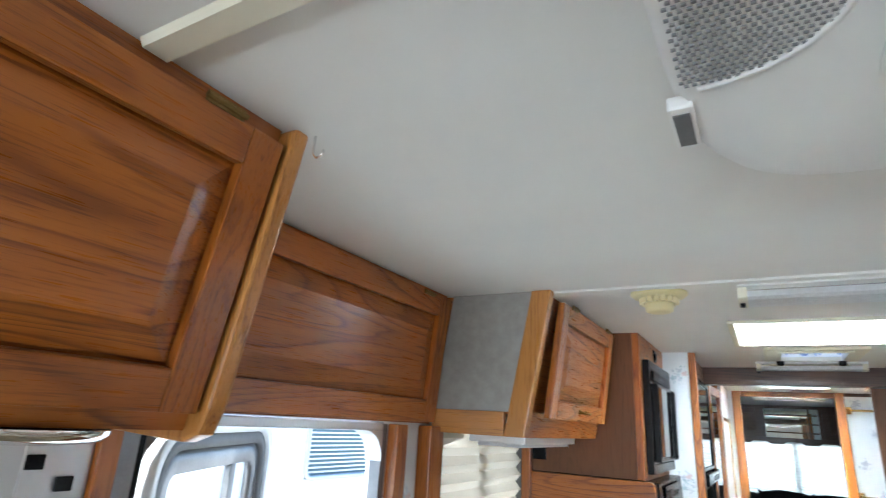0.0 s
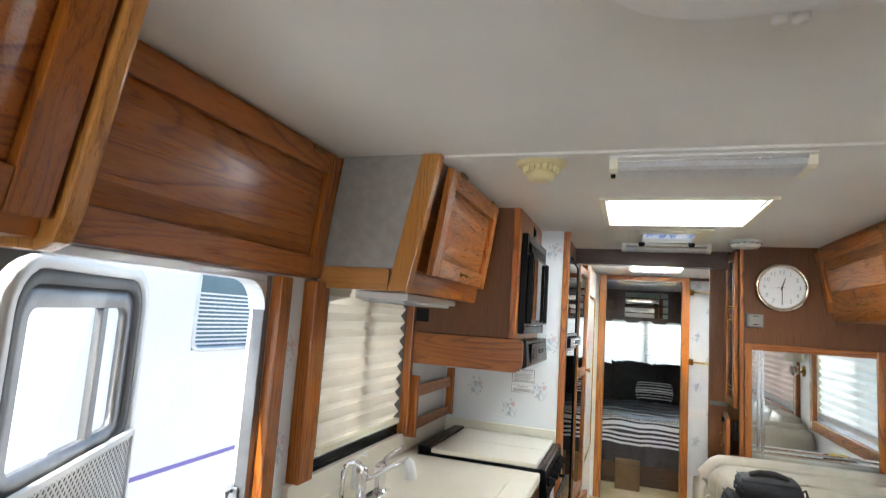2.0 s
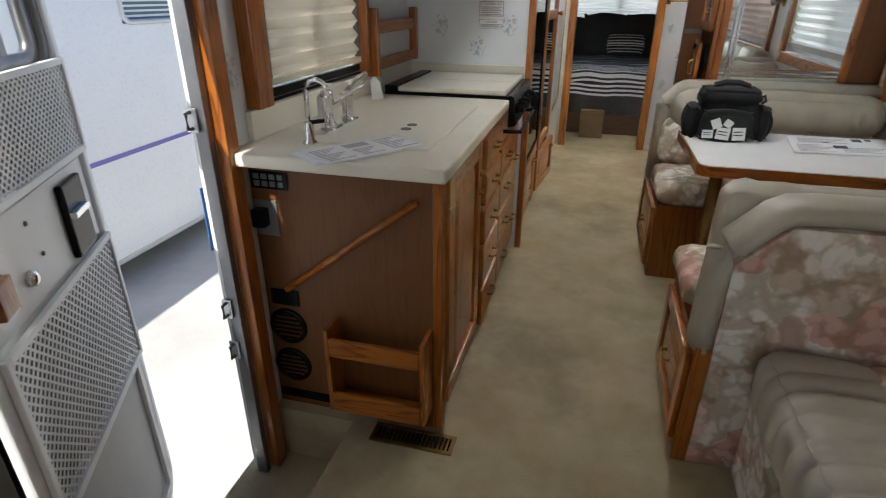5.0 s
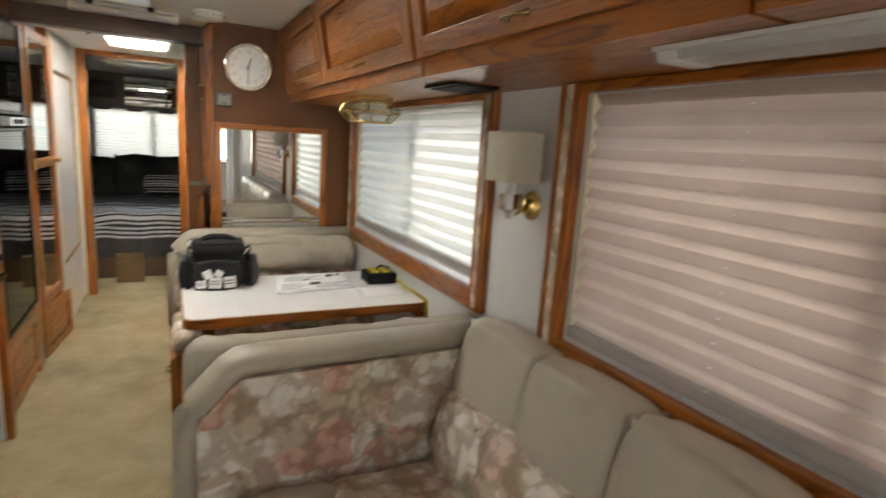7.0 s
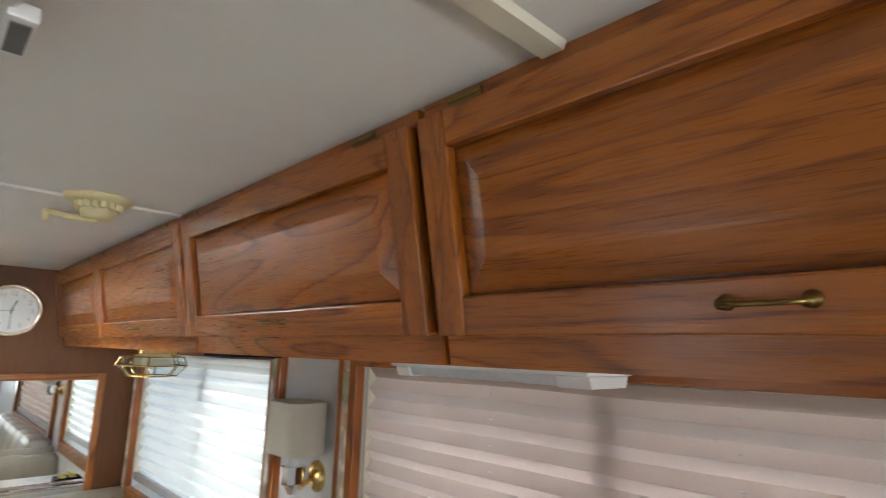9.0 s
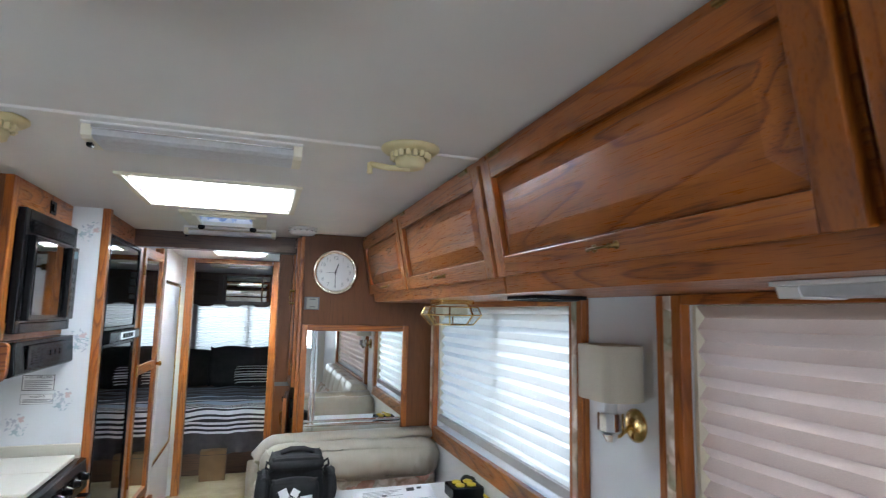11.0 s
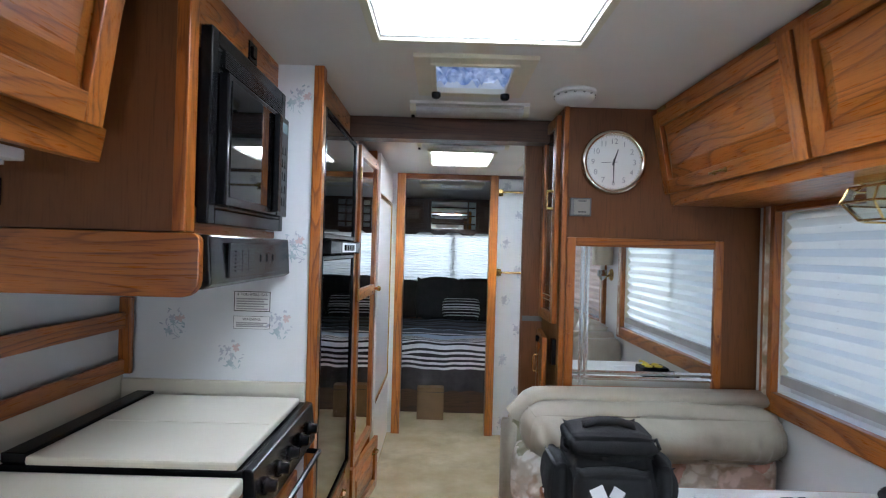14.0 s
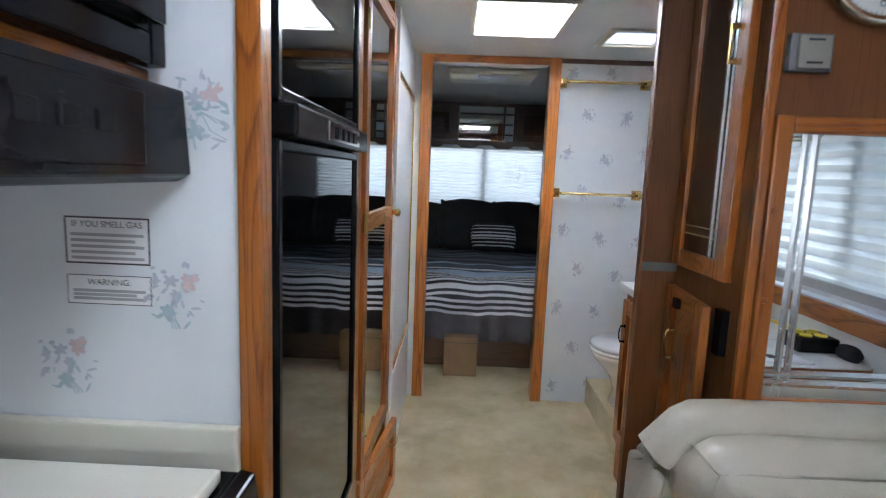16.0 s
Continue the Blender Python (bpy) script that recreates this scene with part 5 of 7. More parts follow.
# ---- sink fittings and things on the counter ----
f1 = thing("filter_tap", (-0.006, 2.895, 0.888), "slim chrome gooseneck drinking water tap", "tap")
part("base", lathe(bmesh.new(), [(0.022, 0), (0.022, 0.004), (0.013, 0.012), (0.013, 0.055), (0.010, 0.06)], (-0.006, 2.895, 0.8885), 18), chrome, f1, "", True)
part("spout", tube(bmesh.new(), [(-0.006, 2.895, 0.94), (-0.006, 2.895, 1.03)] + [(0.026 - 0.032 * math.cos(a), 2.895, 1.03 + 0.03 * math.sin(a)) for a in (0.5, 1.0, 1.57, 2.1, 2.6)] + [(0.058, 2.895, 1.02)], 0.0065, 10), chrome, f1, "", True)
part("lever", tube(bmesh.new(), [(-0.006, 2.895, 0.945), (0.035, 2.91, 0.95)], 0.006, 8), black_plastic, f1, "black lever")
f2 = thing("kitchen_faucet", (-0.02, 3.05, 0.888), "chrome kitchen faucet with long arm and white sprayer", "faucet")
part("deck_plate", prism(bmesh.new(), round_rect(-0.045, 0.005, 2.96, 3.23, 0.02), "z", 0.8885, 0.897), chrome, f2)
part("column", lathe(bmesh.new(), [(0.024, 0), (0.024, 0.010), (0.016, 0.026), (0.016, 0.080), (0.020, 0.088), (0.018, 0.108), (0.008, 0.113)], (-0.02, 3.045, 0.897), 20), chrome, f2, "", True)
part("arm", tube(bmesh.new(), [(-0.02, 3.045, 0.965), (0.02, 3.06, 0.985), (0.07, 3.07, 1.015), (0.115, 3.075, 1.04)], 0.0075, 10), chrome, f2, "", True)
part("sprayer", tube(bmesh.new(), [(0.112, 3.075, 1.042), (0.122, 3.077, 1.03), (0.128, 3.078, 0.985)], 0.011, 12, 0.018), white_plastic, f2, "white sprayer head", True)
part("valve", lathe(bmesh.new(), [(0.022, 0), (0.018, 0.02), (0.018, 0.07), (0.021, 0.08), (0.012, 0.09)], (-0.02, 3.185, 0.897), 18), chrome, f2, "", True)
part("lever", tube(bmesh.new(), [(-0.02, 3.185, 0.985), (0.01, 3.19, 1.02), (0.05, 3.185, 1.045)], 0.006, 8), chrome, f2, "", True)
sb = thing("soap_bottle", (-0.11, 3.20, 0.888), "small clear soap bottle with pump", "bottle")
part("bottle", lathe(bmesh.new(), [(0.02, 0), (0.022, 0.01), (0.021, 0.07), (0.010, 0.085)], (-0.11, 3.20, 0.8885), 16), lens_plastic, sb, "", True)
part("pump", tube(bmesh.new(), [(-0.11, 3.20, 0.973), (-0.11, 3.20, 1.0), (-0.08, 3.20, 1.0)], 0.005, 8), white_plastic, sb)


def sheet(name, pts, z, mat, label, bars=(), lift=0.0, cat="paper", t=0.0012):
    """Loose sheets of paper with lines of print; pts: near-left, near-right, far-right, far-left."""
    th = thing(name, (*pts[0], z), label, cat)
    o, ux, uy = Vector((*pts[0], z)), Vector((*pts[1], z)) - Vector((*pts[0], z)), Vector((*pts[3], z)) - Vector((*pts[0], z))
    w, h = ux.length, uy.length
    m = basis(o, ux, uy)
    bm = bmesh.new()
    n = 8
    g = [[bm.verts.new((w * i / n, h * j / n, t + lift * abs(math.sin(3.1 * i / n)) * (0.4 + 0.6 * j / n))) for j in range(n + 1)] for i in range(n + 1)]
    lo = [[bm.verts.new((w * i / n, h * j / n, 0)) for j in range(n + 1)] for i in range(n + 1)]
    for i in range(n):
        for j in range(n):
            bm.faces.new((g[i][j], g[i + 1][j], g[i + 1][j + 1], g[i][j + 1]))
            bm.faces.new((lo[i][j], lo[i][j + 1], lo[i + 1][j + 1], lo[i + 1][j]))
    for i in range(n):
        bm.faces.new((lo[i][0], lo[i + 1][0], g[i + 1][0], g[i][0]))
        bm.faces.new((lo[i][n], g[i][n], g[i + 1][n], lo[i + 1][n]))
        bm.faces.new((lo[0][i], g[0][i], g[0][i + 1], lo[0][i + 1]))
        bm.faces.new((lo[n][i], lo[n][i + 1], g[n][i + 1], g[n][i]))
    part("sheet", moved(bm, m), mat, th, "", True)
    for (a, b, c_, d_, dark) in bars:
        part("print", moved(boxed(w * a, w * b, h * c_, h * d_, t + lift + 0.0003, t + lift + 0.0006), m), ink if dark else grey_ink, th)
    return th


def lines(x0, x1, y0, y1, k, dark=False):
    s = (y1 - y0) / k
    return [(x0, x1 - 0.05 * ((i * 7) % 4), y0 + i * s, y0 + i * s + s * 0.42, dark) for i in range(k)]


sheet("brochure", ((0.145, 2.690), (0.315, 2.945), (0.195, 3.025), (0.025, 2.770)), 0.8967, paper, "folded printed leaflets lying on the sink cover", lines(0.05, 0.30, 0.1, 0.9, 9) + [(0.37, 0.60, 0.62, 0.88, False)] + lines(0.37, 0.60, 0.1, 0.55, 5) + lines(0.68, 0.95, 0.1, 0.9, 8))
sheet("brochure", ((0.110, 2.688), (0.270, 2.885), (0.145, 2.985), (-0.015, 2.790)), 0.8895, paper, "folded printed leaflets lying under another leaflet", ())

# ---- window boards, spice rack, notices ----
structure("trim_kitchen_window_south", boxed(XL + 0.0005, XL + 0.045, 2.876, 2.950, 0.975, 1.556, bev=0.004), oak_z, "oak board beside the sink window")
structure("trim_kitchen_window_north", boxed(XL + 0.0005, XL + 0.045, 3.672, 3.701, 0.975, 1.556, bev=0.004), oak_z, "oak board beside the sink window")
structure("trim_kitchen_window_sill", boxed(XL + 0.0005, XL + 0.006, 2.951, 3.671, 0.974, 0.984), black_plastic, "black strip along the window foot")
structure("trim_kitchen_window_channel", boxed(XL - 0.012, XL + 0.004, 3.001, 3.679, 0.986, 1.012), black_plastic, "dark window channel")
rk = thing("spice_rack", (-0.15, 4.0, 0.973), "oak spice rack with two rails above the stove", "rack")
part("end_board", boxed(XL + 0.0205, -0.108, 3.708, 3.732, 0.958, 1.215, bev=0.004), oak_z, rk)
part("end_board", boxed(XL + 0.0205, -0.120, 4.262, 4.28, 0.974, 1.21, bev=0.004), oak_z, rk)
part("upper_rail", boxed(-0.150, -0.136, 3.733, 4.261, 1.115, 1.165, bev=0.003), oak_y, rk)
part("lower_rail", boxed(-0.150, -0.136, 3.733, 4.261, 0.974, 1.02, bev=0.003), oak_y, rk)
ks = thing("dark_outlet", (-0.13, 3.702, 1.47), "black outlet plate on the cabinet side", "outlet")
part("plate", boxed(-0.178, -0.078, 3.697, 3.7028, 1.448, 1.505, bev=0.002), black_plastic, ks)


def lettering(text, size, m, mat, parent, label=""):
    cu = bpy.data.curves.new("lettering", "FONT")
    cu.body, cu.size, cu.align_x, cu.align_y = text, size, "CENTER", "CENTER"
    tmp = bpy.data.objects.new("lettering", cu)
    scene.collection.objects.link(tmp)
    me = bpy.data.meshes.new_from_object(tmp.evaluated_get(bpy.context.evaluated_depsgraph_get()))
    bpy.data.objects.remove(tmp)
    bm = bmesh.new()
    bm.from_mesh(me)
    bpy.data.meshes.remove(me)
    return part("lettering", moved(bm, m), mat, parent, label)


for z0, z1, txt, border, lab in ((1.172, 1.235, "IF YOU SMELL GAS", True, "white gas warning notice with black border"), (1.117, 1.157, "WARNING:", False, "white warning notice with small print")):
    nt = thing("warning_notice", (0.237, 4.2995, z0), lab, "notice")
    part("card", boxed(0.180, 0.294, 4.2985, 4.2995, z0, z1), paper, nt)
    fb = frame_bm(0.114, z1 - z0, 0.0022 if border else 0.001, 0.0004, 0)
    part("border", moved(fb, basis((0.180, 4.2984, z0), *FACE_MY)), ink, nt)
    lettering(txt, 0.0115, basis((0.237, 4.2980, z1 - 0.010), *FACE_MY), ink, nt)
    k = 5 if border else 3
    for i in range(k):
        part("print", boxed(0.188, 0.286 - 0.012 * (i % 2), 4.2978, 4.2982, z0 + 0.006 + i * (z1 - z0 - 0.024) / k, z0 + 0.010 + i * (z1 - z0 - 0.024) / k), grey_ink, nt)

# ---- flower sprigs printed on the wallpaper ----
pink_print = mottled("faded_pink_print", (0.62, 0.47, 0.48), (0.70, 0.60, 0.60), 30, 0.6, 0.05)
teal_print = mottled("faded_teal_print", (0.34, 0.46, 0.51), (0.52, 0.61, 0.65), 30, 0.6, 0.05)
grey_print = mottled("faded_grey_blue_print", (0.44, 0.47, 0.55), (0.60, 0.62, 0.68), 30, 0.6, 0.05)


def sprig_mesh(name, seed, size, mats, petals, blooms=()):
    """A sprig of printed petals and leaves, flat on the paper."""
    rnd = random.Random(seed)
    bm = bmesh.new()
    for k in range(petals):
        a = rnd.uniform(0, 2 * math.pi)
        rr = size * 0.46 * rnd.random() ** 0.8
        cx, cy = rr * math.cos(a) * 0.8, rr * math.sin(a)
        L, W, t = size * rnd.uniform(0.03, 0.075), size * rnd.uniform(0.012, 0.032), rnd.uniform(0, math.pi)
        vs = []
        for i in range(8):
            u = 2 * math.pi * i / 8
            x, y = L * math.cos(u) * (1 + 0.2 * rnd.random()), W * math.sin(u)
            vs.append(bm.verts.new((cx + x * math.cos(t) - y * math.sin(t), cy + x * math.sin(t) + y * math.cos(t), 0.0004 + 0.00012 * k)))
        bm.faces.new(vs).material_index = 1 if k % 3 == 1 else 2
    for (ox, oy, rad, mi, cnt) in blooms:
        for k in range(cnt):
            a = 2 * math.pi * k / cnt + rnd.uniform(-0.3, 0.3)
            q = size * rad * rnd.uniform(0.3, 0.75)
            cx, cy, L, W = ox * size + q * math.cos(a), oy * size + q * math.sin(a), size * rad * rnd.uniform(0.45, 0.75), size * rad * rnd.uniform(0.2, 0.36)
            vs = []
            for i in range(8):
                u = 2 * math.pi * i / 8
                x, y = L * math.cos(u) * (1 + 0.25 * rnd.random()), W * math.sin(u)
                vs.append(bm.verts.new((cx + x * math.cos(a) - y * math.sin(a), cy + x * math.sin(a) + y * math.cos(a), 0.0004 + 0.00012 * (petals + k))))
            bm.faces.new(vs).material_index = mi
    for k in range(4):
        a = rnd.uniform(-2.4, -0.7)
        p = [(0, 0), (size * 0.25 * math.cos(a), size * 0.25 * math.sin(a)), (size * 0.46 * math.cos(a + 0.3), size * 0.46 * math.sin(a + 0.3))]
        for (ax, ay), (bx, by) in zip(p, p[1:]):
            w = size * 0.008
            bm.faces.new([bm.verts.new(v) for v in ((ax - w, ay, 0.0003), (ax + w, ay, 0.0003), (bx + w, by, 0.0003), (bx - w, by, 0.0003))]).material_index = 1
    me = bpy.data.meshes.new(name)
    bm.to_mesh(me)
    bm.free()
    for m_ in mats:
        me.materials.append(m_)
    return me


kit = [sprig_mesh("printed_sprig", s, 0.105, (pink_print, teal_print, grey_print), 34, ((0.22, 0.16, 0.11, 0, 7), (-0.12, -0.22, 0.12, 1, 5), (-0.02, 0.18, 0.09, 2, 6))) for s in (1, 2, 3)]
bath = [sprig_mesh("printed_sprig", s, 0.11, (grey_print, teal_print, grey_print), 16, ((0.0, 0.1, 0.20, 2, 8), (0.05, -0.2, 0.12, 2, 5))) for s in (5, 6, 7)]
walls = {o.name: o for o in scene.objects}


def sprig(meshes, i, wall, m):
    o = new("printed_sprig", meshes[i % len(meshes)])
    o.parent = walls[wall]
    o.matrix_basis = m @ Matrix.Rotation(0.5 * math.sin(i * 2.3), 4, "Z")


for i, (x, z) in enumerate(((-0.009, 1.128), (0.175, 1.035), (0.365, 1.846), (0.365, 1.375), (0.325, 1.135))):
    sprig(kit, i, "wall_kitchen_end", basis((x, 4.2996, z), *FACE_MY))
i = 0
for row in range(9):
    for col in range(4):
        sprig(bath, i, "wall_bedroom", basis((1.30 + col * 0.215 + (0.10 if row % 2 else 0), 6.6995, 0.09 + row * 0.225 + 0.03 * math.sin(i * 1.7)), *FACE_MY))
        i += 1
for k, (y, z) in enumerate(((2.815, 1.35), (2.82, 1.08))):
    sprig(kit, k, "wall_west", basis((XL + 0.0006, y, z), *FACE_PX))


# ---- ceiling fittings ----
def superellipse(cx, cy, a, b, e, n, z):
    return [(cx + a * math.copysign(abs(math.cos(t)) ** (2 / e), math.cos(t)), cy + b * math.copysign(abs(math.sin(t)) ** (2 / e), math.sin(t)), z) for t in (2 * math.pi * k / n for k in range(n))]


ac = thing("ceiling_air_conditioner", (0.922, 1.81, 1.95), "white ceiling air conditioner shroud with grilles", "air conditioner")
bm = bmesh.new()
rings = [[bm.verts.new(p) for p in superellipse(0.922, 1.81, 0.272 * s, 0.415 * s, 3.6, 56, z)] for s, z in ((1.0, 1.949), (0.995, 1.92), (0.975, 1.896), (0.93, 1.880), (0.87, 1.874), (0.5, 1.872))]
for a, b in zip(rings, rings[1:]):
    for k in range(56):
        bm.faces.new((a[k], a[(k + 1) % 56], b[(k + 1) % 56], b[k]))
bm.faces.new(rings[-1])
part("shroud", bm, white_plastic, ac, "", True)
for s in (-1, 1):
    bm = bmesh.new()
    for i in range(76):
        for j in range(19):
            dx, y = 0.127 + j * 0.0069 + (0.00345 if i % 2 else 0), 1.44 + i * 0.0064
            edge = 1.826 + 0.098 * math.sqrt(max(0.0, 1 - (max(0.0, 0.236 - dx) / 0.112) ** 2))
            if (dx / 0.257) ** 3.6 + abs((y - 1.81) / 0.385) ** 3.6 < 0.95 and y < edge:
                x = 0.922 + s * dx
                box(bm, x - 0.0020, x + 0.0020, y - 0.0014, y + 0.0014, 1.8712, 1.8730)
    # no real holes: dark blocks on the shroud stand for the shade inside them
    tagged(part("perforation", bm, grille_grey, ac, "rows of small dark blocks drawn as shaded holes"), kind="stuff")
    part("grille_rim", tube(bmesh.new(), [(0.922 + s * 0.122, y, 1.8735) for y in (1.50, 1.65, 1.80)] + [(0.922 + s * (0.236 - 0.112 * math.cos(a)), 1.826 + 0.102 * math.sin(a), 1.8735) for a in (0.2, 0.5, 0.8, 1.1, 1.4, 1.6)], 0.004, 8), white_plastic, ac, "", True)
    cl = thing("shroud_clip", (0.922 + s * 0.258, 2.00, 1.885), "white plastic clip on the shroud edge", "clip", "shroud clips")
    part("bracket", boxed(0.922 + s * 0.258 - 0.012, 0.922 + s * 0.258 + 0.012, 1.957, 2.043, 1.872, 1.888, bev=0.003), white_plastic, cl)
    part("slot", boxed(0.922 + s * 0.258 - 0.008, 0.922 + s * 0.258 + 0.008, 1.967, 2.033, 1.8705, 1.8718), grey_rubber, cl)
def stadium(r, y0, y1, k=14):
    """An outline with square corners at y0 and a round end at y1."""
    return [(0.922 - r, y0)] + [(0.922 - r * math.cos(math.pi * i / k), y1 - r + r * math.sin(math.pi * i / k)) for i in range(k + 1)] + [(0.922 + r, y0)]


dv = part("long_vent", prism(bmesh.new(), stadium(0.104, 1.57, 2.046), "z", 1.8690, 1.8722), white_plastic, ac, "long louvred outlet with a round end")
# black sheet on the closed shroud, painting the shade between the louvres
part("vent_well", prism(bmesh.new(), stadium(0.097, 1.58, 2.039), "z", 1.8675, 1.8689), black_plastic, dv, "black sheet drawn as the shaded vent well")
part("vent_shutter", boxed(0.828, 1.016, 1.582, 1.957, 1.8660, 1.8674), white_plastic, dv, "white shutter behind the louvres")
for i in range(11):
    x = -0.085 + i * 0.017
    part("louvre", boxed(0.922 + x - 0.0048, 0.922 + x + 0.0048, 1.583, 1.942 + math.sqrt(0.097 ** 2 - x ** 2), 1.858, 1.8658, bev=0.001), white_plastic, dv)
# dark bar laid on the louvres for the shade in the lever's slot
part("lever_slot", boxed(0.903, 0.907, 1.875, 1.972, 1.8565, 1.8578), grey_rubber, dv, "dark bar drawn as the shaded lever slot")
part("vent_tab", boxed(0.880, 0.932, 1.972, 1.992, 1.848, 1.8575, bev=0.004), white_plastic, dv, "white lever tab")
part("lever_stop", boxed(0.896, 0.913, 1.864, 1.876, 1.853, 1.8578, bev=0.002), white_plastic, dv)
lc = thing("shroud_latch", (0.925, 2.235, 1.90), "small white latch at the shroud end", "latch")
for x in (-0.012, 0.012):
    part("lug", lathe(bmesh.new(), [(0.011, 0), (0.011, 0.018), (0.006, 0.022)], (0.925 + x, 2.233, 1.888), 10), white_plastic, lc, "", True)


def roof_fixture(name, cx, cy, handle, label):
    t = thing(name, (cx, cy, 1.95), label, "vent knob")
    part("flange", lathe(bmesh.new(), [(0.076, -0.0005), (0.076, -0.006), (0.066, -0.014), (0.045, -0.017)], (cx, cy, 1.95), 36), aged_plastic, t, "", True)
    b = lathe(bmesh.new(), [(0.036, -0.014), (0.040, -0.035), (0.036, -0.052), (0.026, -0.056)], (cx, cy, 1.95), 28)
    part("knob", b, aged_plastic, t, "", True)
    for k in range(16):
        a = 2 * math.pi * k / 16
        part("tooth", boxed(cx + 0.047 * math.cos(a) - 0.006, cx + 0.047 * math.cos(a) + 0.006, cy + 0.047 * math.sin(a) - 0.006, cy + 0.047 * math.sin(a) + 0.006, 1.918, 1.935, bev=0.002), aged_plastic, t)
    if handle:
        part("crank_arm", tube(bmesh.new(), [(cx, cy, 1.895), (cx - 0.05, cy + 0.02, 1.897), (cx - 0.10, cy + 0.03, 1.905)], 0.008, 10), aged_plastic, t, "", True)
        part("crank_grip", tube(bmesh.new(), [(cx - 0.10, cy + 0.03, 1.908), (cx - 0.10, cy + 0.03, 1.880)], 0.007, 10), aged_plastic, t, "", True)
    return t


roof_fixture("ceiling_vent_knob", 0.478, 3.055, False, "yellowed plastic vent knob on the ceiling")
roof_fixture("antenna_crank", 1.44, 2.935, True, "yellowed plastic antenna crank on the ceiling")


def tube_light(name, x0, x1, y0, y1, z, label):
    """A low fluorescent ceiling light: tray, two ends, a lens and a switch."""
    t = thing(name, ((x0 + x1) / 2, (y0 + y1) / 2, z), label, "light", "ceiling tube lights")
    part("tray", boxed(x0, x1, y0, y1, z - 0.010, z - 0.0006, bev=0.002), white_plastic, t)
    lens = [(y0 + 0.012, z - 0.0105), (y0 + 0.016, z - 0.034), (y0 + 0.03, z - 0.040), (y1 - 0.03, z - 0.040), (y1 - 0.016, z - 0.034), (y1 - 0.012, z - 0.0105)]
    part("lens", prism(bmesh.new(), lens, "x", x0 + 0.022, x1 - 0.022), lens_plastic, t)
    for a, b in ((x0, x0 + 0.0215), (x1 - 0.0215, x1)):
        part("end_cap", prism(bmesh.new(), [(p, q - 0.002 if q < z - 0.02 else q) for p, q in lens], "x", a, b), cream_trim, t)
    part("rim", boxed(x0 + 0.022, x1 - 0.022, y0 + 0.002, y0 + 0.0115, z - 0.022, z - 0.0105, bev=0.002), chrome, t, "bright metal rim")
    part("switch", boxed(x0 + 0.003, x0 + 0.016, y0 + 0.05, y0 + 0.07, z - 0.052, z - 0.043, bev=0.002), black_plastic, t)
    return t


tube_light("ceiling_tube_light", 0.675, 1.170, 2.985, 3.140, 1.95, "white ceiling tube light, unlit")
tube_light("ceiling_tube_light", 0.690, 1.148, 4.665, 4.760, 1.95, "white ceiling tube light near the hall, unlit")
tube_light("ceiling_tube_light", 0.685, 1.155, 5.355, 5.455, 1.95, "white ceiling tube light in the hall, unlit")


def skylight(name, x0, x1, y0, y1, w, label, bulge=0.03):
    t = thing(name, ((x0 + x1) / 2, (y0 + y1) / 2, 1.95), label, "skylight")
    part("flange", moved(frame_bm(x1 - x0 + 2 * w, y1 - y0 + 2 * w, w, 0.010, 0.003), basis((x0 - w, y1 + w, 1.9494), (1, 0, 0), (0, -1, 0))), cream_trim, t, "yellowed flange")
    bm = bmesh.new()
    for lo, hi, ya, yb in ((x0 + 0.0005, x0 + 0.006, y0, y1), (x1 - 0.006, x1 - 0.0005, y0, y1)):
        box(bm, lo, hi, ya + 0.001, yb - 0.001, 1.951, 2.04)
    box(bm, x0 + 0.0065, x1 - 0.0065, y0 + 0.001, y0 + 0.006, 1.951, 2.04)
    box(bm, x0 + 0.0065, x1 - 0.0065, y1 - 0.006, y1 - 0.001, 1.951, 2.04)
    part("lining", bm, white_plastic, t)
    bm = bmesh.new()
    n = 10
    g = [[bm.verts.new((x0 + 0.007 + (x1 - x0 - 0.014) * i / n, y0 + 0.007 + (y1 - y0 - 0.014) * j / n, 1.956 - bulge * 0.4 * (1 - (2 * i / n - 1) ** 2) * (1 - (2 * j / n - 1) ** 2))) for j in range(n + 1)] for i in range(n + 1)]
    for i in range(n):
        for j in range(n):
            bm.faces.new((g[i][j], g[i + 1][j], g[i + 1][j + 1], g[i][j + 1]))
    part("diffuser", bm, acrylic, t, "glowing white acrylic diffuser", True)
    return t


skylight("living_skylight", 0.645, 1.185, 3.535, 4.045, 0.022, "bright white skylight with yellowed flange")
skylight("hall_skylight", 0.745, 1.11, 5.72, 6.21, 0.018, "bright white skylight in the hall")
skylight("bath_skylight", 1.36, 1.60, 6.08, 6.34, 0.03, "small white roof vent over the bathroom", 0.0)

# out of view; added so that the shower lamp has an opening
skylight("shower_skylight", -0.09, 0.29, 5.96, 6.34, 0.02, "unseen white skylight added to light the shower", 0.0)

rv = thing("roof_fan_vent", (0.912, 4.355, 1.95), "square cream roof vent with crumpled film cover", "vent")
part("flange", moved(frame_bm(0.366, 0.400, 0.052, 0.014, 0.004), basis((0.729, 4.555, 1.9494), (1, 0, 0), (0, -1, 0))), cream_trim, rv)
part("inner_ring", moved(frame_bm(0.268, 0.304, 0.016, 0.020, 0.003), basis((0.778, 4.507, 1.9496), (1, 0, 0), (0, -1, 0))), cream_trim, rv)
bm = bmesh.new()
n = 22
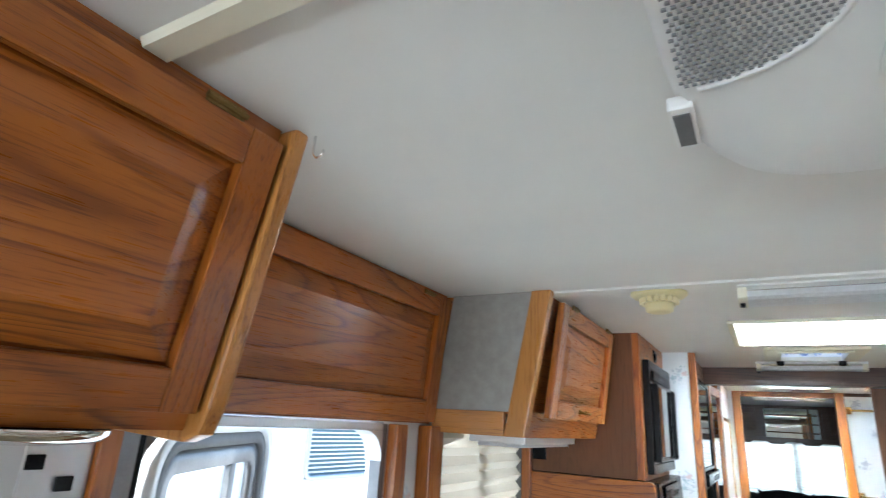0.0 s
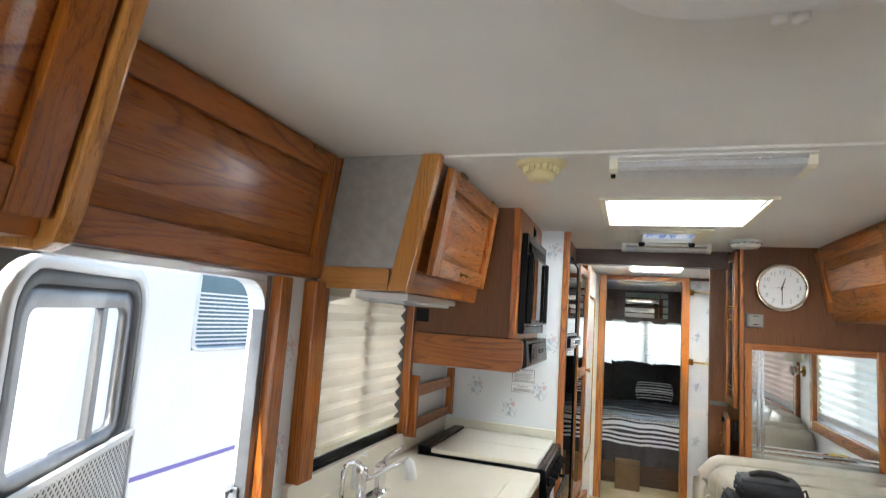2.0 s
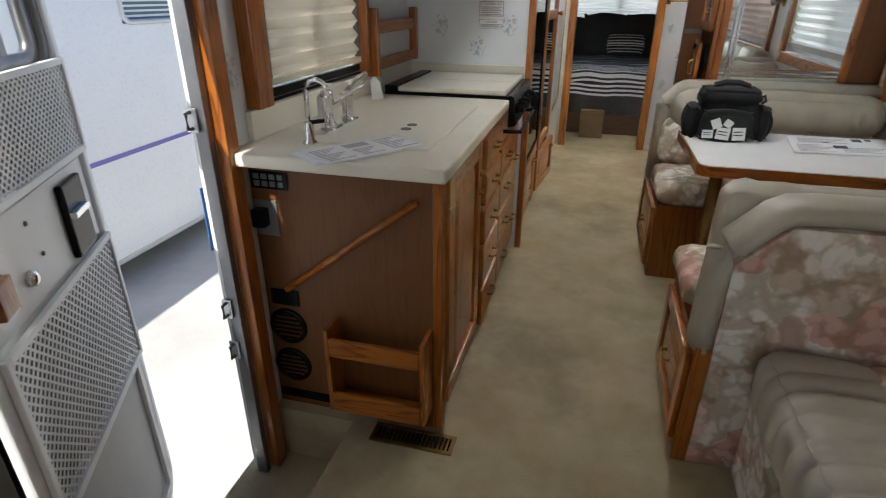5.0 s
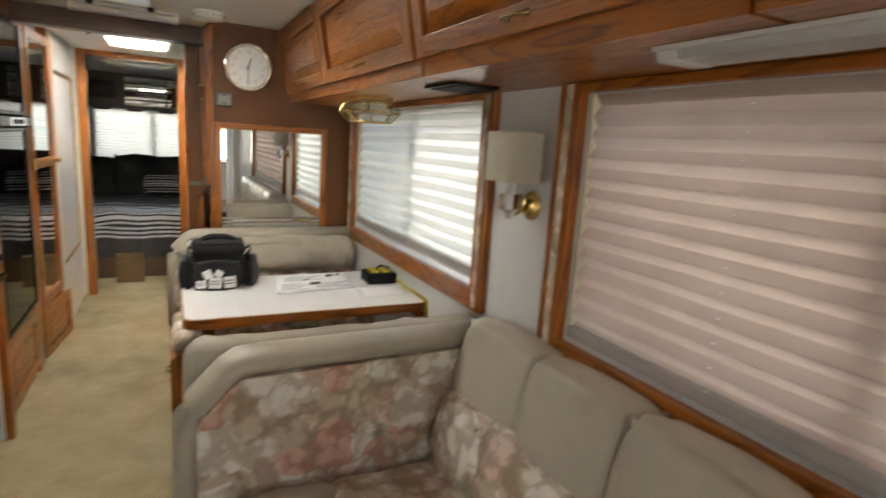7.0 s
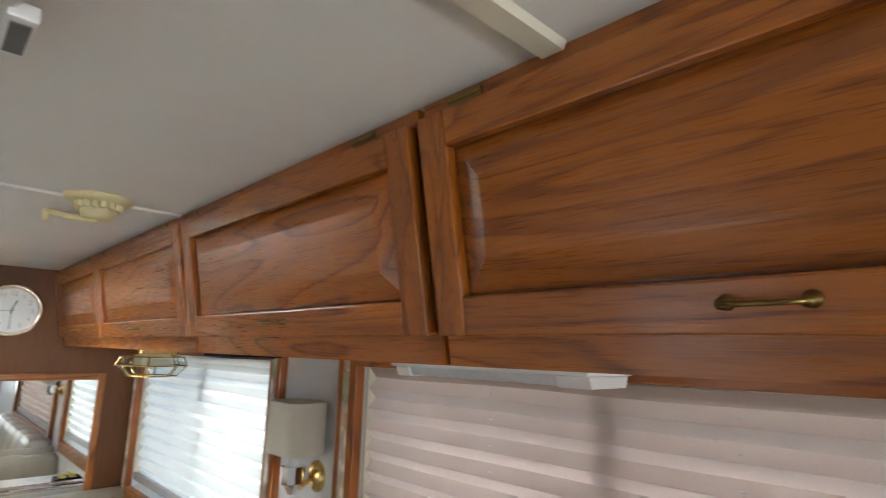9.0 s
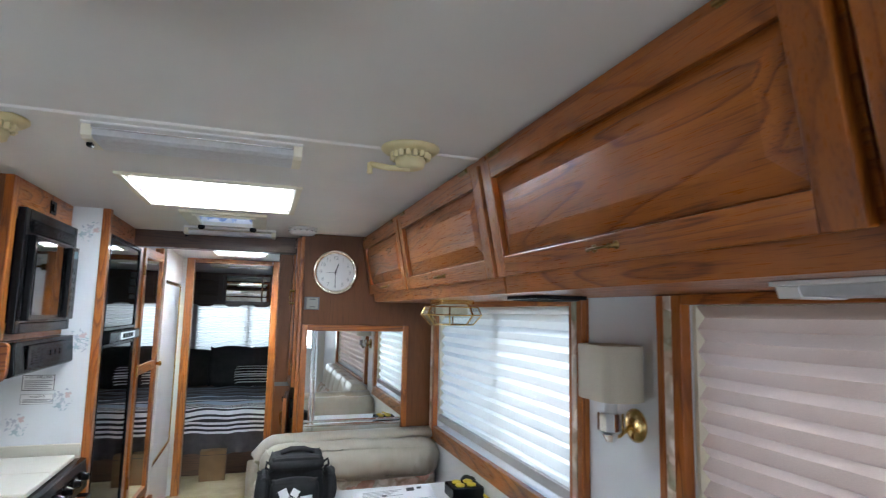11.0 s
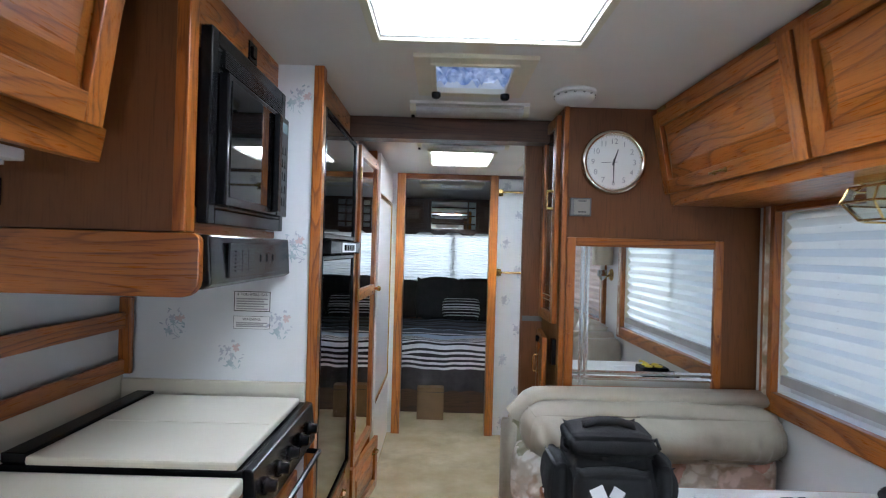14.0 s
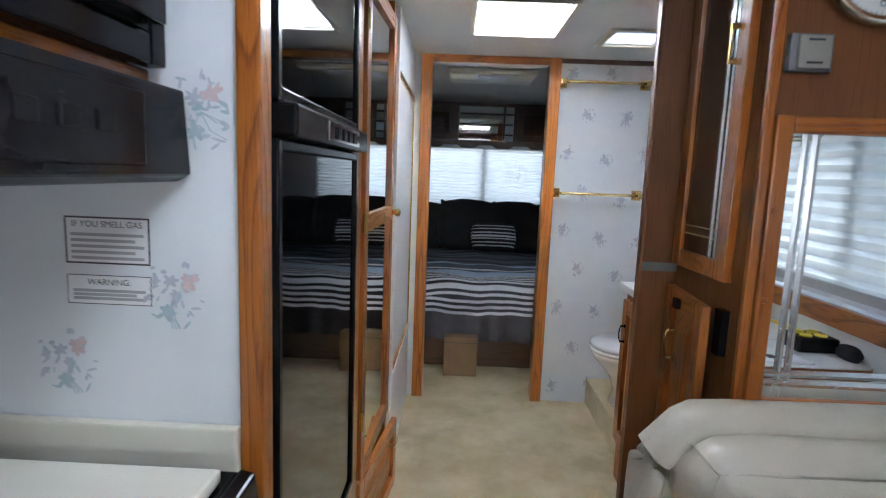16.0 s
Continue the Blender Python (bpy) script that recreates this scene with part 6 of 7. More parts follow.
g = [[bm.verts.new((0.785 + 0.255 * i / n, 4.208 + 0.292 * j / n, 1.972 + 0.030 * noise.noise((i * 0.5, j * 0.5, 2)) + 0.012 * noise.noise((i * 1.4, j * 1.4, 4)))) for j in range(n + 1)] for i in range(n + 1)]
for i in range(n):
    for j in range(n):
        bm.faces.new((g[i][j], g[i + 1][j], g[i + 1][j + 1], g[i][j + 1]))
part("film", bm, film_cover, rv, "crumpled bluish film")
part("well", moved(frame_bm(0.264, 0.30, 0.005, 0.07, 0), basis((0.780, 4.504, 2.021), (1, 0, 0), (0, -1, 0))), white_plastic, rv)
for x in (0.792, 1.032):
    part("knob", lathe(bmesh.new(), [(0.016, 0), (0.016, -0.014), (0.010, -0.020)], (x, 4.490, 1.9294), 14), black_plastic, rv, "black knob", True)

sd = thing("smoke_alarm", (1.278, 4.50, 1.95), "round white smoke alarm on the ceiling", "smoke alarm")
part("base", lathe(bmesh.new(), [(0.074, -0.0006), (0.074, -0.010), (0.070, -0.012)], (1.278, 4.50, 1.95), 36), white_plastic, sd, "", True)
part("cover", lathe(bmesh.new(), [(0.066, -0.0125), (0.070, -0.022), (0.060, -0.036), (0.030, -0.040)], (1.278, 4.50, 1.95), 36), white_plastic, sd, "", True)
for k in range(14):
    a = 2 * math.pi * k / 14
    part("slot", boxed(1.278 + 0.0685 * math.cos(a) - 0.004, 1.278 + 0.0685 * math.cos(a) + 0.004, 4.50 + 0.0685 * math.sin(a) - 0.004, 4.50 + 0.0685 * math.sin(a) + 0.004, 1.9285, 1.932), grey_rubber, sd)

hk = thing("ceiling_hook", (0.185, 1.955, 1.95), "small wire hook on the ceiling beside the cabinet", "hook")
part("hook", tube(bmesh.new(), [(0.185, 1.955, 1.949), (0.185, 1.955, 1.925)] + [(0.185 + 0.010 - 0.010 * math.cos(a), 1.955, 1.925 - 0.012 * math.sin(a)) for a in (0.6, 1.2, 1.8, 2.4, 3.0)], 0.0018, 6), chrome, hk, "", True)

# ---- under the east cabinets ----
ul = thing("sofa_tube_light", (1.85, 1.96, 1.578), "white tube light under the cabinet over the sofa", "light")
part("tray", boxed(1.79, 1.91, 1.783, 2.19, 1.570, 1.5775, bev=0.002), white_plastic, ul)
part("lens", prism(bmesh.new(), [(1.80, 1.5695), (1.807, 1.555), (1.893, 1.555), (1.90, 1.5695)], "y", 1.84, 2.15), lens_plastic, ul)
for a, b in ((1.785, 1.8395), (2.1505, 2.187)):
    part("end_cap", prism(bmesh.new(), [(1.798, 1.5695), (1.805, 1.553), (1.895, 1.553), (1.902, 1.5695)], "y", a, b, 0.002), white_plastic, ul)
dk = thing("flat_speaker", (1.86, 3.03, 1.578), "flat black speaker under the overhead cabinet", "speaker")
part("body", boxed(1.80, 1.96, 2.92, 3.11, 1.566, 1.5775, bev=0.004), black_plastic, dk)
part("grille", boxed(1.815, 1.945, 2.935, 3.095, 1.563, 1.5659, bev=0.001), black_fabric, dk)

dl = thing("dinette_lamp", (1.86, 3.79, 1.578), "brass lamp with clear glass panes under the cabinet", "lamp")
C = (1.86, 3.79)
part("canopy", prism(bmesh.new(), round_rect(C[0] - 0.075, C[0] + 0.075, C[1] - 0.075, C[1] + 0.075, 0.01), "z", 1.560, 1.5775), brass, dl, "brass canopy")
part("inner_shade", boxed(C[0] - 0.055, C[0] + 0.055, C[1] - 0.055, C[1] + 0.055, 1.510, 1.5595, bev=0.006), shade_cloth, dl, "white inner diffuser")
def octo(r, z):
    return [(C[0] + r * math.cos(radians(22.5 + 45 * k)), C[1] + r * math.sin(radians(22.5 + 45 * k)), z) for k in range(8)]
rows = [octo(0.112, 1.548), octo(0.128, 1.515), octo(0.092, 1.475)]
for a, b in zip(rows, rows[1:]):
    for k in range(8):
        q = [Vector(a[k]), Vector(a[(k + 1) % 8]), Vector(b[(k + 1) % 8]), Vector(b[k])]
        c0 = sum(q, Vector()) / 4
        bm = bmesh.new()
        vs = [bm.verts.new(c0 + (v - c0) * 0.96) for v in q]
        f = bm.faces.new(vs)
        r = bmesh.ops.extrude_face_region(bm, geom=[f])
        nrm = (q[1] - q[0]).cross(q[2] - q[0]).normalized() * 0.003
        bmesh.ops.translate(bm, verts=[v for v in r["geom"] if isinstance(v, bmesh.types.BMVert)], vec=nrm)
        p = part("glass_pane", bm, glass, dl)
        p.visible_shadow = False
for a, b in [(rows[i][k], rows[i][(k + 1) % 8]) for i in range(3) for k in range(8)] + [(rows[i][k], rows[i + 1][k]) for i in range(2) for k in range(8)]:
    part("came", tube(bmesh.new(), [a, b], 0.003, 6), brass, dl)
for k in range(4):
    part("arm", tube(bmesh.new(), [(C[0] + 0.07 * math.cos(radians(45 + 90 * k)), C[1] + 0.07 * math.sin(radians(45 + 90 * k)), 1.565), rows[0][2 * k]], 0.003, 6), brass, dl)

sc = thing("wall_sconce", (2.055, 2.845, 1.24), "brass wall sconce with cream fabric shade", "wall lamp")
S = (1.985, 2.855)
part("rosette", lathe(bmesh.new(), [(0.044, -0.001), (0.044, -0.006), (0.034, -0.014), (0.016, -0.022)], (2.0595, 2.845, 1.235), 28, "x"), brass, sc, "polished brass rosette", True)
part("arm", tube(bmesh.new(), [(2.04, 2.845, 1.235), (2.01, 2.85, 1.21), (1.99, 2.855, 1.205), (S[0], S[1], 1.225)], 0.006, 10), brass, sc, "", True)
part("cup", lathe(bmesh.new(), [(0.012, -0.03), (0.022, -0.01), (0.034, 0.0), (0.034, 0.045), (0.026, 0.046)], (S[0], S[1], 1.225), 10), chrome, sc, "faceted chrome cup")
part("candle", lathe(bmesh.new(), [(0.017, 0), (0.017, 0.08)], (S[0], S[1], 1.271), 14), white_plastic, sc, "", True)
part("shade", prism(bmesh.new(), round_rect(S[0] - 0.062, S[0] + 0.062, S[1] - 0.088, S[1] + 0.088, 0.045, 6), "z", 1.305, 1.447, 0.003), shade_cloth, sc, "cream cloth shade")

# ---- on the partition ----
PY = 4.7048
mr = thing("wall_mirror", (1.61, PY, 0.84), "wall mirror in an oak frame behind the dinette", "mirror")
part("frame", moved(frame_bm(0.605, 0.606, 0.034, 0.020, 0.005), basis((1.308, PY, 0.839), *FACE_MY)), (oak_z, oak_x), mr)
part("glass", boxed(1.341, 1.880, PY - 0.010, PY - 0.004, 0.872, 1.412), mirror, mr, "silvered glass")
for x in (1.372, 1.392):
    part("bevel_strip", prism(bmesh.new(), [(x - 0.008, PY - 0.0102), (x, PY - 0.0135), (x + 0.008, PY - 0.0102)], "z", 0.874, 1.41), bright_strip, mr, "bevelled strip")
for z in (0.905, 0.926):
    part("bevel_strip", prism(bmesh.new(), [(PY - 0.0102, z - 0.008), (PY - 0.0150, z), (PY - 0.0102, z + 0.008)], "x", 1.342, 1.879), bright_strip, mr, "bevelled strip")
for z in (1.08, 1.26):
    for x in (1.322, 1.899):
        part("plug", lathe(bmesh.new(), [(0.007, 0), (0.005, -0.003)], (x, PY - 0.0202, z), 10, "y"), oak_x, mr)

cl = thing("wall_clock", (1.480, PY, 1.738), "round pale gold rimmed wall clock with white face", "clock")
CC = (1.480, PY, 1.738)
part("case", lathe(bmesh.new(), [(0.120, 0), (0.126, -0.010), (0.122, -0.024), (0.114, -0.028), (0.106, -0.024), (0.103, -0.012)], CC, 48, "y", False), champagne, cl, "pale gold rim", True)
part("face", lathe(bmesh.new(), [(0.108, -0.002), (0.108, -0.014)], CC, 48, "y"), clock_white, cl, "white face")
for k in range(12):
    a = radians(90 - 30 * (k + 1))
    lettering(str(k + 1), 0.030, basis((CC[0] + 0.080 * math.cos(a), PY - 0.0148, CC[2] + 0.080 * math.sin(a)), *FACE_MY), grey_ink, cl)
for k in range(60):
    a = 2 * math.pi * k / 60
    part("tick", moved(boxed(-0.0007, 0.0007, 0.098, 0.103, 0, 0.0004), basis((CC[0], PY - 0.0146, CC[2]), (math.cos(a), 0, math.sin(a)), (-math.sin(a), 0, math.cos(a)))), grey_ink, cl)


def clock_hand(deg, length, w, mat, lift):
    a = radians(90 - deg)
    m = basis((CC[0], PY - 0.0152 - lift, CC[2]), (math.sin(a), 0, -math.cos(a)), (math.cos(a), 0, math.sin(a)))
    part("clock_hand", moved(prism(bmesh.new(), [(-w, -0.012), (w, -0.012), (w * 0.6, length), (-w * 0.6, length)], "z", 0, 0.0006), m), mat, cl)


clock_hand(18, 0.052, 0.0032, ink, 0.0)
clock_hand(180, 0.080, 0.0024, ink, 0.001)
clock_hand(266, 0.048, 0.0009, ink, 0.002)
part("hub", lathe(bmesh.new(), [(0.005, -0.014), (0.005, -0.019)], CC, 12, "y"), ink, cl)

tm = thing("thermostat", (1.357, PY, 1.562), "small grey thermostat on the partition", "thermostat")
part("base", boxed(1.317, 1.398, PY - 0.018, PY, 1.527, 1.597, bev=0.003), grey_rubber, tm)
part("cover", boxed(1.330, 1.390, PY - 0.026, PY - 0.0182, 1.532, 1.592, bev=0.002), stone_plastic, tm, "grey cover")
part("slot", boxed(1.345, 1.375, PY - 0.0268, PY - 0.0262, 1.582, 1.586), ink, tm)
part("slot", boxed(1.345, 1.375, PY - 0.0268, PY - 0.0262, 1.540, 1.544), ink, tm)

# slanted corner with glazed door, a small door left ajar and the folded bathroom door
GM = basis((1.2840, 5.022, 1.10), Vector((0.006, -0.265, 0)), (0, 0, 1))
gd = thing("glazed_cabinet_door", (1.28, 4.89, 1.10), "narrow oak door with brown leaded glass", "cabinet door")
part("frame", moved(frame_bm(0.268, 0.83, 0.042, 0.020, 0.003), GM), (oak_z, oak_x), gd)
brown_glass = mottled("brown_tinted_mirror", (0.16, 0.12, 0.09), (0.20, 0.15, 0.11), 3.0, 0.06, 0.0, 100, 0.7)
part("glass", moved(boxed(0.041, 0.227, 0.041, 0.789, 0.006, 0.010), GM), brown_glass, gd, "brown glass")
for x in (0.185, 0.207):
    part("bevel_strip", moved(boxed(x - 0.006, x + 0.006, 0.043, 0.787, 0.0102, 0.014, bev=0.001), GM), bright_strip, gd, "silver bevel strip")
for y in (0.085, 0.105):
    part("lead_line", moved(boxed(0.042, 0.226, y - 0.0015, y + 0.0015, 0.0102, 0.0122), GM), aged_brass, gd)
for y in (0.46, 0.53):
    part("handle_post", moved(lathe(bmesh.new(), [(0.007, 0), (0.006, 0.026)], (0.243, y, 0.020), 10), GM), brass, gd)
part("handle", moved(tube(bmesh.new(), [(0.243, 0.455, 0.045), (0.243, 0.535, 0.045)], 0.004, 8), GM), brass, gd, "brass pull")
structure("trim_partition_edge", boxed(1.286, 1.3065, 4.690, 4.7045, 0.001, 1.949, bev=0.004), oak_z, "oak edge strip on the partition")
AM = basis((1.2790, 5.018, 0.58), Vector((-0.024, -0.262, 0)), (0, 0, 1))
sd2 = thing("small_ajar_door", (1.27, 4.89, 0.58), "small oak cabinet door standing ajar", "cabinet door")
panel_door(sd2, AM, 0.262, 0.465, ((oak_z, oak_y), oak_z), 0.045, 0.020, None, (), "oak door")
part("handle", moved(bail_handle(0.070), AM @ Matrix.Translation((0.10, 0.33, 0.02)) @ Matrix.Rotation(math.pi / 2, 4, "Z")), brass, sd2, "brass pull", True)
part("catch", moved(boxed(0.10, 0.128, 0.425, 0.450, 0.0202, 0.034, bev=0.003), AM), black_plastic, sd2, "black catch")
# solid black block in place of the shade in the gap
part("recess", boxed(1.272, 1.2885, 4.7435, 4.775, 0.94, 1.04), black_plastic, sd2, "black block drawn as the shaded gap behind the door")
fd = thing("folded_bathroom_door", (1.235, 5.05, 0), "brown folded bathroom door with a grey band", "door")
part("leaf", boxed(1.192, 1.2835, 5.030, 5.058, 0.004, 1.90, bev=0.003), ply_z, fd)
part("edge_strip", boxed(1.1865, 1.1915, 5.031, 5.057, 0.004, 1.90), ply_z, fd, "veneer edge strip")
part("band", boxed(1.193, 1.283, 5.0275, 5.0298, 1.075, 1.098), grey_rubber, fd, "grey band")

# ---- on the dinette table ----
TZ = 0.7416
bg = thing("camera_bag", (1.27, 4.00, TZ), "black padded camera bag with white tags on the table", "bag")


def soft(x0, x1, y0, y1, z0, z1, r, w=0.006, puff=0.012, seed=0.0, taper=0.0, n=12):
    bm = pillow(bmesh.new(), x0, x1, y0, y1, z0, z1, r, n, w, 16, seed, puff)
    if taper:
        for v in bm.verts:
            k = 1 - taper * (v.co.z - z0) / (z1 - z0)
            v.co.x = (x0 + x1) / 2 + (v.co.x - (x0 + x1) / 2) * k
            v.co.y = (y0 + y1) / 2 + (v.co.y - (y0 + y1) / 2) * k
    return bm


part("body", soft(1.148, 1.385, 3.915, 4.09, TZ + 0.002, TZ + 0.175, 0.045, taper=0.22), black_fabric, bg, "", True)
part("lid", soft(1.165, 1.368, 3.922, 4.08, TZ + 0.135, TZ + 0.192, 0.026, 0.005, 0.008, 2), black_fabric, bg, "", True)
part("front_pocket", soft(1.172, 1.345, 3.885, 3.935, TZ + 0.003, TZ + 0.115, 0.022, 0.005, 0.010, 4), black_fabric, bg, "", True)
part("side_pocket", soft(1.372, 1.422, 3.93, 4.07, TZ + 0.003, TZ + 0.12, 0.024, 0.005, 0.010, 5), black_fabric, bg, "", True)
part("side_pocket", soft(1.118, 1.165, 3.93, 4.07, TZ + 0.003, TZ + 0.12, 0.022, 0.005, 0.010, 6), black_fabric, bg, "", True)
hb = bmesh.new()
tube(hb, [(1.20, 3.985, TZ + 0.180), (1.205, 3.985, TZ + 0.203), (1.24, 3.985, TZ + 0.214), (1.29, 3.985, TZ + 0.214), (1.325, 3.985, TZ + 0.203), (1.335, 3.985, TZ + 0.178)], 0.011, 10)
part("carry_handle", hb, black_fabric, bg, "", True)
part("strap_loop", tube(bmesh.new(), [(1.375, 3.99, TZ + 0.155), (1.392, 3.985, TZ + 0.168), (1.395, 3.97, TZ + 0.15), (1.38, 3.965, TZ + 0.14)], 0.005, 8), black_fabric, bg)
part("strap_loop", tube(bmesh.new(), [(1.165, 3.99, TZ + 0.155), (1.150, 3.985, TZ + 0.168), (1.146, 3.97, TZ + 0.15), (1.160, 3.965, TZ + 0.14)], 0.005, 8), black_fabric, bg)
for i, (x, z, w, h, a) in enumerate(((1.190, 0.030, 0.040, 0.032, 3), (1.245, 0.034, 0.05, 0.045, -6), (1.302, 0.036, 0.046, 0.048, 4), (1.215, 0.072, 0.034, 0.036, 24), (1.258, 0.074, 0.03, 0.028, -30))):
    m = basis((x, 3.8745 - 0.0008 * i, TZ + z), (1, 0, 0), (0, 0.12, 1)) @ Matrix.Rotation(radians(a), 4, "Z")
    tg = part("tag", moved(boxed(-w / 2, w / 2, -h / 2, h / 2, 0, 0.0006), m), paper, bg, "white paper tag")
    for k in range(2 if i < 3 else 0):
        part("print", moved(boxed(-w * 0.4, w * 0.3, h * (0.12 - 0.25 * k), h * (0.20 - 0.25 * k), 0.0007, 0.0009), m), ink, tg)

sheet("document", ((1.475, 3.77), (1.825, 3.80), (1.855, 4.06), (1.52, 4.045)), TZ + 0.0002, paper, "stack of printed pages on the table", lines(0.06, 0.42, 0.08, 0.5, 7) + lines(0.5, 0.94, 0.10, 0.4, 5) + [(0.42, 0.56, 0.30, 0.46, True), (0.66, 0.76, 0.74, 0.9, True), (0.80, 0.86, 0.8, 0.9, True), (0.34, 0.40, 0.6, 0.68, True)] + lines(0.1, 0.6, 0.6, 0.9, 5), 0.0, "documents", 0.006)
sheet("document", ((1.80, 3.63), (2.02, 3.65), (2.03, 3.80), (1.82, 3.79)), TZ + 0.0002, paper, "loose white page near the table edge")
mt = thing("power_meter", (1.96, 3.87, TZ), "black control box with yellow buttons and cable", "control box")
part("box", boxed(1.895, 2.035, 3.825, 3.945, TZ + 0.001, TZ + 0.052, bev=0.008, seg=3), black_plastic, mt)
for i in range(2):
    for j in range(2):
        part("button", lathe(bmesh.new(), [(0.020, 0), (0.020, 0.006), (0.014, 0.009)], (1.938 + 0.052 * i, 3.862 + 0.046 * j, TZ + 0.052), 18), yellow_plastic, mt, "yellow button", True)
part("cable", tube(bmesh.new(), [(2.03, 3.845, TZ + 0.02), (2.042, 3.80, TZ + 0.012), (2.035, 3.73, TZ + 0.009), (2.045, 3.65, TZ + 0.008), (2.04, 3.56, TZ + 0.010), (2.04, 3.50, TZ + 0.006), (2.04, 3.492, TZ - 0.06), (2.04, 3.485, TZ - 0.16)], 0.006, 8), yellow_plastic, mt, "yellow cable", True)
dp = thing("dark_pouch", (2.03, 3.98, TZ), "small dark pouch against the wall", "pouch")
part("pouch", soft(2.005, 2.052, 3.96, 4.04, TZ + 0.001, TZ + 0.045, 0.018, 0.004, 0.004, 9), black_fabric, dp, "", True)

# ---- bedroom ----
off_white = mottled("off_white_cotton", (0.70, 0.70, 0.72), (0.78, 0.78, 0.80), 20, 0.9, 0.4, 300)
pale_blue = mottled("pale_blue_cotton", (0.40, 0.50, 0.62), (0.46, 0.56, 0.68), 20, 0.9, 0.4, 300)
slate = mottled("slate_cotton", (0.06, 0.075, 0.10), (0.09, 0.105, 0.13), 20, 0.9, 0.4, 300)
umber = mottled("dark_umber_cotton", (0.035, 0.028, 0.030), (0.055, 0.045, 0.046), 20, 0.9, 0.4, 300)
bd = thing("bed", (0.95, 8.0, 0), "bed with a dark striped comforter under the rear window", "bed")
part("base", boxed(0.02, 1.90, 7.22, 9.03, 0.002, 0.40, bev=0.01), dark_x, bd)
part("mattress", pillow(bmesh.new(), 0.0, 1.92, 7.17, 9.03, 0.40, 0.585, 0.06, 10), charcoal_cloth, bd, "", True)
path = [(7.125, 0.215 + 0.02 * i) for i in range(18)] + [(7.125 + 0.045 * (1 - math.cos(a)), 0.575 + 0.045 * math.sin(a)) for a in (0.35, 0.8, 1.2, 1.57)] + [(7.19 + 0.02 * i, 0.622) for i in range(68)]
pattern = {}
for i in range(90):
    if i < 9:
        pattern[i] = 4
    elif i < 28:
        pattern[i] = 1 if i % 2 else 0
    elif i < 36:
        pattern[i] = 2
    elif i < 39:
        pattern[i] = 3
    elif i < 41:
        pattern[i] = 1
    elif i < 48:
        pattern[i] = 3
    elif i < 51:
        pattern[i] = 2
    else:
        pattern[i] = 3 if (i // 4) % 2 else 0
bm = bmesh.new()
cols = 64
grid = []
for i, (y, z) in enumerate(path):
    row = []
    for j in range(cols + 1):
        x = -0.05 + 2.02 * j / cols
        drop = max(0, (0.6 - z)) * 2.2
        q = 0.030 * drop * math.sin(j * 1.15 + 0.8 * math.sin(j * 0.4)) + 0.016 * noise.noise((x * 5, y * 6, z * 4))
        row.append(bm.verts.new((x, y - q * (1 if z < 0.6 else 0.2), z + (0.022 * noise.noise((x * 4, y * 5, 1)) if z > 0.5 else 0.02 * noise.noise((x * 3, 0, 5))))))
    grid.append(row)
for i in range(len(path) - 1):
    for j in range(cols):
        bm.faces.new((grid[i][j], grid[i][j + 1], grid[i + 1][j + 1], grid[i + 1][j])).material_index = pattern[i]
part("comforter", bm, (charcoal_cloth, off_white, pale_blue, slate, umber), bd, "charcoal comforter with white and blue stripes", True)
for k, (x0, x1, y, z0, z1, tilt) in enumerate(((0.05, 0.62, 8.86, 0.62, 1.01, 14), (0.56, 1.06, 8.74, 0.62, 1.06, 18), (1.00, 1.50, 8.78, 0.62, 1.05, 14), (1.46, 1.90, 8.84, 0.62, 1.02, 12))):
    pw = thing("pillow", ((x0 + x1) / 2, y, z0), "black pillow propped against the rear wall", "pillow", "black pillows")
    m = Matrix.Translation((0, y, z0)) @ Matrix.Rotation(radians(-tilt), 4, "X") @ Matrix.Translation((0, -y, -z0))
    part("cushion", moved(soft(x0, x1, y - 0.06, y + 0.06, z0, z1, 0.055, 0.010, 0.03, k), m), charcoal_cloth, pw, "", True)
stp = thing("striped_cushion", (1.04, 8.58, 0.635), "small black cushion with white stripes", "cushion")
m = Matrix.Translation((0, 8.58, 0.635)) @ Matrix.Rotation(radians(-24), 4, "X") @ Matrix.Translation((0, -8.58, -0.635))
bm = soft(0.86, 1.24, 8.52, 8.62, 0.635, 0.865, 0.04, 0.004, 0.02, 3, 0, 26)
for f in bm.faces:
    zc = f.calc_center_median().z
    f.material_index = 1 if int((zc - 0.635) / 0.0105) % 3 == 1 else 0
part("cushion", moved(bm, m), (charcoal_cloth, off_white), stp, "", True)
bx = thing("step_box", (0.76, 7.06, 0), "plain brown box standing before the bed", "box")
part("body", boxed(0.655, 0.872, 7.02, 7.115, 0.002, 0.262, bev=0.004), red_wood, bx)
part("lid_seam", boxed(0.653, 0.874, 7.018, 7.1155, 0.225, 0.228), umber, bx)

bc = thing("bedroom_overhead_cabinet", (0.95, 8.8, 1.56), "dark wood overhead cabinets with a mirrored middle", "cabinet")
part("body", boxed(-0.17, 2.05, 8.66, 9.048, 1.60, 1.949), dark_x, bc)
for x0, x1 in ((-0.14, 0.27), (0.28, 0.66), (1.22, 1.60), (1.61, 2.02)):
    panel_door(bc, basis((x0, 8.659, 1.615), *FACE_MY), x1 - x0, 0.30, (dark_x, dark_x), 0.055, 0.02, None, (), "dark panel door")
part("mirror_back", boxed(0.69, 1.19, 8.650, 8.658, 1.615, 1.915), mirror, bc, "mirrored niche")
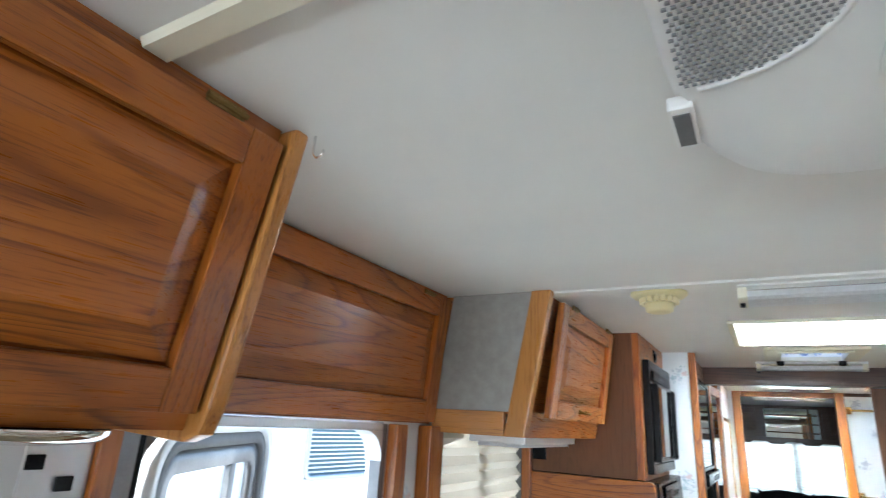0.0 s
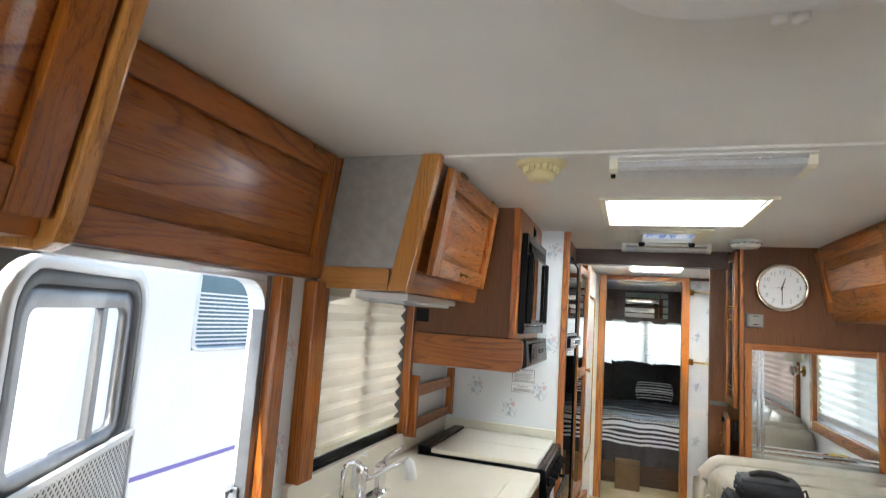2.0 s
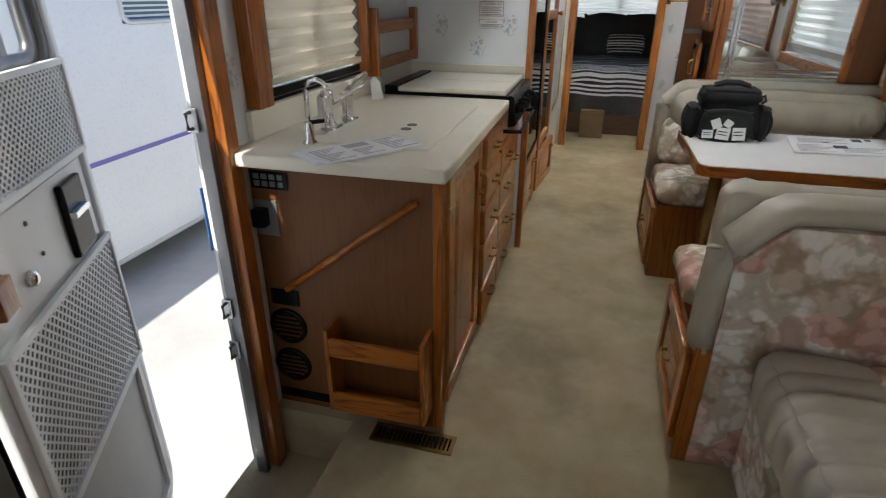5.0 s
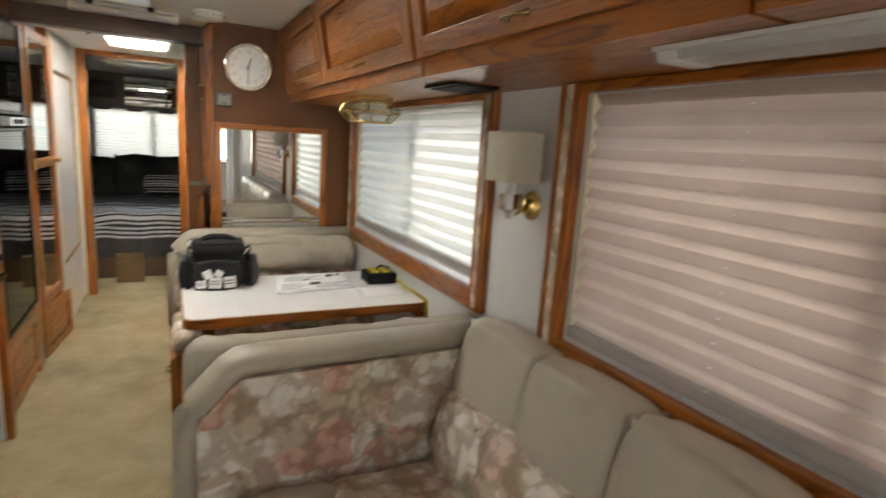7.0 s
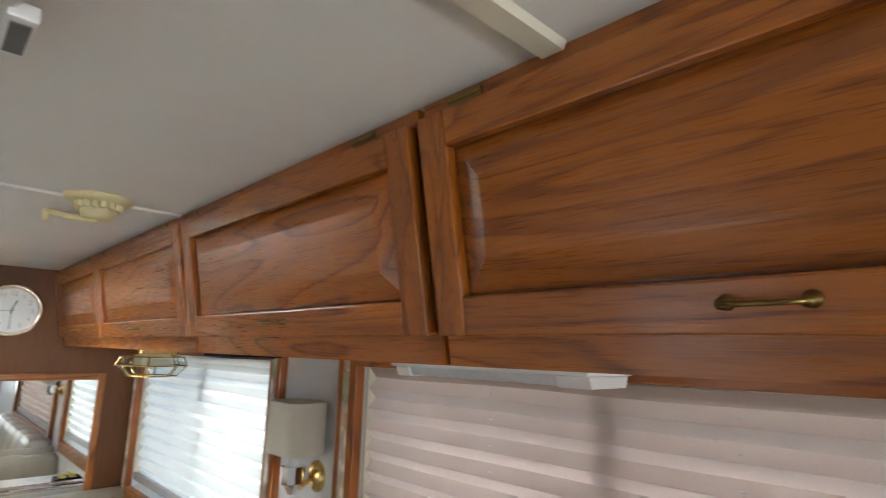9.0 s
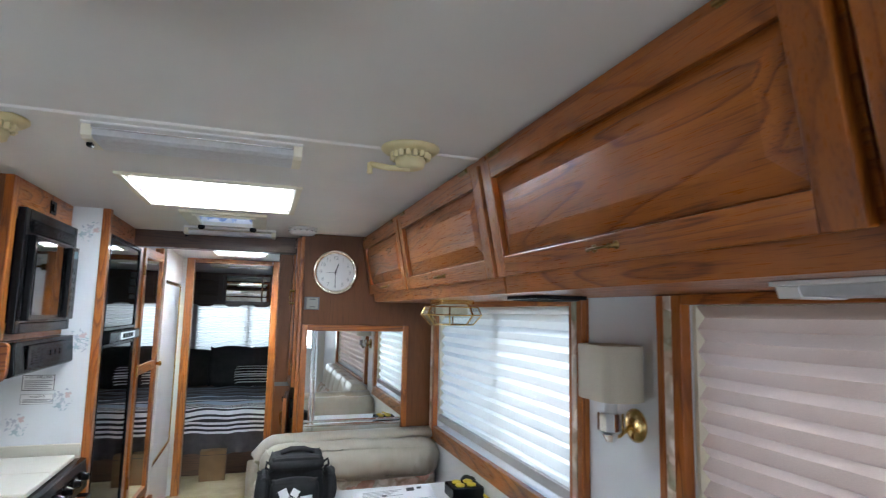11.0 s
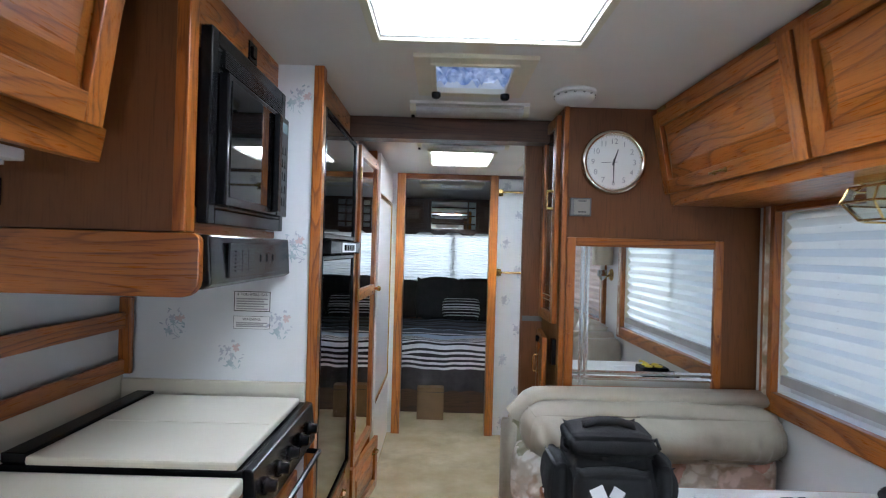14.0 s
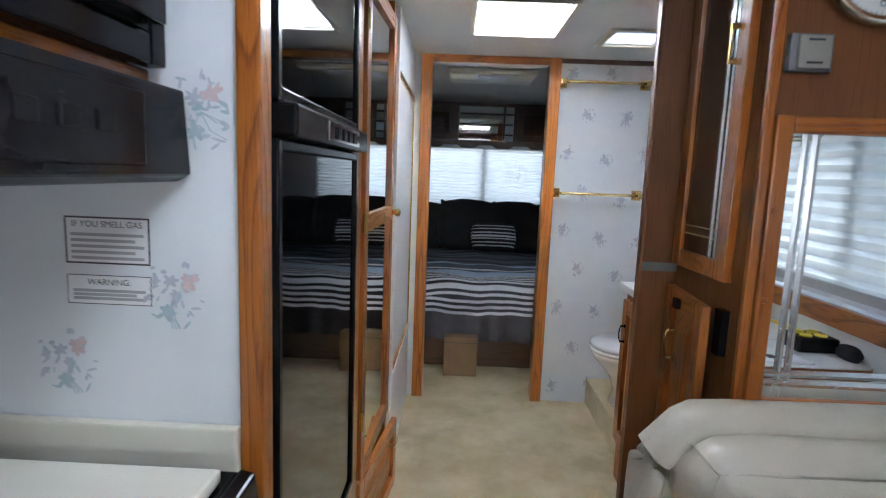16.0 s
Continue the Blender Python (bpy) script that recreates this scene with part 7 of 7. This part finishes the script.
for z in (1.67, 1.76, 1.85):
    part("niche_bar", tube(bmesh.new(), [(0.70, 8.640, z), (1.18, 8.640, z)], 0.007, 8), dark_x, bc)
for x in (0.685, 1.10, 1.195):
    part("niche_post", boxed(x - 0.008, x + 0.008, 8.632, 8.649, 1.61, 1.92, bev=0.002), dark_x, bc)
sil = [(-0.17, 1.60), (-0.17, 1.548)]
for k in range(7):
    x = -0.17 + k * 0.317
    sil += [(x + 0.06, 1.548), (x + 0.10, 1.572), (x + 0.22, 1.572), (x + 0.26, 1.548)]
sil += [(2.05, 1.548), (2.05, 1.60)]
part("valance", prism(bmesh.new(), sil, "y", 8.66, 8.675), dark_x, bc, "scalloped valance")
bv = thing("bedroom_ceiling_unit", (0.88, 7.2, 1.95), "cream ceiling air outlet in the bedroom", "vent")
part("shroud", boxed(0.62, 1.16, 7.03, 7.42, 1.915, 1.949, bev=0.012), cream_trim, bv)
for x in (0.64, 1.0):
    part("grille", boxed(x, x + 0.14, 7.05, 7.24, 1.912, 1.9149), aged_plastic, bv)
part("centre_vent", boxed(0.80, 0.97, 7.06, 7.20, 1.905, 1.9145, bev=0.003), white_plastic, bv)
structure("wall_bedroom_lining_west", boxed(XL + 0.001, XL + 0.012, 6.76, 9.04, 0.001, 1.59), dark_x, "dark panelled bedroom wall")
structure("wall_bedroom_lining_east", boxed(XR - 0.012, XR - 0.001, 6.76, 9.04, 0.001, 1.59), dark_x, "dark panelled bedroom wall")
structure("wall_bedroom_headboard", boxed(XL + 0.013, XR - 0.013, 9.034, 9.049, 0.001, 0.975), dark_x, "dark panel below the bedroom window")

# ---- bathroom ----
structure("bathroom_platform", boxed(1.50, XR - 0.001, 5.063, 6.698, 0.0005, 0.15, bev=0.004), carpet, "carpeted raised bathroom floor")
for z in (1.822, 1.225):
    tb = thing("towel_bar", (1.46, 6.67, z), "brass towel bar on square brackets", "towel bar", "towel bars")
    part("bar", tube(bmesh.new(), [(1.25, 6.638, z), (1.695, 6.638, z)], 0.008, 10), brass, tb, "", True)
    for x in (1.246, 1.698):
        part("bracket", boxed(x - 0.026, x + 0.026, 6.685, 6.6993, z - 0.026, z + 0.026, bev=0.003), brass, tb)
        part("post", boxed(x - 0.014, x + 0.014, 6.625, 6.6848, z - 0.014, z + 0.014, bev=0.003), brass, tb)
tl = thing("toilet", (1.64, 6.36, 0.15), "white porcelain toilet with closed lid", "toilet")
bm = bmesh.new()
rings = [[bm.verts.new(p) for p in superellipse(1.64 + dx, 6.36, a, b, 2.3, 28, z)] for a, b, z, dx in ((0.13, 0.10, 0.151, 0.03), (0.11, 0.09, 0.22, 0.03), (0.13, 0.11, 0.30, 0.02), (0.20, 0.16, 0.40, 0.0), (0.21, 0.17, 0.43, 0.0))]
for a, b in zip(rings, rings[1:]):
    for k in range(28):
        bm.faces.new((a[k], a[(k + 1) % 28], b[(k + 1) % 28], b[k]))
bm.faces.new(rings[-1])
part("bowl", bm, porcelain, tl, "", True)
for nm, s, z0, z1 in (("seat", 1.02, 0.431, 0.450), ("lid", 1.0, 0.4505, 0.475)):
    bm = bmesh.new()
    rr = [[bm.verts.new(p) for p in superellipse(1.64, 6.36, 0.215 * s * k, 0.175 * s * k, 2.3, 28, z)] for k, z in ((0.97, z0), (1.0, z0 + 0.005), (1.0, z1 - 0.006), (0.95, z1))]
    for a, b in zip(rr, rr[1:]):
        for k in range(28):
            bm.faces.new((a[k], a[(k + 1) % 28], b[(k + 1) % 28], b[k]))
    bm.faces.new(rr[-1])
    bm.faces.new(rr[0][::-1])
    part(nm, bm, porcelain, tl, "", True)
part("tank", boxed(1.845, 2.05, 6.18, 6.54, 0.43, 0.80, bev=0.02), porcelain, tl)
vn = thing("bathroom_vanity", (1.75, 5.6, 0.15), "oak bathroom vanity with white top", "vanity")
part("body", boxed(1.445, 2.055, 5.22, 5.91, 0.152, 0.845, bev=0.003), oak_z, vn)
part("plinth", boxed(1.447, 1.499, 5.23, 5.90, 0.002, 0.1515), oak_z, vn)
part("top", boxed(1.415, 2.057, 5.20, 5.925, 0.846, 0.878, bev=0.006), white_laminate, vn, "white top")
panel_door(vn, basis((1.4445, 5.89, 0.19), *FACE_MX), 0.32, 0.62, ((oak_z, oak_y), oak_z), 0.055, 0.02, (0.05, 0.48), (), "oak door", "door", math.pi / 2, black_plastic)
panel_door(vn, basis((1.4445, 5.56, 0.19), *FACE_MX), 0.32, 0.62, ((oak_z, oak_y), oak_z), 0.055, 0.02, (0.27, 0.48), (), "oak door", "door", math.pi / 2, black_plastic)

# ---- west side near the front ----
pw = thing("front_switch_plate", (-0.17, 1.92, 1.45), "grey switch plate with two black rockers", "switch")
part("plate", boxed(XL + 0.0005, XL + 0.006, 1.86, 1.95, 1.43, 1.51, bev=0.002), aluminium, pw)
for y, z in ((1.873, 1.485), (1.917, 1.455)):
    part("rocker", boxed(XL + 0.0065, XL + 0.012, y - 0.012, y + 0.012, z - 0.010, z + 0.010, bev=0.002), black_plastic, pw)
structure("trim_front_post", boxed(XL + 0.0005, XL + 0.02, 1.953, 1.985, -0.001, 1.538, bev=0.004), oak_z, "oak post beside the entry door")
pl = thing("puck_light", (0.0, 1.755, 1.54), "round chrome-rimmed light under the front cabinet", "light")
part("rim", lathe(bmesh.new(), [(0.096, -0.0008), (0.096, -0.006), (0.088, -0.014), (0.078, -0.016), (0.076, -0.010)], (0.0, 1.755, 1.54), 36, "z", False), chrome, pl, "chrome rim", True)
part("lens", lathe(bmesh.new(), [(0.0765, -0.002), (0.0765, -0.012), (0.03, -0.015)], (0.0, 1.755, 1.54), 32), black_plastic, pl, "dark lens", True)
